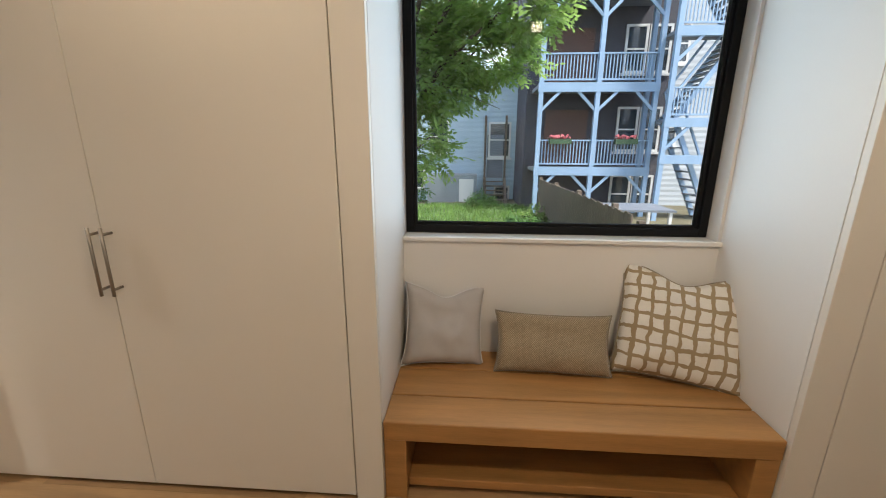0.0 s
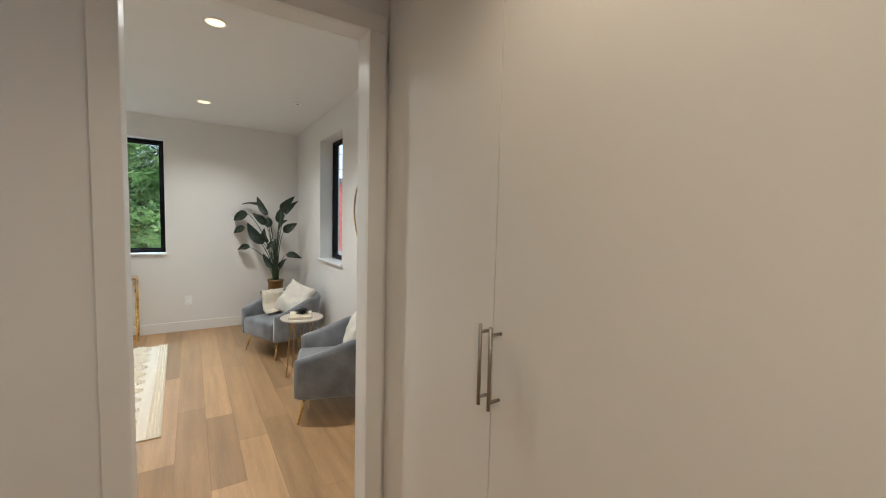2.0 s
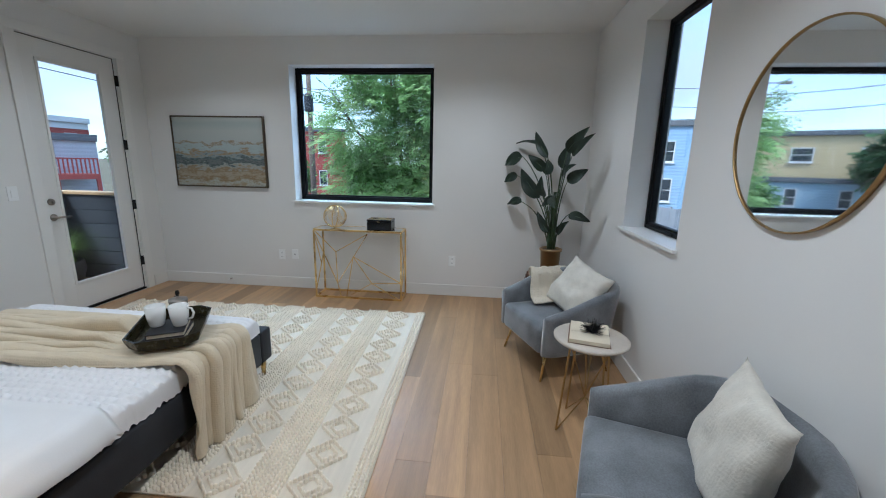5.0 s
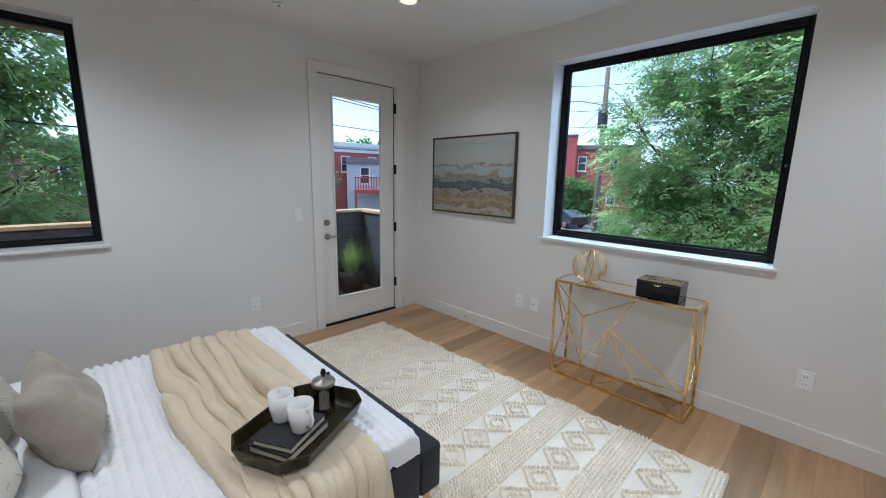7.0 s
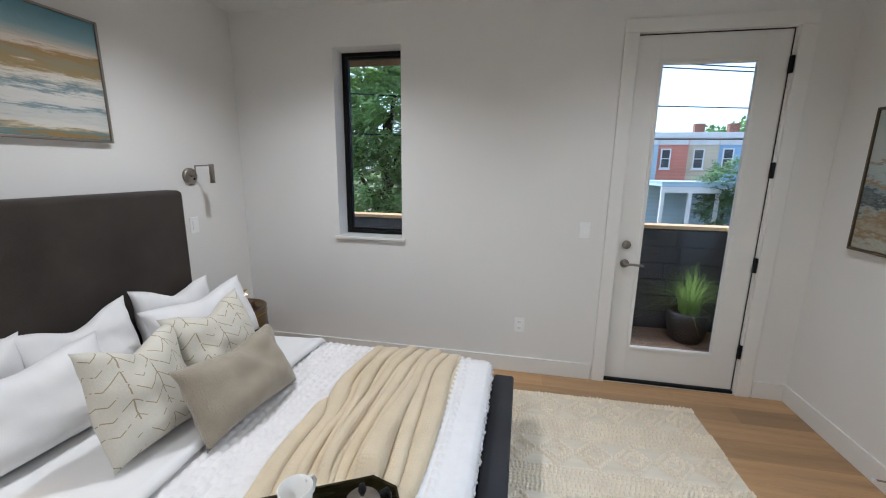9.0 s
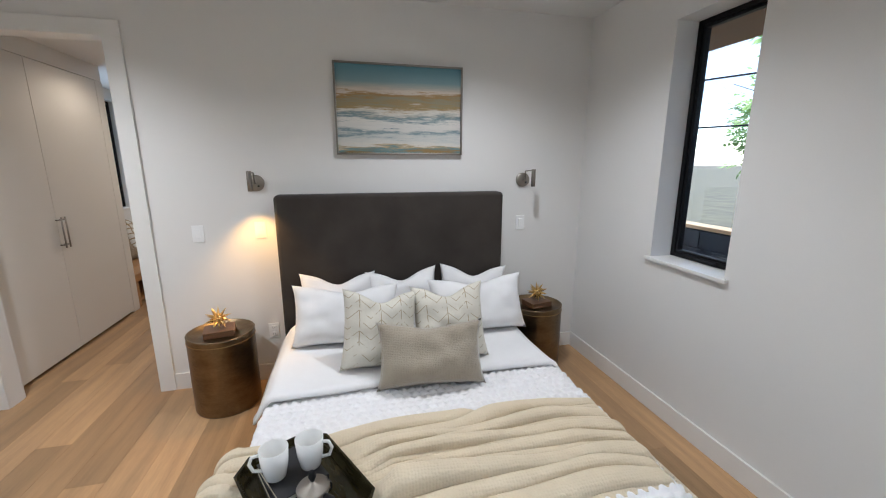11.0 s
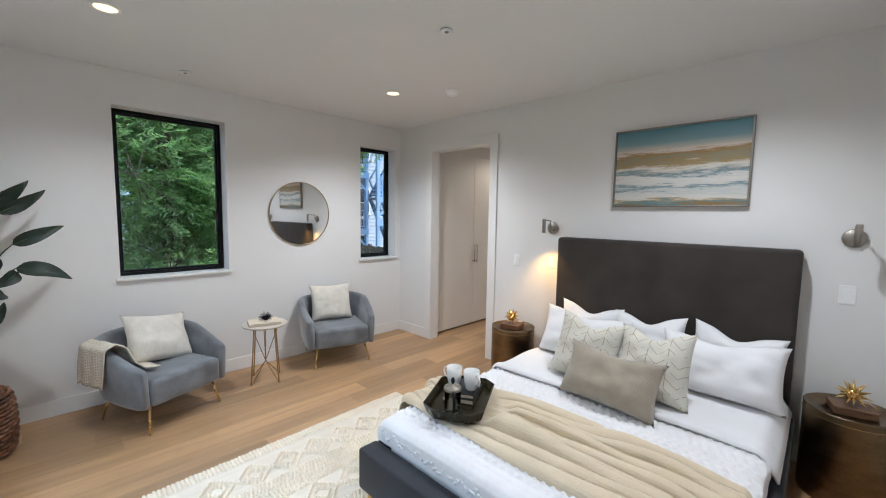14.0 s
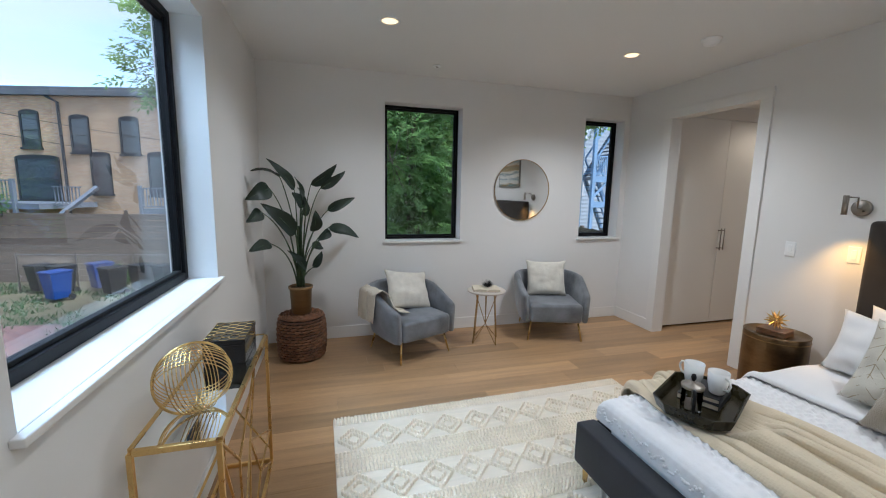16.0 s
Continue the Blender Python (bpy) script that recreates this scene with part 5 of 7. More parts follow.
def knots(places, name, label=""):
    """Small woollen knots, joined: each a low six-sided button, long along its angle."""
    verts, faces = [], []
    for x, y2, a, b, ang, h in places:
        c, s = math.cos(ang), math.sin(ang)
        base = len(verts)
        for rad, z in ((1.0, 0.009), (0.86, 0.009 + h * 0.65)):
            for px, py in KN:
                u, v = px * a * rad, py * b * rad
                verts.append((x + u * c - v * s, y2 + u * s + v * c, z))
        verts.append((x, y2, 0.009 + h))
        for k in range(6):
            k2 = (k + 1) % 6
            faces += [(base + k, base + k2, base + 6 + k2, base + 6 + k), (base + 6 + k, base + 6 + k2, base + 12)]
    me = bpy.data.meshes.new(name)
    me.from_pydata(verts, [], faces)
    me.materials.append(WOOL)
    me.polygons.foreach_set("use_smooth", [True] * len(me.polygons))
    o = new(name, me)
    o.parent = rug
    tagged(o, label, kind="stuff")


rr = random.Random(8)
diam, band = [], []
row_y = [1.235 - 0.425 * k for k in range(7)]
for yc in row_y:
    n_d = 11
    for d in range(n_d):
        xc = -RW / 2 + 0.115 + d * 0.2045
        for size, wdt in ((0.096, 0.105), (0.052, 0.056)):
            steps = max(3, int(size / 0.0145))
            for e in range(4):
                for k in range(steps):
                    f = (k + 0.5) / steps
                    c0 = ((1, 0), (0, 1), (-1, 0), (0, -1))[e]
                    c1 = ((0, 1), (-1, 0), (0, -1), (1, 0))[e]
                    x, y2 = xc + size * (c0[0] * (1 - f) + c1[0] * f), yc + wdt * (c0[1] * (1 - f) + c1[1] * f)
                    diam.append((x + rr.uniform(-.001, .001), y2, 0.0125, 0.0075, (0.82 if e % 2 else -0.82) + rr.uniform(-.2, .2), 0.028 + rr.uniform(-.003, .003)))
    for lane in range(-4, 5):
        yy = yc - 0.2125 + lane * 0.0215
        if yy < -RL / 2 + 0.01:
            continue
        x = -RW / 2 + 0.012
        while x < RW / 2 - 0.01:
            band.append((x, yy, 0.011, 0.0075, (0.5 if lane % 2 else -0.5) + rr.uniform(-.35, .35), 0.023 + rr.uniform(-.005, .005)))
            x += 0.0225 + rr.uniform(-.002, .002)
for lane in range(4):
    yy = RL / 2 - 0.012 - lane * 0.0215
    x = -RW / 2 + 0.012
    while x < RW / 2 - 0.01:
        band.append((x, yy, 0.011, 0.0075, (0.5 if lane % 2 else -0.5) + rr.uniform(-.3, .3), 0.019 + rr.uniform(-.004, .004)))
        x += 0.0225
knots(diam, "diamond_pile", "raised chunky diamonds")
knots(band, "braided_pile", "raised braided bands")

# ---- outdoors: materials ----
def brick_mat(name, c1, c2, mortar, scale=1.0):
    m = mat(name, c1, 0.85, bump=0)
    n = m.node_tree.nodes
    p = n["Principled BSDF"]
    co = n.new("ShaderNodeTexCoord")
    sep = n.new("ShaderNodeSeparateXYZ")
    com = n.new("ShaderNodeCombineXYZ")
    add = n.new("ShaderNodeMath")
    link(m, co.outputs["Object"], sep.inputs[0])
    link(m, sep.outputs["X"], add.inputs[0])
    link(m, sep.outputs["Y"], add.inputs[1])
    link(m, add.outputs[0], com.inputs["X"])
    link(m, sep.outputs["Z"], com.inputs["Y"])
    br = n.new("ShaderNodeTexBrick")
    br.inputs["Scale"].default_value = scale
    br.inputs["Brick Width"].default_value, br.inputs["Row Height"].default_value, br.inputs["Mortar Size"].default_value = 0.215, 0.075, 0.008
    br.inputs["Color1"].default_value, br.inputs["Color2"].default_value, br.inputs["Mortar"].default_value = (*c1, 1), (*c2, 1), (*mortar, 1)
    link(m, com.outputs[0], br.inputs["Vector"])
    no = n.new("ShaderNodeTexNoise")
    no.inputs["Scale"].default_value, no.inputs["Detail"].default_value = 0.8, 6
    link(m, co.outputs["Object"], no.inputs["Vector"])
    hs = n.new("ShaderNodeHueSaturation")
    mr = n.new("ShaderNodeMapRange")
    mr.inputs["To Min"].default_value, mr.inputs["To Max"].default_value = 0.6, 1.35
    link(m, no.outputs["Fac"], mr.inputs["Value"])
    link(m, mr.outputs["Result"], hs.inputs["Value"])
    link(m, br.outputs["Color"], hs.inputs["Color"])
    link(m, hs.outputs["Color"], p.inputs["Base Color"])
    return m


def siding_mat(name, col, pitch=0.12):
    """Lapped boards, drawn as relief by height."""
    m = mat(name, col, 0.6, var=0.10, scale=0.9, fine=30, bump=0.0)
    n = m.node_tree.nodes
    co = n.new("ShaderNodeTexCoord")
    sep = n.new("ShaderNodeSeparateXYZ")
    link(m, co.outputs["Object"], sep.inputs[0])
    mod = n.new("ShaderNodeMath")
    mod.operation = "PINGPONG"
    mod.inputs[1].default_value = pitch
    link(m, sep.outputs["Z"], mod.inputs[0])
    b = n.new("ShaderNodeBump")
    b.inputs["Strength"].default_value, b.inputs["Distance"].default_value = 0.7, 0.15
    link(m, mod.outputs[0], b.inputs["Height"])
    link(m, b.outputs["Normal"], n["Principled BSDF"].inputs["Normal"])
    return m


def leaf_mat(name, col):
    m = mat(name, col, 0.5, var=0.5, scale=1.3, fine=9, bump=0)
    n = m.node_tree.nodes
    p = n["Principled BSDF"]
    tr = n.new("ShaderNodeBsdfTranslucent")
    mix = n.new("ShaderNodeMixShader")
    mix.inputs[0].default_value = 0.6
    src = p.inputs["Base Color"].links[0].from_socket
    gain = n.new("ShaderNodeHueSaturation")
    gain.inputs["Value"].default_value, gain.inputs["Hue"].default_value = 1.95, 0.485
    link(m, src, gain.inputs["Color"])
    link(m, gain.outputs["Color"], tr.inputs["Color"])
    link(m, p.outputs[0], mix.inputs[1])
    link(m, tr.outputs[0], mix.inputs[2])
    link(m, mix.outputs[0], n["Material Output"].inputs["Surface"])
    return m


LEAF_A = leaf_mat("fresh_green_leaves", (0.16, 0.26, 0.075))
LEAF_E = leaf_mat("feathery_blue_green_leaves", (0.22, 0.33, 0.15))
LEAF_F = leaf_mat("mid_green_leaves", (0.10, 0.185, 0.06))
LEAF_B = leaf_mat("deep_green_leaves", (0.08, 0.17, 0.05))
LEAF_D = leaf_mat("light_feathery_leaves", (0.22, 0.33, 0.135))
LEAF_C = leaf_mat("grey_green_leaves", (0.085, 0.15, 0.07))
BARK = mat("bark", (0.10, 0.075, 0.055), 0.9, var=0.35, scale=4, fine=18, bump=0.7, stretch=(4, 4, 1))
GRASS = mat("lawn", (0.075, 0.14, 0.03), 0.95, var=0.45, scale=1.5, fine=30, bump=0.6)
PAVE = brick_mat("red_brick_paving", (0.30, 0.17, 0.14), (0.24, 0.13, 0.11), (0.20, 0.17, 0.15))
ASPHALT = mat("pale_asphalt", (0.20, 0.19, 0.18), 0.9, var=0.2, scale=0.8, fine=40, bump=0.3)
DIRT = mat("yard_ground", (0.13, 0.115, 0.065), 0.95, var=0.5, scale=0.7, fine=14, bump=0.5)
BUFF = brick_mat("buff_brick", (0.62, 0.43, 0.25), (0.50, 0.30, 0.16), (0.40, 0.34, 0.27))
REDB = brick_mat("painted_red_brick", (0.42, 0.09, 0.07), (0.38, 0.08, 0.06), (0.30, 0.09, 0.08))
BROWNB = brick_mat("brown_brick", (0.24, 0.10, 0.06), (0.18, 0.075, 0.05), (0.16, 0.11, 0.09))
ORANGE = siding_mat("salmon_render", (0.58, 0.22, 0.15))
YELLOW = siding_mat("pale_yellow_siding", (0.60, 0.47, 0.26))
CREAMY = siding_mat("cream_siding", (0.58, 0.50, 0.36))
BLUES = siding_mat("light_blue_siding", (0.30, 0.45, 0.62))
PALEBLUE = siding_mat("pale_blue_siding", (0.42, 0.54, 0.62))
WHITES = siding_mat("white_siding", (0.46, 0.50, 0.53))
CHARS = mat("charcoal_porch_wall", (0.055, 0.055, 0.07), 0.7, var=0.15, scale=2)
PORCH = mat("blue_grey_porch_paint", (0.27, 0.40, 0.56), 0.5, var=0.12, scale=1.5, fine=30, bump=0.1)
DARKSIDE = mat("charcoal_shingle", (0.040, 0.046, 0.055), 0.7, var=0.25, scale=3, fine=60, bump=0.3, random_tint=0.12)
CEDAR = mat("cedar_cap", (0.55, 0.36, 0.18), 0.55, var=0.15, scale=3, fine=40, bump=0.1, stretch=(0.6, 6, 6))
DECK = mat("weathered_deck", (0.20, 0.13, 0.09), 0.7, var=0.25, scale=3, fine=40, bump=0.2, stretch=(6, 0.6, 6), random_tint=0.15)
FENCEW = mat("weathered_fence", (0.16, 0.125, 0.095), 0.9, var=0.3, scale=2, fine=24, bump=0.4, stretch=(0.6, 0.6, 5), random_tint=0.15)
FENCEG = mat("grey_fence", (0.26, 0.29, 0.31), 0.8, var=0.15, scale=1.5, fine=24, bump=0.2)
WHITEF = mat("white_window_trim", (0.72, 0.72, 0.70), 0.5, var=0.03)
DARKF = mat("dark_window_trim", (0.02, 0.022, 0.026), 0.5)
DARKPANE = mat("dark_window_pane", (0.035, 0.045, 0.055), 0.08, var=0.3, scale=1.2, bump=0, spec=0.8)
ROOF = mat("grey_roofing", (0.13, 0.14, 0.15), 0.8, var=0.2, scale=1, fine=20)
POLEM = mat("pale_concrete_pole", (0.36, 0.37, 0.34), 0.7, var=0.12, scale=2)
POLEW = mat("wooden_utility_pole", (0.16, 0.125, 0.095), 0.9, var=0.25, scale=2, fine=20, stretch=(6, 6, 0.6))
WIRE = mat("black_cable", (0.012, 0.012, 0.014), 0.7, bump=0)
BINB = mat("blue_bin_plastic", (0.012, 0.055, 0.24), 0.4, var=0.1)
BINK = mat("black_bin_plastic", (0.02, 0.022, 0.024), 0.45, var=0.2)
CARP = mat("black_car_paint", (0.018, 0.022, 0.030), 0.15, var=0.1, bump=0, coat=1.0)
RUBBER = mat("tyre_rubber", (0.02, 0.02, 0.02), 0.85)
GRASSP = leaf_mat("ornamental_grass", (0.20, 0.32, 0.09))
FLOWER = mat("pink_flowers", (0.55, 0.14, 0.16), 0.7, var=0.5, scale=20)


def smooth01(v):
    v = min(max(v, 0), 1)
    return v * v * (3 - 2 * v)


def ground_z(x, y2):
    """The yard lies higher to the north-east of the house."""
    return -2.45 + 1.35 * smooth01((x + 7) / 6) * smooth01((y2 - 1) / 8)


# ---- ground: one sheet out to the horizon, with laid surfaces on it ----
gm = bmesh.new()
xs = [-900, -200, -80] + [-50 + 2 * k for k in range(46)] + [60, 200, 900]
gv = [[gm.verts.new((x, y2, ground_z(x, y2))) for y2 in xs] for x in xs]
for i in range(len(xs) - 1):
    for j in range(len(xs) - 1):
        gm.faces.new((gv[i][j], gv[i + 1][j], gv[i + 1][j + 1], gv[i][j + 1]))
tagged(part("ground", gm, DIRT, None, "", True), "bare earth and weeds round the houses", "ground", kind="structure")


def slab(name, loop, z, material, label, category):
    tagged(part(name, prism(loop, z - 0.3, z), material), label, category, kind="structure")


slab("pavement", [(-30, 4.2), (-6.6, 4.2), (-6.6, 10.6), (-12, 11.6), (-30, 14.2)], -2.42, PAVE, "worn red brick paved yard", "pavement")
slab("road", [(-48, -26), (-16, -26), (-16, -7), (-13, 3.6), (-48, 3.6)], -2.43, ASPHALT, "pale worn asphalt alley", "road")
lawn = bmesh.new()
lx = [-4 + 0.7 * k for k in range(11)]
ly = [7 + 0.8 * k for k in range(16)]
lv2 = [[lawn.verts.new((x, y2, ground_z(x, y2) + 0.05 + 0.06 * noise.noise(Vector((x, y2, 0))))) for y2 in ly] for x in lx]
for i in range(len(lx) - 1):
    for j in range(len(ly) - 1):
        lawn.faces.new((lv2[i][j], lv2[i + 1][j], lv2[i + 1][j + 1], lv2[i][j + 1]))
tagged(part("lawn", lawn, GRASS, None, "", True), "rough green lawn behind the house", "lawn", kind="structure")
blades_v, blades_f = [], []
rr = random.Random(31)
for k in range(5200):
    x, y2 = rr.uniform(-3.6, 3.0), rr.uniform(7.5, 18)
    z = ground_z(x, y2) + 0.05
    a, h, w = rr.uniform(0, 6.28), rr.uniform(0.10, 0.28), rr.uniform(0.012, 0.03)
    b = len(blades_v)
    blades_v += [(x - w * math.cos(a), y2 - w * math.sin(a), z), (x + w * math.cos(a), y2 + w * math.sin(a), z), (x + rr.uniform(-.1, .1), y2 + rr.uniform(-.1, .1), z + h)]
    blades_f.append((b, b + 1, b + 2))
gme = bpy.data.meshes.new("grass")
gme.from_pydata(blades_v, [], blades_f)
gme.materials.append(LEAF_A)
tagged(new("grass", gme), "uncut green grass on the lawn", "grass", kind="stuff")


weeds_v, weeds_f = [], []
rr = random.Random(37)
for k in range(5200):
    x = rr.uniform(-21, -9.5)
    y2 = rr.uniform(11.2, 17.5) - (x + 15) * 0.15
    if noise.noise(Vector((x * 0.7, y2 * 0.7, 3))) < -0.05:
        continue
    a, h, w = rr.uniform(0, 6.28), rr.uniform(0.05, 0.18), rr.uniform(0.015, 0.035)
    b = len(weeds_v)
    weeds_v += [(x - w * math.cos(a), y2 - w * math.sin(a), -2.44), (x + w * math.cos(a), y2 + w * math.sin(a), -2.44), (x + rr.uniform(-.12, .12), y2 + rr.uniform(-.12, .12), -2.44 + h)]
    weeds_f.append((b, b + 1, b + 2))
wme = bpy.data.meshes.new("weeds")
wme.from_pydata(weeds_v, [], weeds_f)
wme.materials.append(LEAF_C)
tagged(new("weeds", wme), "scattered green weeds on the bare yard ground", "weeds", kind="stuff")


# ---- trees ----
def foliage(sprays, rnd2, leaflets, leaf_len, leaf_wid, spray_len):
    """Feathered leaf sprays: (place, direction) each with pairs of leaflets along a stalk; returns vertices and faces."""
    n = len(sprays)
    P = np.array([s[0] for s in sprays])
    D = np.array([s[1] for s in sprays])
    D /= np.linalg.norm(D, axis=1, keepdims=True)
    up = np.tile([0.0, 0.0, 1.0], (n, 1)) + rnd2.normal(0, 0.35, (n, 3))
    S = np.cross(D, up)
    S /= np.linalg.norm(S, axis=1, keepdims=True) + 1e-9
    N = np.cross(S, D)
    verts = []
    L = spray_len * rnd2.uniform(0.7, 1.3, (n, 1))
    for k in range(leaflets):
        f = (k // 2 + 1) / (leaflets // 2 + 1)
        sg = 1 if k % 2 else -1
        if k == leaflets - 1:
            a, dirv = P + D * L, D
        else:
            a = P + D * L * f - N * (0.18 * L * f * f)
            dirv = D * 0.55 + S * sg * 0.85 - N * 0.22
        dirv = dirv + rnd2.normal(0, 0.12, (n, 3))
        dirv /= np.linalg.norm(dirv, axis=1, keepdims=True)
        wv = np.cross(dirv, N)
        wv /= np.linalg.norm(wv, axis=1, keepdims=True) + 1e-9
        ll = leaf_len * rnd2.uniform(0.75, 1.2, (n, 1)) * (1.15 - 0.4 * f)
        verts.append(np.stack([a, a + dirv * ll * 0.45 + wv * leaf_wid, a + dirv * ll, a + dirv * ll * 0.45 - wv * leaf_wid], 1))
    V = np.concatenate(verts, 0).reshape(-1, 3)
    F = np.arange(len(V)).reshape(-1, 4)
    return V, F


def tree(x, y2, z0, height, blobs, n_sprays, seed, material, label, leaf=(7, 0.16, 0.03, 0.34), trunk_r=0.16, category="tree", trunk_to=None):
    """A tree: trunk, limbs out to each leafy mass, and sprays of leaflets. blobs: (dx, dy, z, rx, ry, rz) round the trunk's foot."""
    r = random.Random(seed)
    rn = np.random.default_rng(seed)
    t = thing("tree" if category == "tree" else "shrub", label, category)
    top = Vector(trunk_to) if trunk_to else Vector((r.uniform(-.3, .3), r.uniform(-.3, .3), height * 0.62))
    tp = [Vector((0, 0, -0.2)), Vector((0.03, 0.02, height * 0.12)), top * 0.5 + Vector((r.uniform(-.12, .12), r.uniform(-.12, .12), 0)), top]
    base = Vector((x, y2, z0))
    part("trunk", rod([base + p for p in tp], trunk_r, 10, radii=[trunk_r * 1.3, trunk_r, trunk_r * 0.72, trunk_r * 0.35]), BARK, t, "", True)
    sprays = []
    vol = [b[3] * b[4] * b[5] for b in blobs]
    for b, v in zip(blobs, vol):
        c = base + Vector(b[:3])
        f = min(max(b[2] / max(top.z, 0.1) * 0.55, 0.25), 0.9)
        start = base + top * f
        mid = start.lerp(c, 0.5) + Vector((r.uniform(-.2, .2), r.uniform(-.2, .2), 0.25))
        part("limb", rod([start, mid, c], trunk_r * 0.3, 6, radii=[trunk_r * 0.36, trunk_r * 0.22, trunk_r * 0.07]), BARK, t, "", True)
        cnt = int(n_sprays * v / sum(vol)) + 4
        twig = bmesh.new()
        for k in range(7):
            e = Vector((r.gauss(0, 0.55) * b[3], r.gauss(0, 0.55) * b[4], r.gauss(0, 0.5) * b[5]))
            rod([c, c + e * 0.5 + Vector((0, 0, 0.08)), c + e], 0.02, 4, twig, radii=[trunk_r * 0.11, trunk_r * 0.06, 0.006])
        part("limb", twig, BARK, t)
        for k in range(cnt):
            d = Vector((r.gauss(0, 1), r.gauss(0, 1), r.gauss(0, 1))).normalized()
            rad = r.uniform(0.25, 1.0) ** 0.5 * (0.82 + 0.36 * noise.noise(d * 2.2 + Vector((seed, b[0], b[1]))))
            p = c + Vector((d.x * b[3], d.y * b[4], d.z * b[5])) * rad
            out = Vector((d.x, d.y, d.z * 0.35 - 0.12)) + Vector((r.gauss(0, .45), r.gauss(0, .45), r.gauss(0, .25)))
            sprays.append((p, out))
    V, F = foliage(sprays, rn, *leaf)
    me = bpy.data.meshes.new("crown")
    me.from_pydata(V.tolist(), [], F.tolist())
    me.materials.append(material)
    o = new("crown", me)
    o.parent = t
    return t


tree(-11.6, -0.55, -2.45, 6.4, [(0, 0.2, 3.6, 1.8, 1.5, 1.7), (0.7, -1.0, 4.6, 1.1, 0.85, 1.2), (0.6, -0.9, 3.2, 1.0, 0.75, 0.9), (0.7, 1.2, 3.0, 1.4, 1.1, 1.6), (0.3, -0.3, 6.0, 1.5, 1.1, 1.0), (0.5, 1.1, 5.4, 1.4, 1.2, 1.3), (0.9, 0.5, 2.0, 1.2, 1.1, 1.0), (0.8, 2.1, 2.2, 1.1, 0.9, 1.2), (0.4, 0.9, 6.9, 1.3, 1.2, 0.8)],
     7600, 51, LEAF_E, "broad leafy tree with feathery fresh green leaves", (15, 0.125, 0.021, 0.50))
tree(-1.35, 9.6, ground_z(-1.35, 9.6), 8.5, [(0.6, -0.6, 3.9, 1.6, 1.3, 1.0), (-1.4, -1.4, 3.2, 1.8, 1.4, 1.3), (1.9, -0.4, 4.5, 1.4, 1.2, 0.8), (2.5, -1.6, 5.0, 1.0, 0.9, 0.7), (0.2, 0.4, 5.6, 2.2, 1.6, 1.1), (-2.4, -0.6, 5.0, 1.8, 1.5, 1.4), (1.2, -1.8, 6.4, 1.9, 1.5, 0.9), (0.8, -1.2, 2.6, 0.8, 0.7, 0.55), (-1.2, -1.0, 1.6, 1.2, 0.9, 1.0), (2.7, -2.6, 6.2, 1.2, 0.9, 0.6)],
     5600, 52, LEAF_A, "tall tree with spreading fresh green foliage", (11, 0.17, 0.033, 0.42), 0.22)
tree(-3.6, 7.2, ground_z(-3.6, 7.2), 8.0, [(0, 0, 2.2, 1.3, 1.0, 1.2), (-0.5, -0.3, 3.9, 1.3, 1.0, 1.2), (0.7, 0.2, 3.4, 1.1, 0.9, 1.2), (0.1, 0.3, 5.5, 1.5, 1.1, 1.2), (-0.2, -0.4, 1.1, 1.2, 0.8, 0.8)],
     2500, 53, LEAF_F, "green drooping tree close to the house", (13, 0.11, 0.019, 0.40), 0.14)
tree(-2.0, 10.4, ground_z(-2.0, 10.4), 9, [(0, 0, 3.0, 2.0, 1.0, 2.0), (-1.6, 0.2, 5.2, 2.0, 1.0, 1.8), (-2.2, 0.4, 2.0, 1.6, 0.9, 1.6)], 1500, 59, LEAF_B, "dense dark green tree behind another tree", (9, 0.17, 0.03, 0.40), 0.16)
tree(-7.6, 9.6, -2.45, 9.0, [(-0.8, -1.6, 6.4, 1.0, 1.0, 0.9), (-0.3, -1.0, 7.6, 1.6, 1.4, 1.0), (0.7, -0.4, 6.0, 1.3, 1.2, 1.3), (0.9, 0.2, 4.4, 1.2, 1.1, 1.1)], 1500, 54, LEAF_A, "tree with overhanging feathery branches", (9, 0.16, 0.028, 0.40), 0.16)
tree(-0.7, -8.8, -2.45, 8.5, [(0, 0, 3.4, 1.7, 1.4, 1.6), (-0.9, 0.5, 5.2, 1.5, 1.3, 1.3), (0.6, 0.2, 6.6, 1.9, 1.4, 1.2), (-0.9, 0.6, 2.8, 1.1, 1.0, 1.2), (1.3, 0.3, 4.8, 1.4, 1.2, 1.3), (-0.4, 0.9, 1.9, 1.4, 1.0, 0.8), (-1.0, 0.2, 7.6, 1.3, 1.2, 0.9), (-1.9, 0.3, 3.7, 1.3, 1.1, 1.4), (-1.9, 0.4, 5.9, 1.4, 1.1, 1.3), (-1.8, 0.5, 2.2, 1.3, 1.0, 1.1)],
     6000, 55, LEAF_D, "dense green tree beyond the balcony", (9, 0.18, 0.034, 0.38), 0.2)
tree(5.6, -7.8, -2.45, 8.0, [(0, 0, 3.8, 1.7, 1.5, 1.5), (-0.9, 0.4, 5.4, 1.4, 1.2, 1.3), (0.8, -0.4, 5.8, 1.5, 1.3, 1.3), (-0.2, 0.2, 7.0, 1.3, 1.2, 1.0), (-1.2, 0.2, 2.9, 1.0, 1.0, 0.9)], 1900, 58, LEAF_B, "dark green tree beyond the end of the balcony", (9, 0.16, 0.026, 0.36), 0.18)
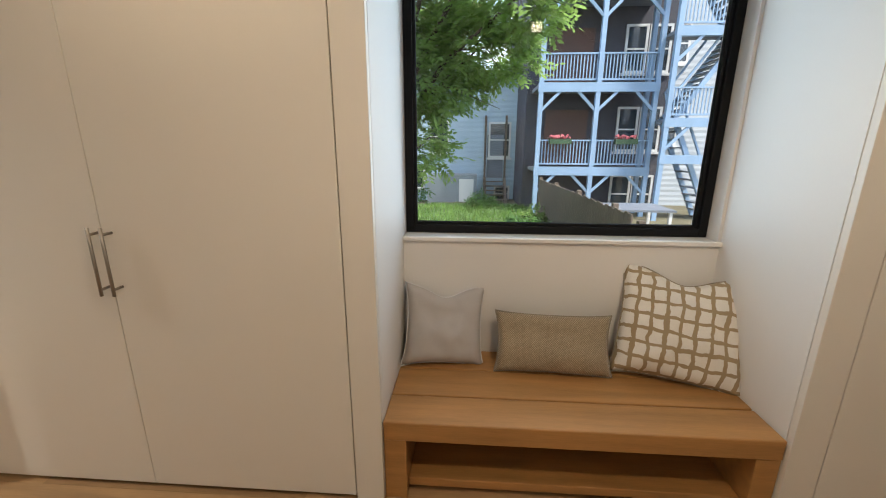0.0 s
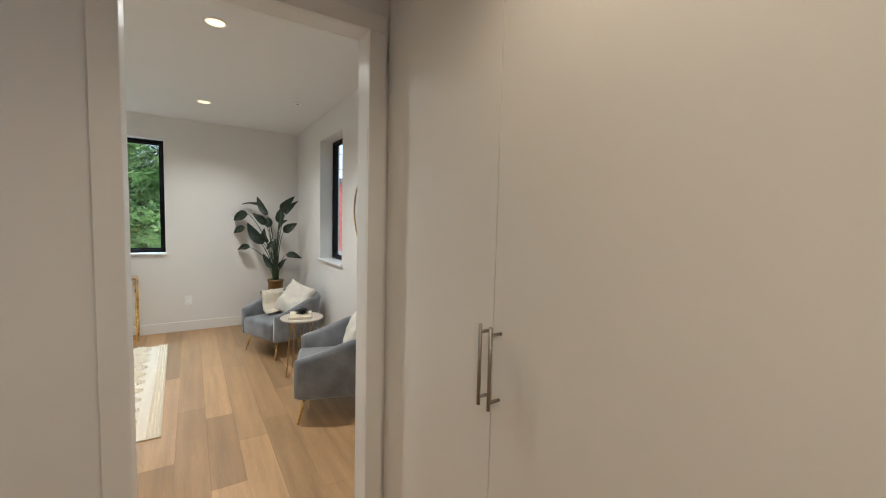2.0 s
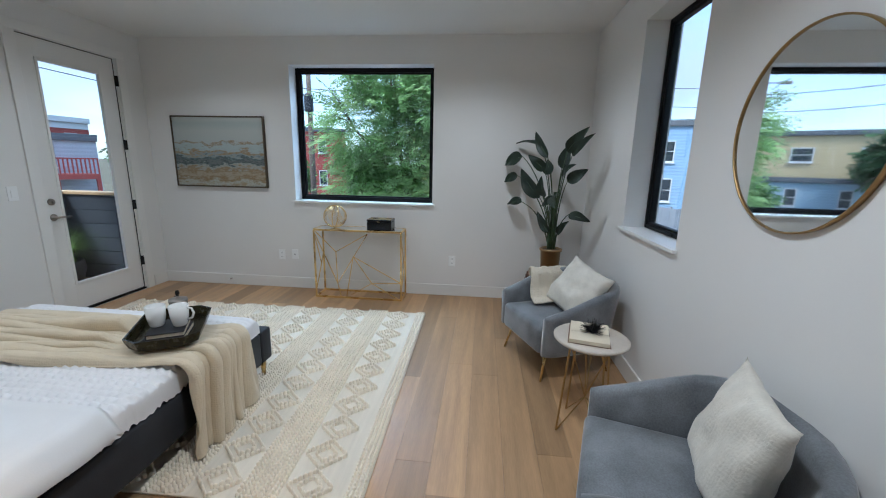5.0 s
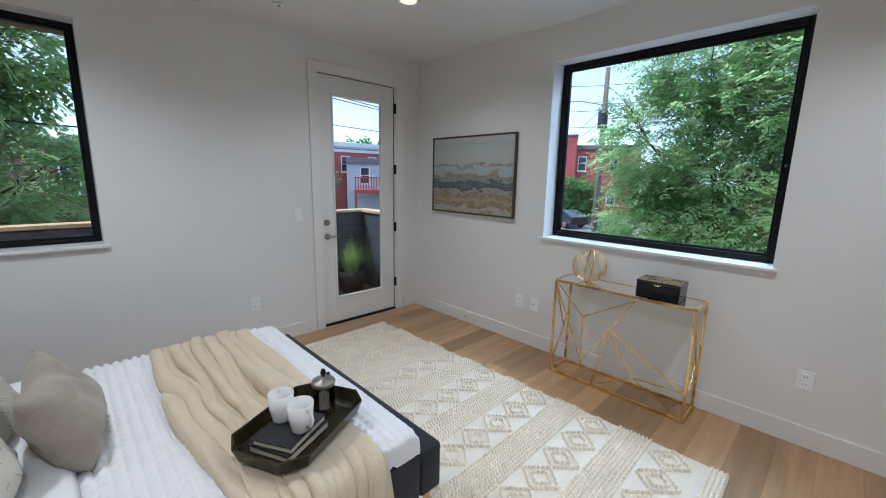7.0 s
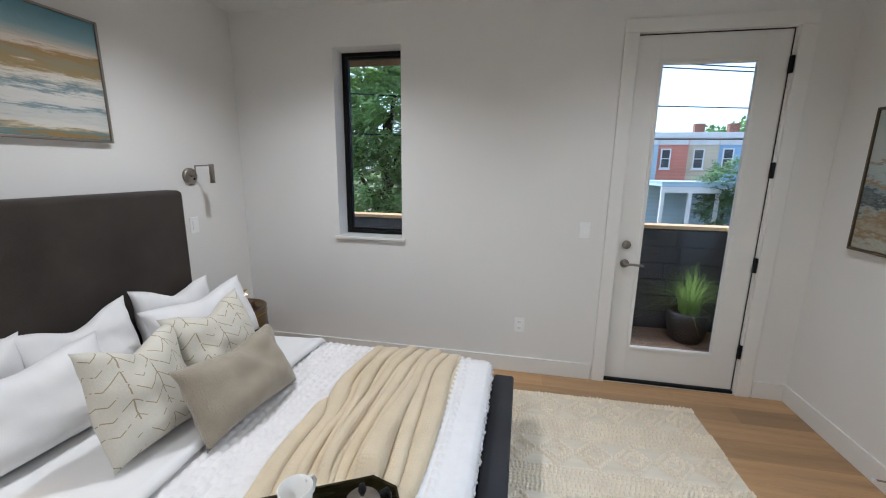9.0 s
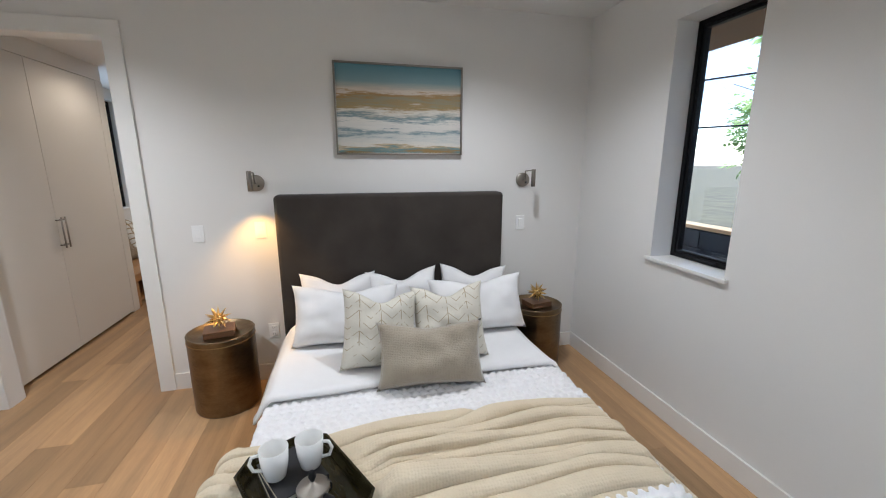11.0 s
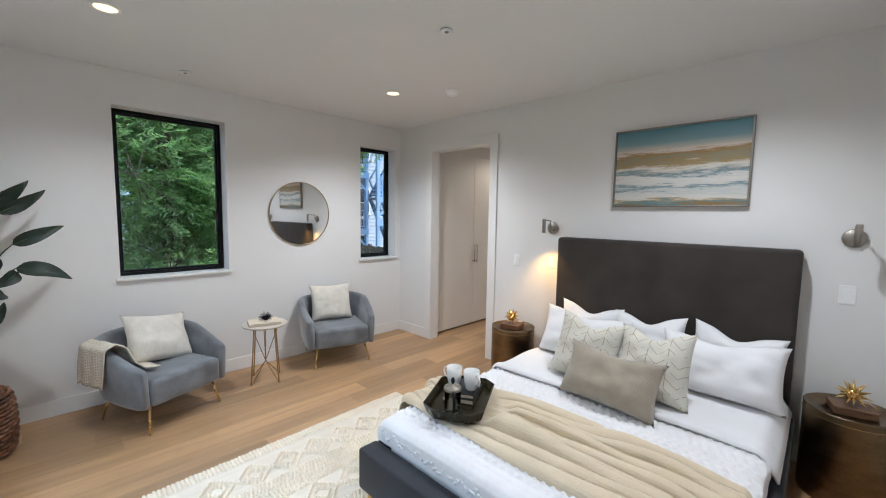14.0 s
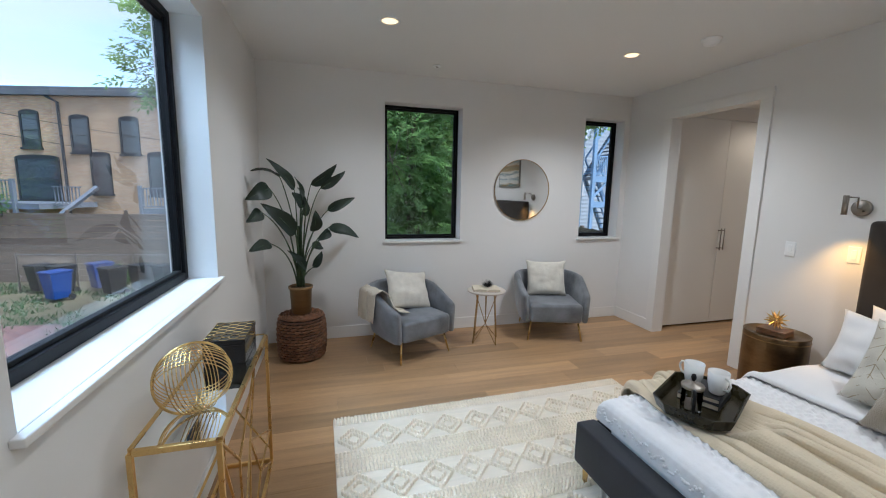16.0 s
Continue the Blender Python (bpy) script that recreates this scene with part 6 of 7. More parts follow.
tree(-14.4, -22, -2.45, 4.8, [(0, 0, 3.4, 1.7, 1.5, 1.3), (0.4, 0.3, 2.2, 1.3, 1.2, 0.9)], 900, 56, LEAF_C, "small rounded grey-green street tree", (7, 0.20, 0.04, 0.36), 0.10)
for k, (x, y2, w, h) in enumerate(((-20, -47, 4.0, 8.5), (-9, -46, 4.5, 8.0), (-31, -42, 4.5, 9.5), (-40, -33, 4.0, 9.0), (-2, -44, 4, 7.5), (-27, 33, 4.5, 9.0), (-24, -45, 3.6, 10.0), (-34, -27, 3.0, 8.5), (-16, -44.5, 3.4, 9.0))):
    tree(x, y2, -2.45, h, [(0, 0, h * 0.62, w * 0.8, w * 0.7, h * 0.27), (w * 0.5, 0.5, h * 0.5, w * 0.5, w * 0.5, h * 0.22), (-w * 0.5, 0, h * 0.55, w * 0.5, w * 0.5, h * 0.22)], 900, 60 + k, LEAF_C if k % 2 else LEAF_B, "distant broadleaf tree behind the row houses", (7, 0.55, 0.13, 0.8), 0.25)
tree(-37.6, -17.2, -2.45, 4.6, [(0, 0, 2.6, 2.1, 2.1, 1.7), (0.6, -1.8, 1.7, 1.4, 1.4, 1.3), (0.6, 1.6, 2.2, 1.6, 1.5, 1.5), (0.8, 0.2, 1.0, 2.4, 2.4, 1.0)], 1300, 57, LEAF_B, "overgrown bushy tree beside the parked car", (7, 0.42, 0.10, 0.6), 0.12)
for k, (x, y2, s) in enumerate(((2.0, 11.5, 0.8), (2.5, 13.0, 0.7), (0.9, 17.8, 0.7), (-18.4, 15.8, 0.8), (-14.0, 17.5, 0.9), (-33.5, -11.6, 1.6), (-31.5, -11.0, 1.4), (-9.2, -19.5, 1.1), (-11.0, 13.8, 0.6))):
    g = ground_z(x, y2)
    tree(x, y2, g, 1.0, [(0, 0, 0.45 * s, 0.8 * s, 0.7 * s, 0.5 * s), (0.5 * s, 0.2, 0.4 * s, 0.5 * s, 0.5 * s, 0.4 * s)], 200, 70 + k, LEAF_A if k % 2 else LEAF_B, "low leafy green shrub in the yard", (7, 0.15, 0.035, 0.26), 0.03, "shrub", (0, 0, 0.3))
for x, y2 in ((-18.9, 17.9), (-18.2, 17.75), (-17.6, 17.6)):
    tree(x, y2, 0.5, 1.3, [(0, 0, 0.35, 0.3, 0.3, 0.4), (0, 0, 0.85, 0.2, 0.2, 0.4), (0, 0, 1.25, 0.1, 0.1, 0.3)], 260, 90 + int(x), LEAF_B, "small pointed evergreen shrub on the deck", (5, 0.07, 0.015, 0.14), 0.02, "shrub", (0, 0, 1.0))


# ---- houses ----
def house(m, width, deep, z0, z1, material, windows, label, trim=WHITEF, cornice=ROOF, arched=False, extra=None):
    """A flat-roofed row house: its front runs along its own x at y = 0 and faces -y. windows: (middle, sill, width, height)."""
    t = thing("row_house", label, "house", m)
    bm = box(0, 0, z0, width, deep, z1)
    part("wall", bm, material, t)
    part("roof", box(-0.08, -0.18, z1, width + 0.08, deep + 0.1, z1 + 0.16, 0.02), cornice, t)
    part("cornice", box(-0.05, -0.22, z1 - 0.28, width + 0.05, -0.002, z1 - 0.002, 0.03), cornice, t)
    for cx, s, w, h in windows:
        fr = bmesh.new()
        f = 0.09
        for a, b, c, d in ((cx - w / 2, cx - w / 2 + f, s, s + h), (cx + w / 2 - f, cx + w / 2, s, s + h), (cx - w / 2 + f, cx + w / 2 - f, s, s + f), (cx - w / 2 + f, cx + w / 2 - f, s + h - f, s + h), (cx - w / 2 + f, cx + w / 2 - f, s + h * 0.5 - 0.03, s + h * 0.5 + 0.03)):
            box(a, -0.06, c, b, -0.003, d, bm=fr)
        if arched:
            loop = [(cx + (w / 2) * math.cos(math.pi * k / 10), s + h - 0.01 + 0.16 * math.sin(math.pi * k / 10)) for k in range(11)]
            arch = [fr.verts.new((x, -0.06, z)) for x, z in loop] + [fr.verts.new((x, -0.003, z)) for x, z in loop]
            fr.faces.new(arch[:11])
            for k in range(10):
                fr.faces.new((arch[k], arch[k + 11], arch[k + 12], arch[k + 1]))
        win = part("window", fr, trim, t)
        part("pane", box(cx - w / 2 + f, -0.03, s + f, cx + w / 2 - f, -0.002, s + h - f), DARKPANE, win)
        part("sill", box(cx - w / 2 - 0.06, -0.12, s - 0.1, cx + w / 2 + 0.06, -0.003, s - 0.002), trim, win)
    return t


def facing(x0, y0, x1, y1):
    """The pose whose x axis runs from the first corner to the second."""
    return pose(x0, y0, 0, 0, 0, math.degrees(math.atan2(y1 - y0, x1 - x0)))


BUFF_ROW = facing(-27.0, 26.2, -10.0, 21.2) @ pose(0.65, 0, 0)
buff = house(BUFF_ROW, 17.0, 8, -2.5, 6.3, BUFF,
             [(4.2, 3.45, 1.0, 1.75), (6.55, 3.45, 1.0, 1.75), (9.1, 3.25, 1.0, 1.75), (11.65, 3.2, 1.0, 1.75), (6.7, 0.75, 2.3, 2.2), (10.0, 1.15, 1.05, 2.0), (13.0, 1.1, 1.05, 2.1), (2.4, 1.0, 1.0, 2.0), (15.0, 1.0, 0.9, 2.2)],
             "two-storey buff brick row house with arched dark windows", DARKF, arched=True)
part("downpipe", rod([(7.6, -0.1, 6.0), (8.2, -0.14, 5.7), (8.25, -0.14, -0.5)], 0.07, 8), DARKF, buff, "dark downpipe")
part("pale_wall", box(0, -0.02, -2.5, 4.9 - 1.9, 0.0, 6.25), PALEBLUE, buff, "pale painted neighbouring wall")
deck = thing("rear_deck", "grey timber deck with railings behind the brick house", "deck", BUFF_ROW)


def railing(parent, x0, x1, y2, z0, h=1.0, step=0.13, material=PORCH, post=0.05):
    """A rail along x with balusters."""
    part("handrail", box(x0, y2 - 0.05, z0 + h - 0.05, x1, y2 + 0.05, z0 + h), material, parent)
    part("bottom_rail", box(x0, y2 - 0.03, z0 + 0.08, x1, y2 + 0.03, z0 + 0.14), material, parent)
    n = max(int((x1 - x0) / step), 1)
    for k in range(n):
        x = x0 + (k + 0.5) * (x1 - x0) / n
        part("baluster", box(x - 0.018, y2 - 0.018, z0 + 0.14, x + 0.018, y2 + 0.018, z0 + h - 0.05), material, parent)


GREYDECK = mat("grey_deck_paint", (0.17, 0.19, 0.22), 0.6, var=0.15, scale=1.5)
part("platform", box(2.6, -3.0, 0.45, 9.6, -0.02, 0.7), GREYDECK, deck)
railing(deck, 2.6, 8.6, -3.0, 0.7, 1.05, 0.16, GREYDECK)
railing(deck, 9.7, 11.0, -2.4, 0.5, 1.0, 0.16, GREYDECK)
part("stair_stringer", rod([(11.9, -2.5, 1.5), (10.9, -3.6, 0.1)], 0.11, 4), GREYDECK, deck)
for x in (2.7, 5.6, 8.5):
    part("post", box(x - 0.07, -3.06, -2.5, x + 0.07, -2.92, 1.8), GREYDECK, deck)
deck2 = thing("rear_deck", "small raised grey deck with railing", "deck", BUFF_ROW)
part("platform", box(13.2, -1.8, 0.25, 16.5, -0.02, 0.5), GREYDECK, deck2)
railing(deck2, 13.2, 16.5, -1.8, 0.5, 1.0, 0.16, GREYDECK)
for x in (13.3, 16.4):
    part("post", box(x - 0.07, -1.86, -2.5, x + 0.07, -1.74, 1.6), GREYDECK, deck2)

house(facing(-37.0, 14.0, -33.0, 26.0) @ pose(0, 0, 0), 12.6, 8, -2.5, 5.1, BLUES, [(2.4, 2.0, 0.9, 1.7), (4.8, 2.0, 0.9, 1.7), (7.4, 2.0, 0.9, 1.7), (2.5, -1.2, 0.9, 1.9), (5.0, -1.2, 1.0, 2.0)], "light blue sided two-storey row house")
house(facing(-38.5, 9.4, -37.0, 14.0), 4.8, 8, -2.5, 5.3, REDB, [(1.4, 2.0, 0.9, 1.7), (3.4, 2.0, 0.9, 1.7), (2.4, -1.2, 0.9, 1.8)], "red brick two-storey row house")
house(facing(-43.5, -21.5, -47.2, -14.6), 7.8, 8, -2.5, 5.0, REDB, [(2.0, 2.4, 0.9, 1.6), (5.2, 2.4, 0.9, 1.6), (2.0, -1.2, 0.9, 1.7), (5.2, -1.2, 0.9, 1.7)], "bright red brick row house across the alley")
red = thing("chimney_wall", "tall red chimney wall between row houses", "chimney", facing(-44.2, -20.0, -43.5, -21.5))
part("stack", box(0.3, -0.5, -2.5, 1.3, 0.6, 6.1), REDB, red)
part("cap", box(0.22, -0.58, 6.1, 1.38, 0.68, 6.24), ROOF, red)
part("downpipe", rod([(0.15, -0.2, -2.4), (0.15, -0.2, 4.2)], 0.09, 6), WHITEF, red, "white downpipe")
house(facing(-38.0, -31.0, -43.0, -22.0), 10.3, 8, -2.5, 4.9, YELLOW, [(2.2, 2.3, 1.6, 1.3), (6.8, 2.3, 1.6, 1.3)], "ochre row house with pale windows across the alley")
house(facing(-37.4, -28.8, -41.6, -21.6), 8.3, 1.0, -2.5, 0.8, PALEBLUE, [(2.0, -1.6, 0.9, 1.6), (5.6, -1.6, 0.9, 1.6)], "low pale blue outbuilding in front of a house")
for x0, x1, top, paint, wins, label in (
        (-21.6, -33.0, 4.4, REDB, [(1.6, 1.8, 0.9, 1.5), (4.4, 1.8, 0.9, 1.5), (7.4, 1.8, 0.9, 1.5), (10.0, 1.8, 0.9, 1.5), (3.0, -1.8, 1.4, 1.9)], "red brick row house with white windows"),
        (-18.4, -21.6, 4.3, BLUES, [(0.7, 1.8, 0.75, 1.5), (2.0, 2.5, 0.8, 0.7), (2.1, -0.9, 0.8, 0.8), (0.9, -0.9, 0.7, 0.8)], "bright blue sided row house with white trim"),
        (-16.3, -18.4, 4.3, CREAMY, [(0.8, 1.75, 0.75, 1.5)], "pale yellow sided row house"),
        (-14.2, -16.3, 4.3, ORANGE, [(0.6, 1.75, 0.7, 1.5)], "salmon-coloured row house with a white window"),
        (-10.6, -14.2, 4.3, PALEBLUE, [(0.8, 1.75, 0.85, 1.5), (2.7, 1.75, 0.85, 1.5)], "pale blue sided row house with white windows")):
    row = house(facing(x0, -33.4, x1, -33.2 if x1 > -30 else -31.8), abs(x1 - x0), 8, -2.5, top, paint, wins, label, cornice=WHITEF)
    part("frieze", box(0.05, -0.05, top - 0.75, abs(x1 - x0) - 0.05, -0.004, top - 0.3), WHITEF, row, "white painted frieze board")
    if paint in (CREAMY, BLUES):
        part("chimney", box(abs(x1 - x0) * 0.4, 2.0, top + 0.16, abs(x1 - x0) * 0.4 + 0.7, 2.6, top + 1.0), BROWNB, row, "brick chimney")
house(facing(-1.0, -29.0, -5.6, -29.5), 4.6, 8, -2.5, 3.0, BROWNB, [(2.6, 0.2, 0.9, 1.9)], "brown brick row house with a downpipe")
house(facing(-5.6, -29.5, -9.5, -29.2), 3.9, 8, -2.5, 2.6, PALEBLUE, [(2.4, -1.6, 1.5, 2.4)], "pale grey-blue sided house")
house(facing(-20.0, -27.5, -26.0, -24.0), 6.9, 6, -2.5, 2.7, WHITES, [(1.4, 0.8, 0.8, 1.4), (4.4, 0.8, 0.8, 1.4), (3.6, -1.8, 1.2, 2.0)], "white sided rear house with a red porch")
rp = thing("red_porch", "weathered red timber porch frame behind the house", "porch", facing(-20.0, -27.5, -26.0, -24.0))
part("beam", box(0.5, -2.0, 0.1, 6.4, -1.8, 0.4), REDB, rp)
part("platform", box(0.5, -1.8, 0.25, 6.4, -0.02, 0.4), REDB, rp)
for x in (0.6, 2.5, 4.4, 6.3):
    part("post", box(x - 0.1, -2.0, -2.5, x + 0.1, -1.8, 0.1), REDB, rp)
for k in range(30):
    part("baluster", box(0.55 + k * 0.2, -1.94, 0.4, 0.62 + k * 0.2, -1.88, 1.3), REDB, rp)
part("handrail", box(0.5, -1.98, 1.3, 6.4, -1.84, 1.38), REDB, rp)
pav = thing("carport", "small white carport with a pale metal roof", "carport", pose(-11.0, -21.2, 0.95, 0, 0, 184))
part("roof", prism([(0, 0), (4.2, 0), (4.2, 3), (0, 3)], -0.15, 0.1), PALEBLUE, pav)
part("beam", box(0, 0, -0.45, 4.2, 0.12, -0.16), WHITEF, pav)
for x in (0.1, 1.4, 2.7, 4.05):
    part("post", box(x - 0.08, 0.0, -3.5, x + 0.08, 0.14, -0.45), WHITEF, pav)
part("panel", box(0.2, 2.6, -3.5, 4.0, 2.7, -0.16), PALEBLUE, pav)

# ---- north: house with rear porches, stair tower, blue cottage ----
PYD = 16.2                                  # front plane of the porches
house(pose(2.7, PYD + 1.6, 0), 5.6, 8, -1.6, 12, CHARS, [(4.1, 1.35, 0.85, 1.75), (5.0, 1.35, 0.85, 1.75), (4.1, 4.35, 0.85, 1.75), (5.0, 4.35, 0.85, 1.75), (4.1, 7.4, 0.85, 1.75), (5.0, 7.4, 0.85, 1.75), (4.1, -1.2, 0.85, 1.6), (5.0, -1.2, 0.85, 1.6)], "charcoal apartment house with white windows behind porches")
porch = thing("porch_stack", "four-storey blue-grey timber porches with railings", "porch")
DOORB = mat("brown_door", (0.10, 0.045, 0.03), 0.5, var=0.2)
for lv, z in enumerate((0.78, 3.78, 6.9)):
    part("floor_beam", box(2.9, PYD - 0.1, z - 0.32, 7.2, PYD + 0.06, z), PORCH, porch)
    part("platform", box(2.9, PYD + 0.06, z - 0.18, 7.2, PYD + 1.58, z - 0.04), GREYDECK, porch)
    railing(porch, 3.0, 5.0, PYD, z, 1.0, 0.115)
    railing(porch, 5.1, 7.1, PYD, z, 1.0, 0.115)
    part("door_panel", box(3.5, PYD + 1.54, z, 5.2, PYD + 1.59, z + 2.2), DOORB, porch, "brown porch door")
    for xp in (3.0, 5.05, 7.1):
        for sg in (-1, 1):
            if (xp == 3.0 and sg < 0) or (xp == 7.1 and sg > 0):
                continue
            part("brace", rod([(xp, PYD - 0.02, z - 1.0), (xp + sg * 0.75, PYD - 0.02, z - 0.25)], 0.07, 4), PORCH, porch)
for xp in (3.0, 5.05, 7.1):
    part("post", box(xp - 0.08, PYD - 0.09, -1.6, xp + 0.08, PYD + 0.07, 9.6), PORCH, porch)
for x in (3.8, 6.2):
    fb = thing("flower_box", "green planter box with pink flowers on the railing", "planter", pose(x, PYD - 0.14, 1.62))
    part("box", box(-0.4, -0.1, 0, 0.4, 0.1, 0.18), mat("planter_green", (0.05, 0.10, 0.05), 0.6), fb)
    fl = bmesh.new()
    rr = random.Random(int(x * 10))
    for k in range(40):
        bmesh.ops.create_icosphere(fl, subdivisions=1, radius=rr.uniform(0.03, 0.055), matrix=Matrix.Translation((rr.uniform(-.38, .38), rr.uniform(-.1, .1), rr.uniform(.2, .32))))
    part("flowers", fl, FLOWER, fb, "pink and red flowers")
tower = thing("stair_tower", "blue-grey timber outdoor stair tower with landings", "stairs", pose(-0.7, 0, 0))
for xp, yp in ((7.9, 15.3), (10.6, 15.3), (7.9, 17.2), (10.6, 17.2)):
    part("post", box(xp - 0.08, yp - 0.08, -1.6, xp + 0.08, yp + 0.08, 9.2), PORCH, tower)
for lv, z in enumerate((1.25, 2.5, 5.35, 8.2)):
    part("beam", box(7.8, 15.2, z - 0.3, 10.7, 15.36, z), PORCH, tower)
    if lv == 0:
        continue
    part("landing", box(7.9, 15.36, z - 0.16, 10.6, 16.4, z - 0.04), GREYDECK, tower)
    railing(tower, 8.0, 10.55, 15.28, z, 1.0, 0.115)
    for xp, sg in ((7.9, 1), (10.6, -1)):
        part("brace", rod([(xp, 15.27, z - 1.1), (xp + sg * 0.8, 15.27, z - 0.25)], 0.07, 4), PORCH, tower)
for z0, z1, xa, xb in ((-1.5, 2.5, 10.2, 8.3), (2.5, 5.35, 8.3, 10.2), (5.35, 8.2, 10.2, 8.3)):
    for yy in (15.6, 16.6):
        part("stringer", rod([(xa, yy, z0), (xb, yy, z1)], 0.11, 4), PORCH, tower)
        part("handrail", rod([(xa, yy, z0 + 0.95), (xb, yy, z1 + 0.95)], 0.05, 4), PORCH, tower)
    for k in range(14):
        f = (k + 0.5) / 14
        x, z = xa + (xb - xa) * f, z0 + (z1 - z0) * f
        part("tread", box(x - 0.14, 15.6, z - 0.02, x + 0.14, 16.6, z + 0.02), GREYDECK, tower)
house(pose(7.6, 19.5, 0), 9, 8, -1.6, 9.5, WHITES, [(1.6, 1.6, 0.9, 1.6), (4.2, 1.6, 0.9, 1.6), (1.6, 5.0, 0.9, 1.6), (4.2, 5.0, 0.9, 1.6)], "white sided house behind the stair tower")
house(pose(-5.5, 21.0, 0), 8.2, 7, -1.5, 4.9, PALEBLUE, [(1.6, 0.6, 1.0, 1.6), (4.4, 1.2, 1.0, 1.6), (7.4, 1.0, 1.1, 1.7), (7.6, -1.2, 0.8, 0.8), (3.2, -0.6, 0.9, 1.2)], "pale blue sided cottage with white windows")
shed = thing("shed", "small grey lean-to shed with a white door", "shed", pose(-1.6, 19.8, 0))
part("wall", box(0, 0, -1.5, 2.4, 1.1, 0.2), FENCEG, shed)
part("door", box(1.55, -0.03, -1.45, 2.25, -0.002, 0.0), WHITEF, shed, "white shed door")
stp = thing("garden_stairs", "dark timber steps up to the cottage door", "stairs", pose(1.2, 19.5, 0))
for k in range(6):
    part("tread", box(0, 0.22 * k, -1.2 + 0.2 * k, 1.0, 0.22 * k + 0.26, -1.16 + 0.2 * k), FENCEW, stp)
for x in (0, 1.0):
    part("stringer", rod([(x, 0, -1.4), (x, 1.4, 0.0)], 0.09, 4), FENCEW, stp)
    part("post", box(x - 0.05, 1.3, -1.5, x + 0.05, 1.4, 3.0), FENCEW, stp)
part("door", box(0.1, 1.45, 0.0, 0.9, 1.5, 2.1), GREYDECK, stp)


def fence(x0, y0, x1, y1, height, base, label, material, board=0.15, vertical=True, posts=2.2):
    """A board fence from one end to the other, each board its own piece."""
    ln = math.hypot(x1 - x0, y1 - y0)
    t = thing("fence", label, "fence", facing(x0, y0, x1, y1) @ pose(0, 0, base))
    if vertical:
        n = int(ln / board)
        for k in range(n):
            h = height - 0.03 * ((k * 7) % 3) * 0.5
            part("board", box(k * board + 0.004, -0.012, 0, (k + 1) * board - 0.004, 0.012, h), material, t)
    else:
        n = int(height / board)
        for k in range(n):
            part("board", box(0, -0.015, k * board + 0.006, ln, 0.015, (k + 1) * board - 0.006), material, t)
    for k in range(int(ln / posts) + 1):
        part("post", box(k * posts - 0.05, 0.014, 0, k * posts + 0.05, 0.11, height + 0.05), material, t)
    part("rail", box(0, 0.014, height * 0.8, ln, 0.05, height * 0.8 + 0.09), material, t)
    return t


fence(2.85, 14.5, 3.05, 7.0, 1.55, -1.1, "weathered board fence along the lawn", FENCEW)
fence(3.05, 6.6, 7.5, 6.6, 1.45, -1.1, "weathered board fence across the yard", FENCEW)
awn = thing("awning", "striped pale blue metal canopy over the fence", "awning", pose(4.3, 11.6, -0.25))
part("canopy", prism([(0, 0), (1.8, 0), (1.8, 1.5), (0, 1.5)], 0.02, 0.08), GREYDECK, awn)
for x, y2 in ((0.1, 0.1), (1.7, 0.1), (0.1, 1.4), (1.7, 1.4)):
    part("post", box(x - 0.04, y2 - 0.04, -1.2, x + 0.04, y2 + 0.04, 0.03), WHITEF, awn)
fence(-24.5, 19.4, -10.2, 17.2, 2.95, -2.45, "tall weathered board fence round the yard", FENCEW, 0.26, False)
fence(-26.0, 8.2, -19.0, 13.2, 2.0, -2.45, "grey solid board fence by the street", FENCEG, 0.4)

mesh = thing("chain_link_fence", "rusty chain-link fence with steel posts", "fence", facing(-16.6, 16.4, -10.5, 15.4) @ pose(0, 0, -2.45))
link_bm = bmesh.new()
for k in range(-14, 62):
    for sg in (1, -1):
        a, b = Vector((k * 0.1, 0, 0)), Vector((k * 0.1 + sg * 1.4, 0, 1.4))
        if sg < 0:
            a, b = a + Vector((1.4, 0, 0)), b + Vector((1.4, 0, 0))
        pts = [q for q in (a.lerp(b, f / 8) for f in range(9)) if 0 <= q.x <= 6.1]
        if len(pts) > 1:
            rod(pts, 0.004, 3, link_bm)
tagged(part("wire_mesh", link_bm, STEEL, mesh), kind="stuff")
for k in range(4):
    part("post", rod([(k * 2.0, 0, 0), (k * 2.0, 0, 1.5)], 0.03, 8), STEEL, mesh)
part("top_rail", rod([(0, 0, 1.42), (6.0, 0, 1.42)], 0.022, 6), STEEL, mesh)


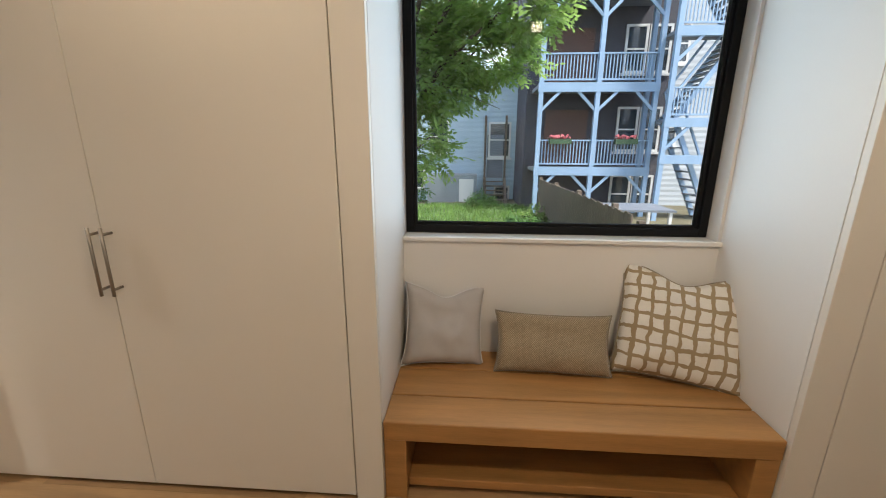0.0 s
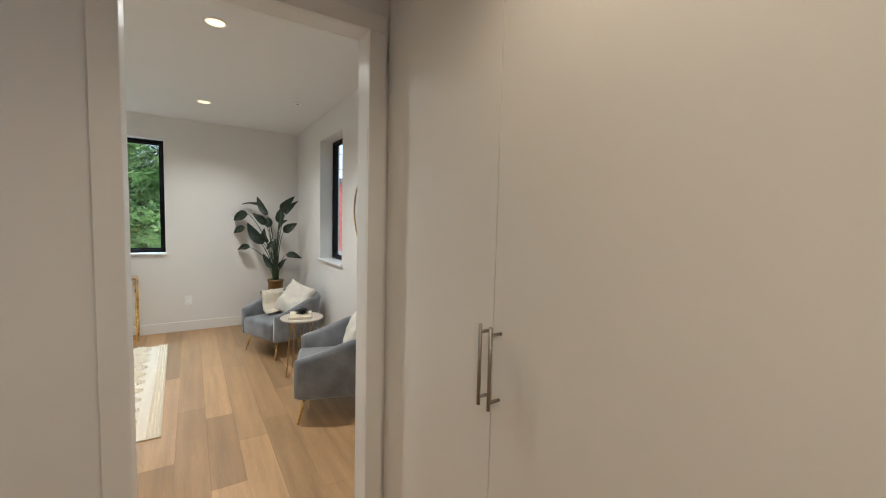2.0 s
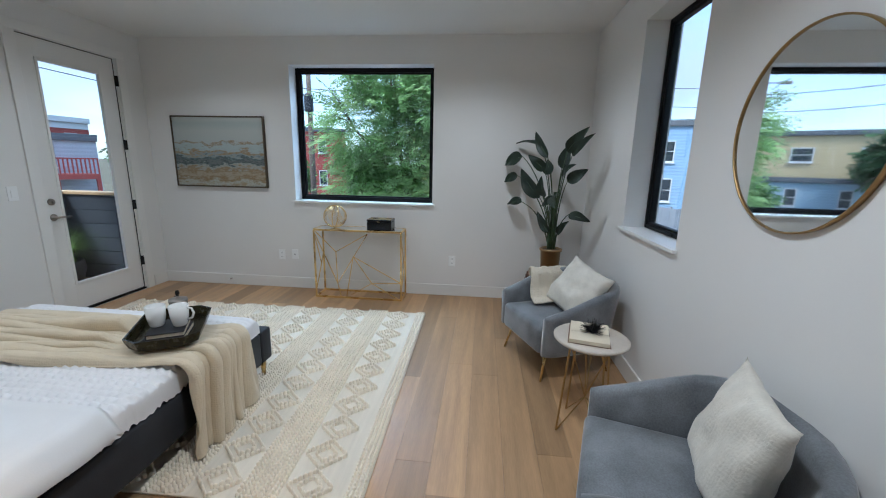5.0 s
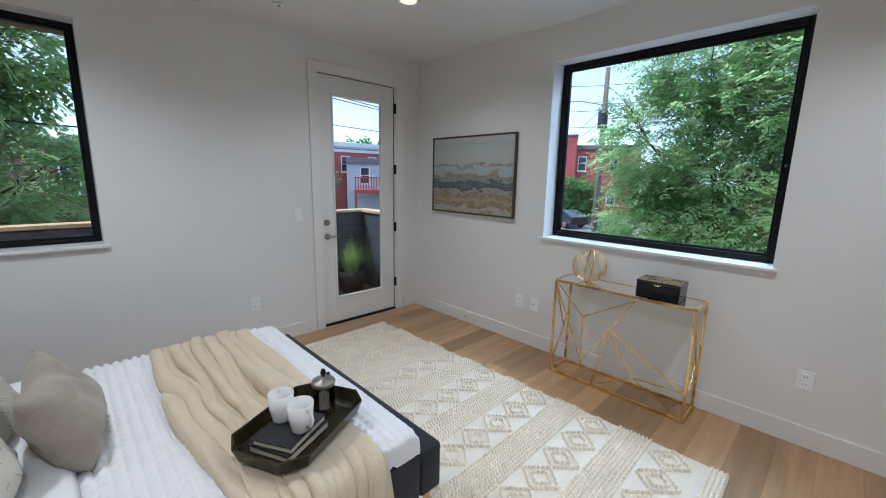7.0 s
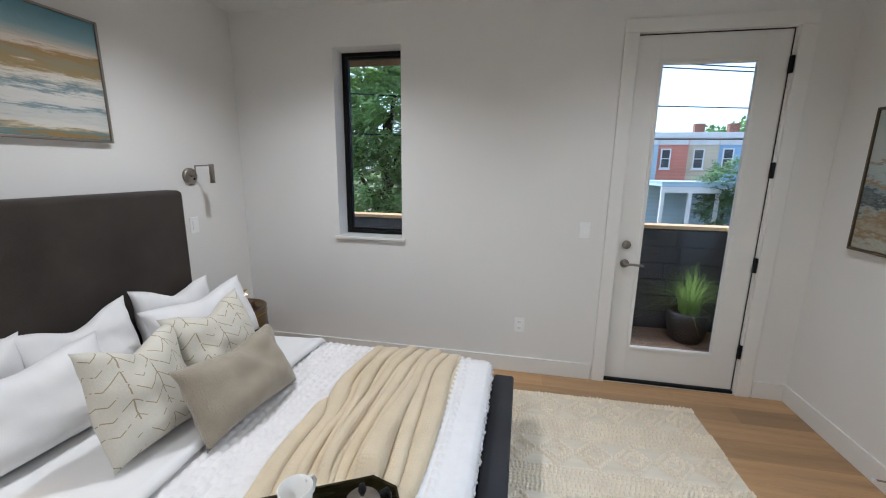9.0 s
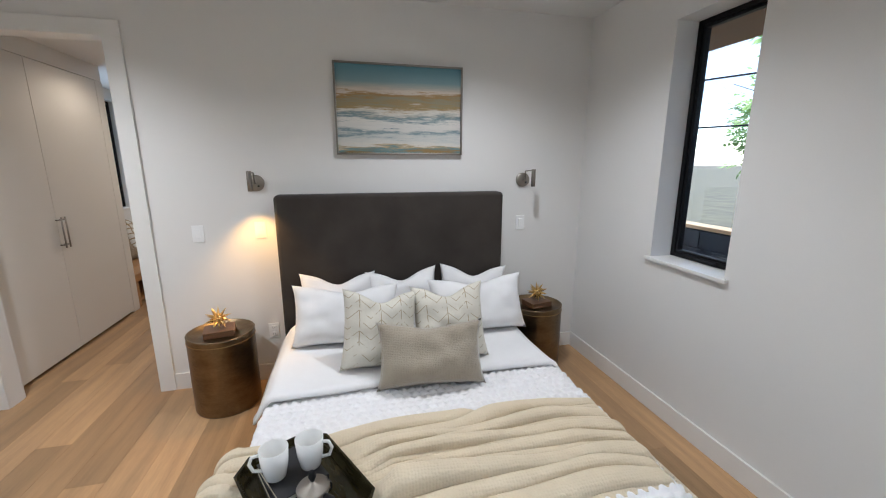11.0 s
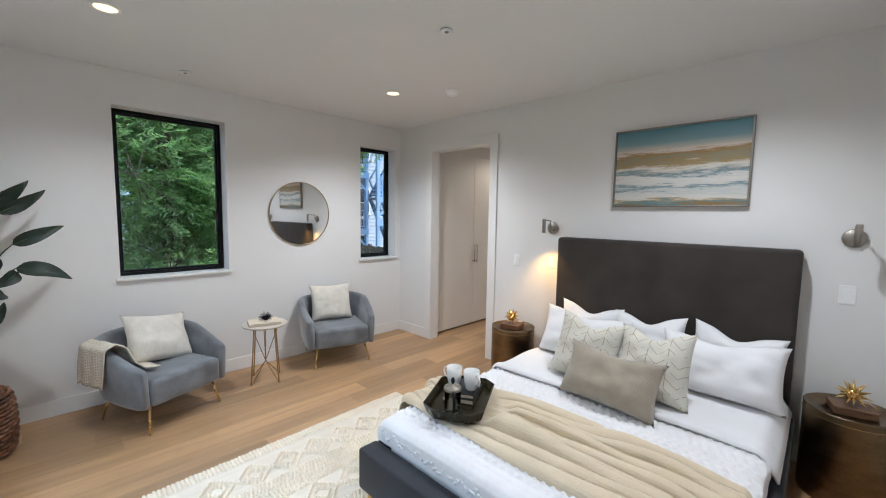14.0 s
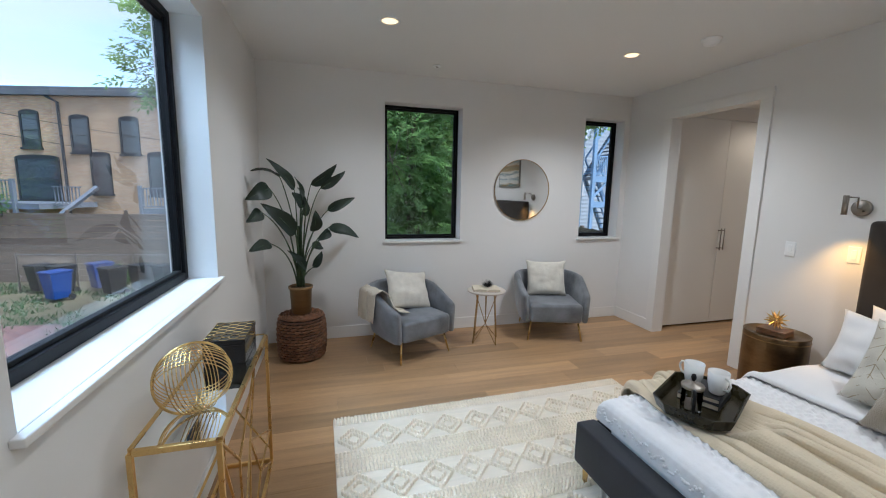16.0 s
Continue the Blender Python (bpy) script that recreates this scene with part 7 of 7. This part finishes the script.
def wheelie_bin(x, y2, rz, material, label):
    t = thing("wheelie_bin", label, "bin", pose(x, y2, -2.42, 0, 0, rz), "bins in the yard")
    bd = bmesh.new()
    lo = [bd.verts.new(p) for p in ((-.23, -.24, .08), (.23, -.24, .08), (.23, .24, .08), (-.23, .24, .08))]
    hi = [bd.verts.new(p) for p in ((-.29, -.33, .98), (.29, -.33, .98), (.29, .33, .98), (-.29, .33, .98))]
    bd.faces.new(lo[::-1])
    bd.faces.new(hi)
    for k in range(4):
        bd.faces.new((lo[k], lo[(k + 1) % 4], hi[(k + 1) % 4], hi[k]))
    bmesh.ops.bevel(bd, geom=list(bd.edges), offset=0.02, segments=1, affect="EDGES")
    part("body", bd, material, t)
    part("lid", box(-.31, -.36, .985, .31, .35, 1.05, .02), material, t)
    for sx in (-1, 1):
        w = lathe([(0, -.03), (.1, -.03), (.1, .03), (0, .03)], 16)
        bmesh.ops.transform(w, matrix=pose(sx * .27, .25, .1, 0, 90, 0), verts=w.verts)
        part("wheel", w, RUBBER, t)
    part("handle", rod([(-.24, .38, .95), (.24, .38, .95)], .016, 6), material, t)


wheelie_bin(-14.55, 14.75, -30, BINB, "blue plastic wheelie bin with closed lid")
wheelie_bin(-15.0, 15.9, -35, BINK, "black plastic wheelie bin")
wheelie_bin(-15.8, 16.2, -30, BINK, "black plastic wheelie bin by the fence")
wheelie_bin(-14.0, 16.3, -40, BINB, "blue-lidded wheelie bin among others")
wheelie_bin(-13.1, 15.2, -35, BINK, "black plastic wheelie bin with a white mark")
wheelie_bin(-12.4, 15.7, -35, BINK, "black plastic wheelie bin")
wheelie_bin(-11.5, 15.4, -35, BINK, "black plastic wheelie bin beside the wall")

# ---- poles and wires ----
lampp = thing("street_lamp", "tall pale street lamp with a curved arm", "street lamp", pose(-19.3, 10.1, -2.45))
part("pole", rod([(0, 0, 0), (0.02, 0, 4), (0.05, 0, 9.6)], 0.12, 12, radii=[0.14, 0.12, 0.085]), POLEM, lampp, "", True)
part("arm", rod([(0.04, 0, 8.8), (0.5, 0.6, 9.6), (1.1, 1.3, 9.95), (1.7, 2.0, 10.0)], 0.045, 8), POLEM, lampp, "", True)
part("lamp_head", rod([(1.6, 1.9, 10.0), (2.0, 2.4, 10.02)], 0.1, 8, radii=[0.08, 0.12]), DARKF, lampp)


def utility_pole(x, y2, h, label, arm, cross=True):
    t = thing("utility_pole", label, "utility pole", pose(x, y2, -2.45))
    part("pole", rod([(0, 0, 0), (0, 0, h * 0.5), (0.02, 0, h)], 0.14, 10, radii=[0.17, 0.15, 0.11]), POLEW, t, "", True)
    if cross:
        part("crossarm", box(-1.1, -0.06, h - 0.9, 1.1, 0.06, h - 0.76), POLEW, t)
    part("transformer", lathe([(0, h - 3.0), (0.22, h - 3.0), (0.24, h - 2.9), (0.24, h - 2.2), (0.2, h - 2.1), (0, h - 2.1)], 16, center=(0.34, 0.1, 0)), DARKF, t)
    part("lamp_arm", rod([(0, 0, h - 1.8), (arm[0] * 0.6, arm[1] * 0.6, h - 1.55), (arm[0], arm[1], h - 1.6)], 0.03, 6), STEEL, t)
    part("lamp_head", rod([(arm[0] * 0.95, arm[1] * 0.95, h - 1.6), (arm[0] * 1.17, arm[1] * 1.17, h - 1.62)], 0.07, 8), STEEL, t)


utility_pole(-23.5, -8.2, 9.5, "wooden utility pole with a street lamp arm", (0.95, -1.85), False)
utility_pole(-14.2, -13.8, 9.5, "wooden utility pole with transformer and cables", (1.5, 1.5))
wires = [((-14.2, -13.8, 6.2), (14, 0.5, 6.0)), ((-14.2, -13.8, 4.4), (14, 0.5, 4.1)), ((-14.2, -13.8, 4.3), (14, 0.5, 4.0)), ((-14.2, -13.8, 3.4), (14, 0.5, 3.2)), ((-14.2, -13.8, 2.6), (14, 0.5, 2.5)), ((-14.2, -13.8, 5.4), (14, 0.5, 5.2)),
         ((-14.2, -13.8, 6.2), (-23.5, -8.2, 6.2)), ((-14.2, -13.8, 5.0), (-23.5, -8.2, 5.0)), ((-14.2, -13.8, 4.4), (-23.5, -8.2, 4.2)), ((-23.5, -8.2, 6.2), (-27, 24, 6.0)), ((-23.5, -8.2, 5.3), (-27, 24, 5.0)), ((-23.5, -8.2, 4.6), (-27, 24, 4.4)),
         ((-23.5, -8.2, 5.2), (-43, -22, 5.6)), ((-23.5, -8.2, 4.6), (-43, -22, 4.9)), ((-24, 22, 5.6), (-8, 20.5, 3.4)), ((-24, 22, 4.6), (-8, 20.5, 2.6))]
for a, b in wires:
    a, b = Vector(a), Vector(b)
    pts = [a.lerp(b, k / 12) - Vector((0, 0, 0.35 * math.sin(math.pi * k / 12))) for k in range(13)]
    tagged(part("overhead_cable", rod(pts, 0.018, 4), WIRE), "black overhead cable between utility poles", "cable", "overhead cables")

# ---- parked car ----
car = thing("car", "black hatchback parked in the alley", "car", pose(-33.5, -15.6, -2.42, 0, 0, 68))
side = [(-2.1, 0.35), (-2.12, 0.75), (-1.95, 0.95), (-1.05, 1.02), (-0.45, 1.42), (0.9, 1.46), (1.75, 1.12), (2.05, 0.95), (2.1, 0.4)]
cb = bmesh.new()
rings = []
for yy, k in ((-0.86, 0.96), (-0.8, 1.0), (0.8, 1.0), (0.86, 0.96)):
    rings.append([cb.verts.new((x, yy * (1 - 0.16 * max(z - 1.0, 0) / 0.46), z * k if z > 0.9 else z)) for x, z in side])
for r0, r1 in zip(rings, rings[1:]):
    for k in range(len(side)):
        cb.faces.new((r0[k], r0[(k + 1) % len(side)], r1[(k + 1) % len(side)], r1[k]))
cb.faces.new(rings[0][::-1])
cb.faces.new(rings[-1])
bmesh.ops.recalc_face_normals(cb, faces=cb.faces)
part("body", cb, CARP, car)
ws = bmesh.new()
vs = [ws.verts.new(p) for p in ((-1.0, -0.74, 1.065), (-1.0, 0.74, 1.065), (-0.5, 0.66, 1.41), (-0.5, -0.66, 1.41))]
ws.faces.new(vs)
part("windscreen", ws, DARKPANE, car)
for sy in (-1, 1):
    part("side_window", box(-0.6, sy * 0.835 - 0.012, 1.06, 1.15, sy * 0.835 + 0.012, 1.3, 0.005), DARKPANE, car)
    part("headlight", box(-2.1, sy * 0.62 - 0.18, 0.68, -1.9, sy * 0.62 + 0.18, 0.82, 0.03), WHITEF, car, "clear headlight")
    for x in (-1.35, 1.35):
        w = lathe([(0.0, -0.1), (0.30, -0.1), (0.33, -0.06), (0.33, 0.06), (0.30, 0.1), (0, 0.1)], 24)
        bmesh.ops.transform(w, matrix=pose(x, sy * 0.8, 0.33, 90), verts=w.verts)
        tyre = part("wheel", w, RUBBER, car)
        rm = lathe([(0.0, -0.11), (0.19, -0.11), (0.2, -0.1), (0.2, 0.1), (0.19, 0.11), (0, 0.11)], 20)
        bmesh.ops.transform(rm, matrix=pose(x, sy * 0.8, 0.33, 90), verts=rm.verts)
        part("rim", rm, STEEL, tyre)

# ---- balcony ----
BX0, BX1, BY, BZ = -6.15, -1.5, -3.72, -0.06
bal = thing("balcony", "narrow balcony with dark shingled parapet and cedar cap", "balcony", kind="structure")
k = 0
y2 = BY
while y2 < SY - 0.25:
    part("deck_board", box(BX0, y2, BZ - 0.03, BX1, y2 + 0.134, BZ, 0.003, 1), DECK, bal)
    y2 += 0.14
part("parapet", box(BX0 - 0.12, BY - 0.12, -0.5, BX1 + 0.12, BY - 0.02, 1.0), DARKSIDE, bal)
part("parapet", box(BX0 - 0.12, BY - 0.02, -0.5, BX0 - 0.02, SY - 0.24, 1.0), DARKSIDE, bal)
part("parapet", box(BX1 + 0.02, BY - 0.02, -0.5, BX1 + 0.12, SY - 0.24, 1.0), DARKSIDE, bal)
for k in range(6):
    z = BZ + 0.02 + k * 0.172
    x = BX0 - 0.02
    j = 0
    while x < BX1:
        w = 0.42 + 0.18 * ((k * 5 + j * 3) % 4) / 4
        part("shingle", box(x + 0.002, BY - 0.02, z, min(x + w, BX1) - 0.002, BY + 0.004 + 0.004 * (j % 2), z + 0.165, 0.002, 1), DARKSIDE, bal)
        x += w
        j += 1
    part("shingle", box(BX0 - 0.02, BY + 0.01, z, BX0 + 0.004, -3.05, z + 0.165, 0.002, 1), DARKSIDE, bal)
    part("shingle", box(BX0 - 0.02, -3.045, z, BX0 + 0.006, SY - 0.25, z + 0.165, 0.002, 1), DARKSIDE, bal)
part("cap_board", box(BX0 - 0.15, BY - 0.15, 1.0, BX1 + 0.15, BY + 0.03, 1.035, 0.004), CEDAR, bal, "pale cedar cap board")
part("cap_board", box(BX0 - 0.15, BY + 0.03, 1.0, BX0 + 0.03, SY - 0.245, 1.035, 0.004), CEDAR, bal, "pale cedar cap board")
part("soffit", box(BX0 - 0.15, BY - 0.15, 2.66, BX1 + 0.15, SY - 0.245, 2.80, 0.004), mat("brown_soffit", (0.17, 0.085, 0.05), 0.6, var=0.25, scale=3, fine=40, bump=0.1, stretch=(0.6, 6, 6)), bal, "brown timber soffit over the balcony")
pot = thing("potted_grass", "dark round planter with tall ornamental grass on the balcony", "plant", pose(-5.80, -3.46, BZ) @ Matrix.Scale(0.82, 4))
part("pot", lathe([(0, 0), (0.15, 0), (0.17, 0.02), (0.235, 0.25), (0.225, 0.36), (0.20, 0.375), (0.20, 0.34), (0, 0.34)], 32), mat("charcoal_planter", (0.010, 0.010, 0.011), 0.6, var=0.15, fine=80, bump=0.08), pot, "", True)
gv2, gf2 = [], []
rr = random.Random(77)
for k in range(420):
    a = rr.uniform(0, 6.28)
    lean = abs(rr.gauss(0, 0.34))
    h = rr.uniform(0.38, 0.66)
    p = Vector((rr.uniform(-.09, .09), rr.uniform(-.09, .09), 0.34))
    d = Vector((math.cos(a), math.sin(a), 0))
    s = Vector((-math.sin(a), math.cos(a), 0)) * 0.0035
    b = len(gv2)
    for f in (0, 0.35, 0.7, 1.0):
        q = p + d * lean * f * f * 1.3 + Vector((0, 0, h * f - lean * 0.5 * f ** 3))
        w = 1 - f * 0.9
        gv2 += [tuple(q - s * w), tuple(q + s * w)]
    for f in range(3):
        gf2.append((b + 2 * f, b + 2 * f + 1, b + 2 * f + 3, b + 2 * f + 2))
gme = bpy.data.meshes.new("grass_blades")
gme.from_pydata(gv2, [], gf2)
gme.materials.append(GRASSP)
gb = new("grass_tuft", gme)
gb.parent = pot
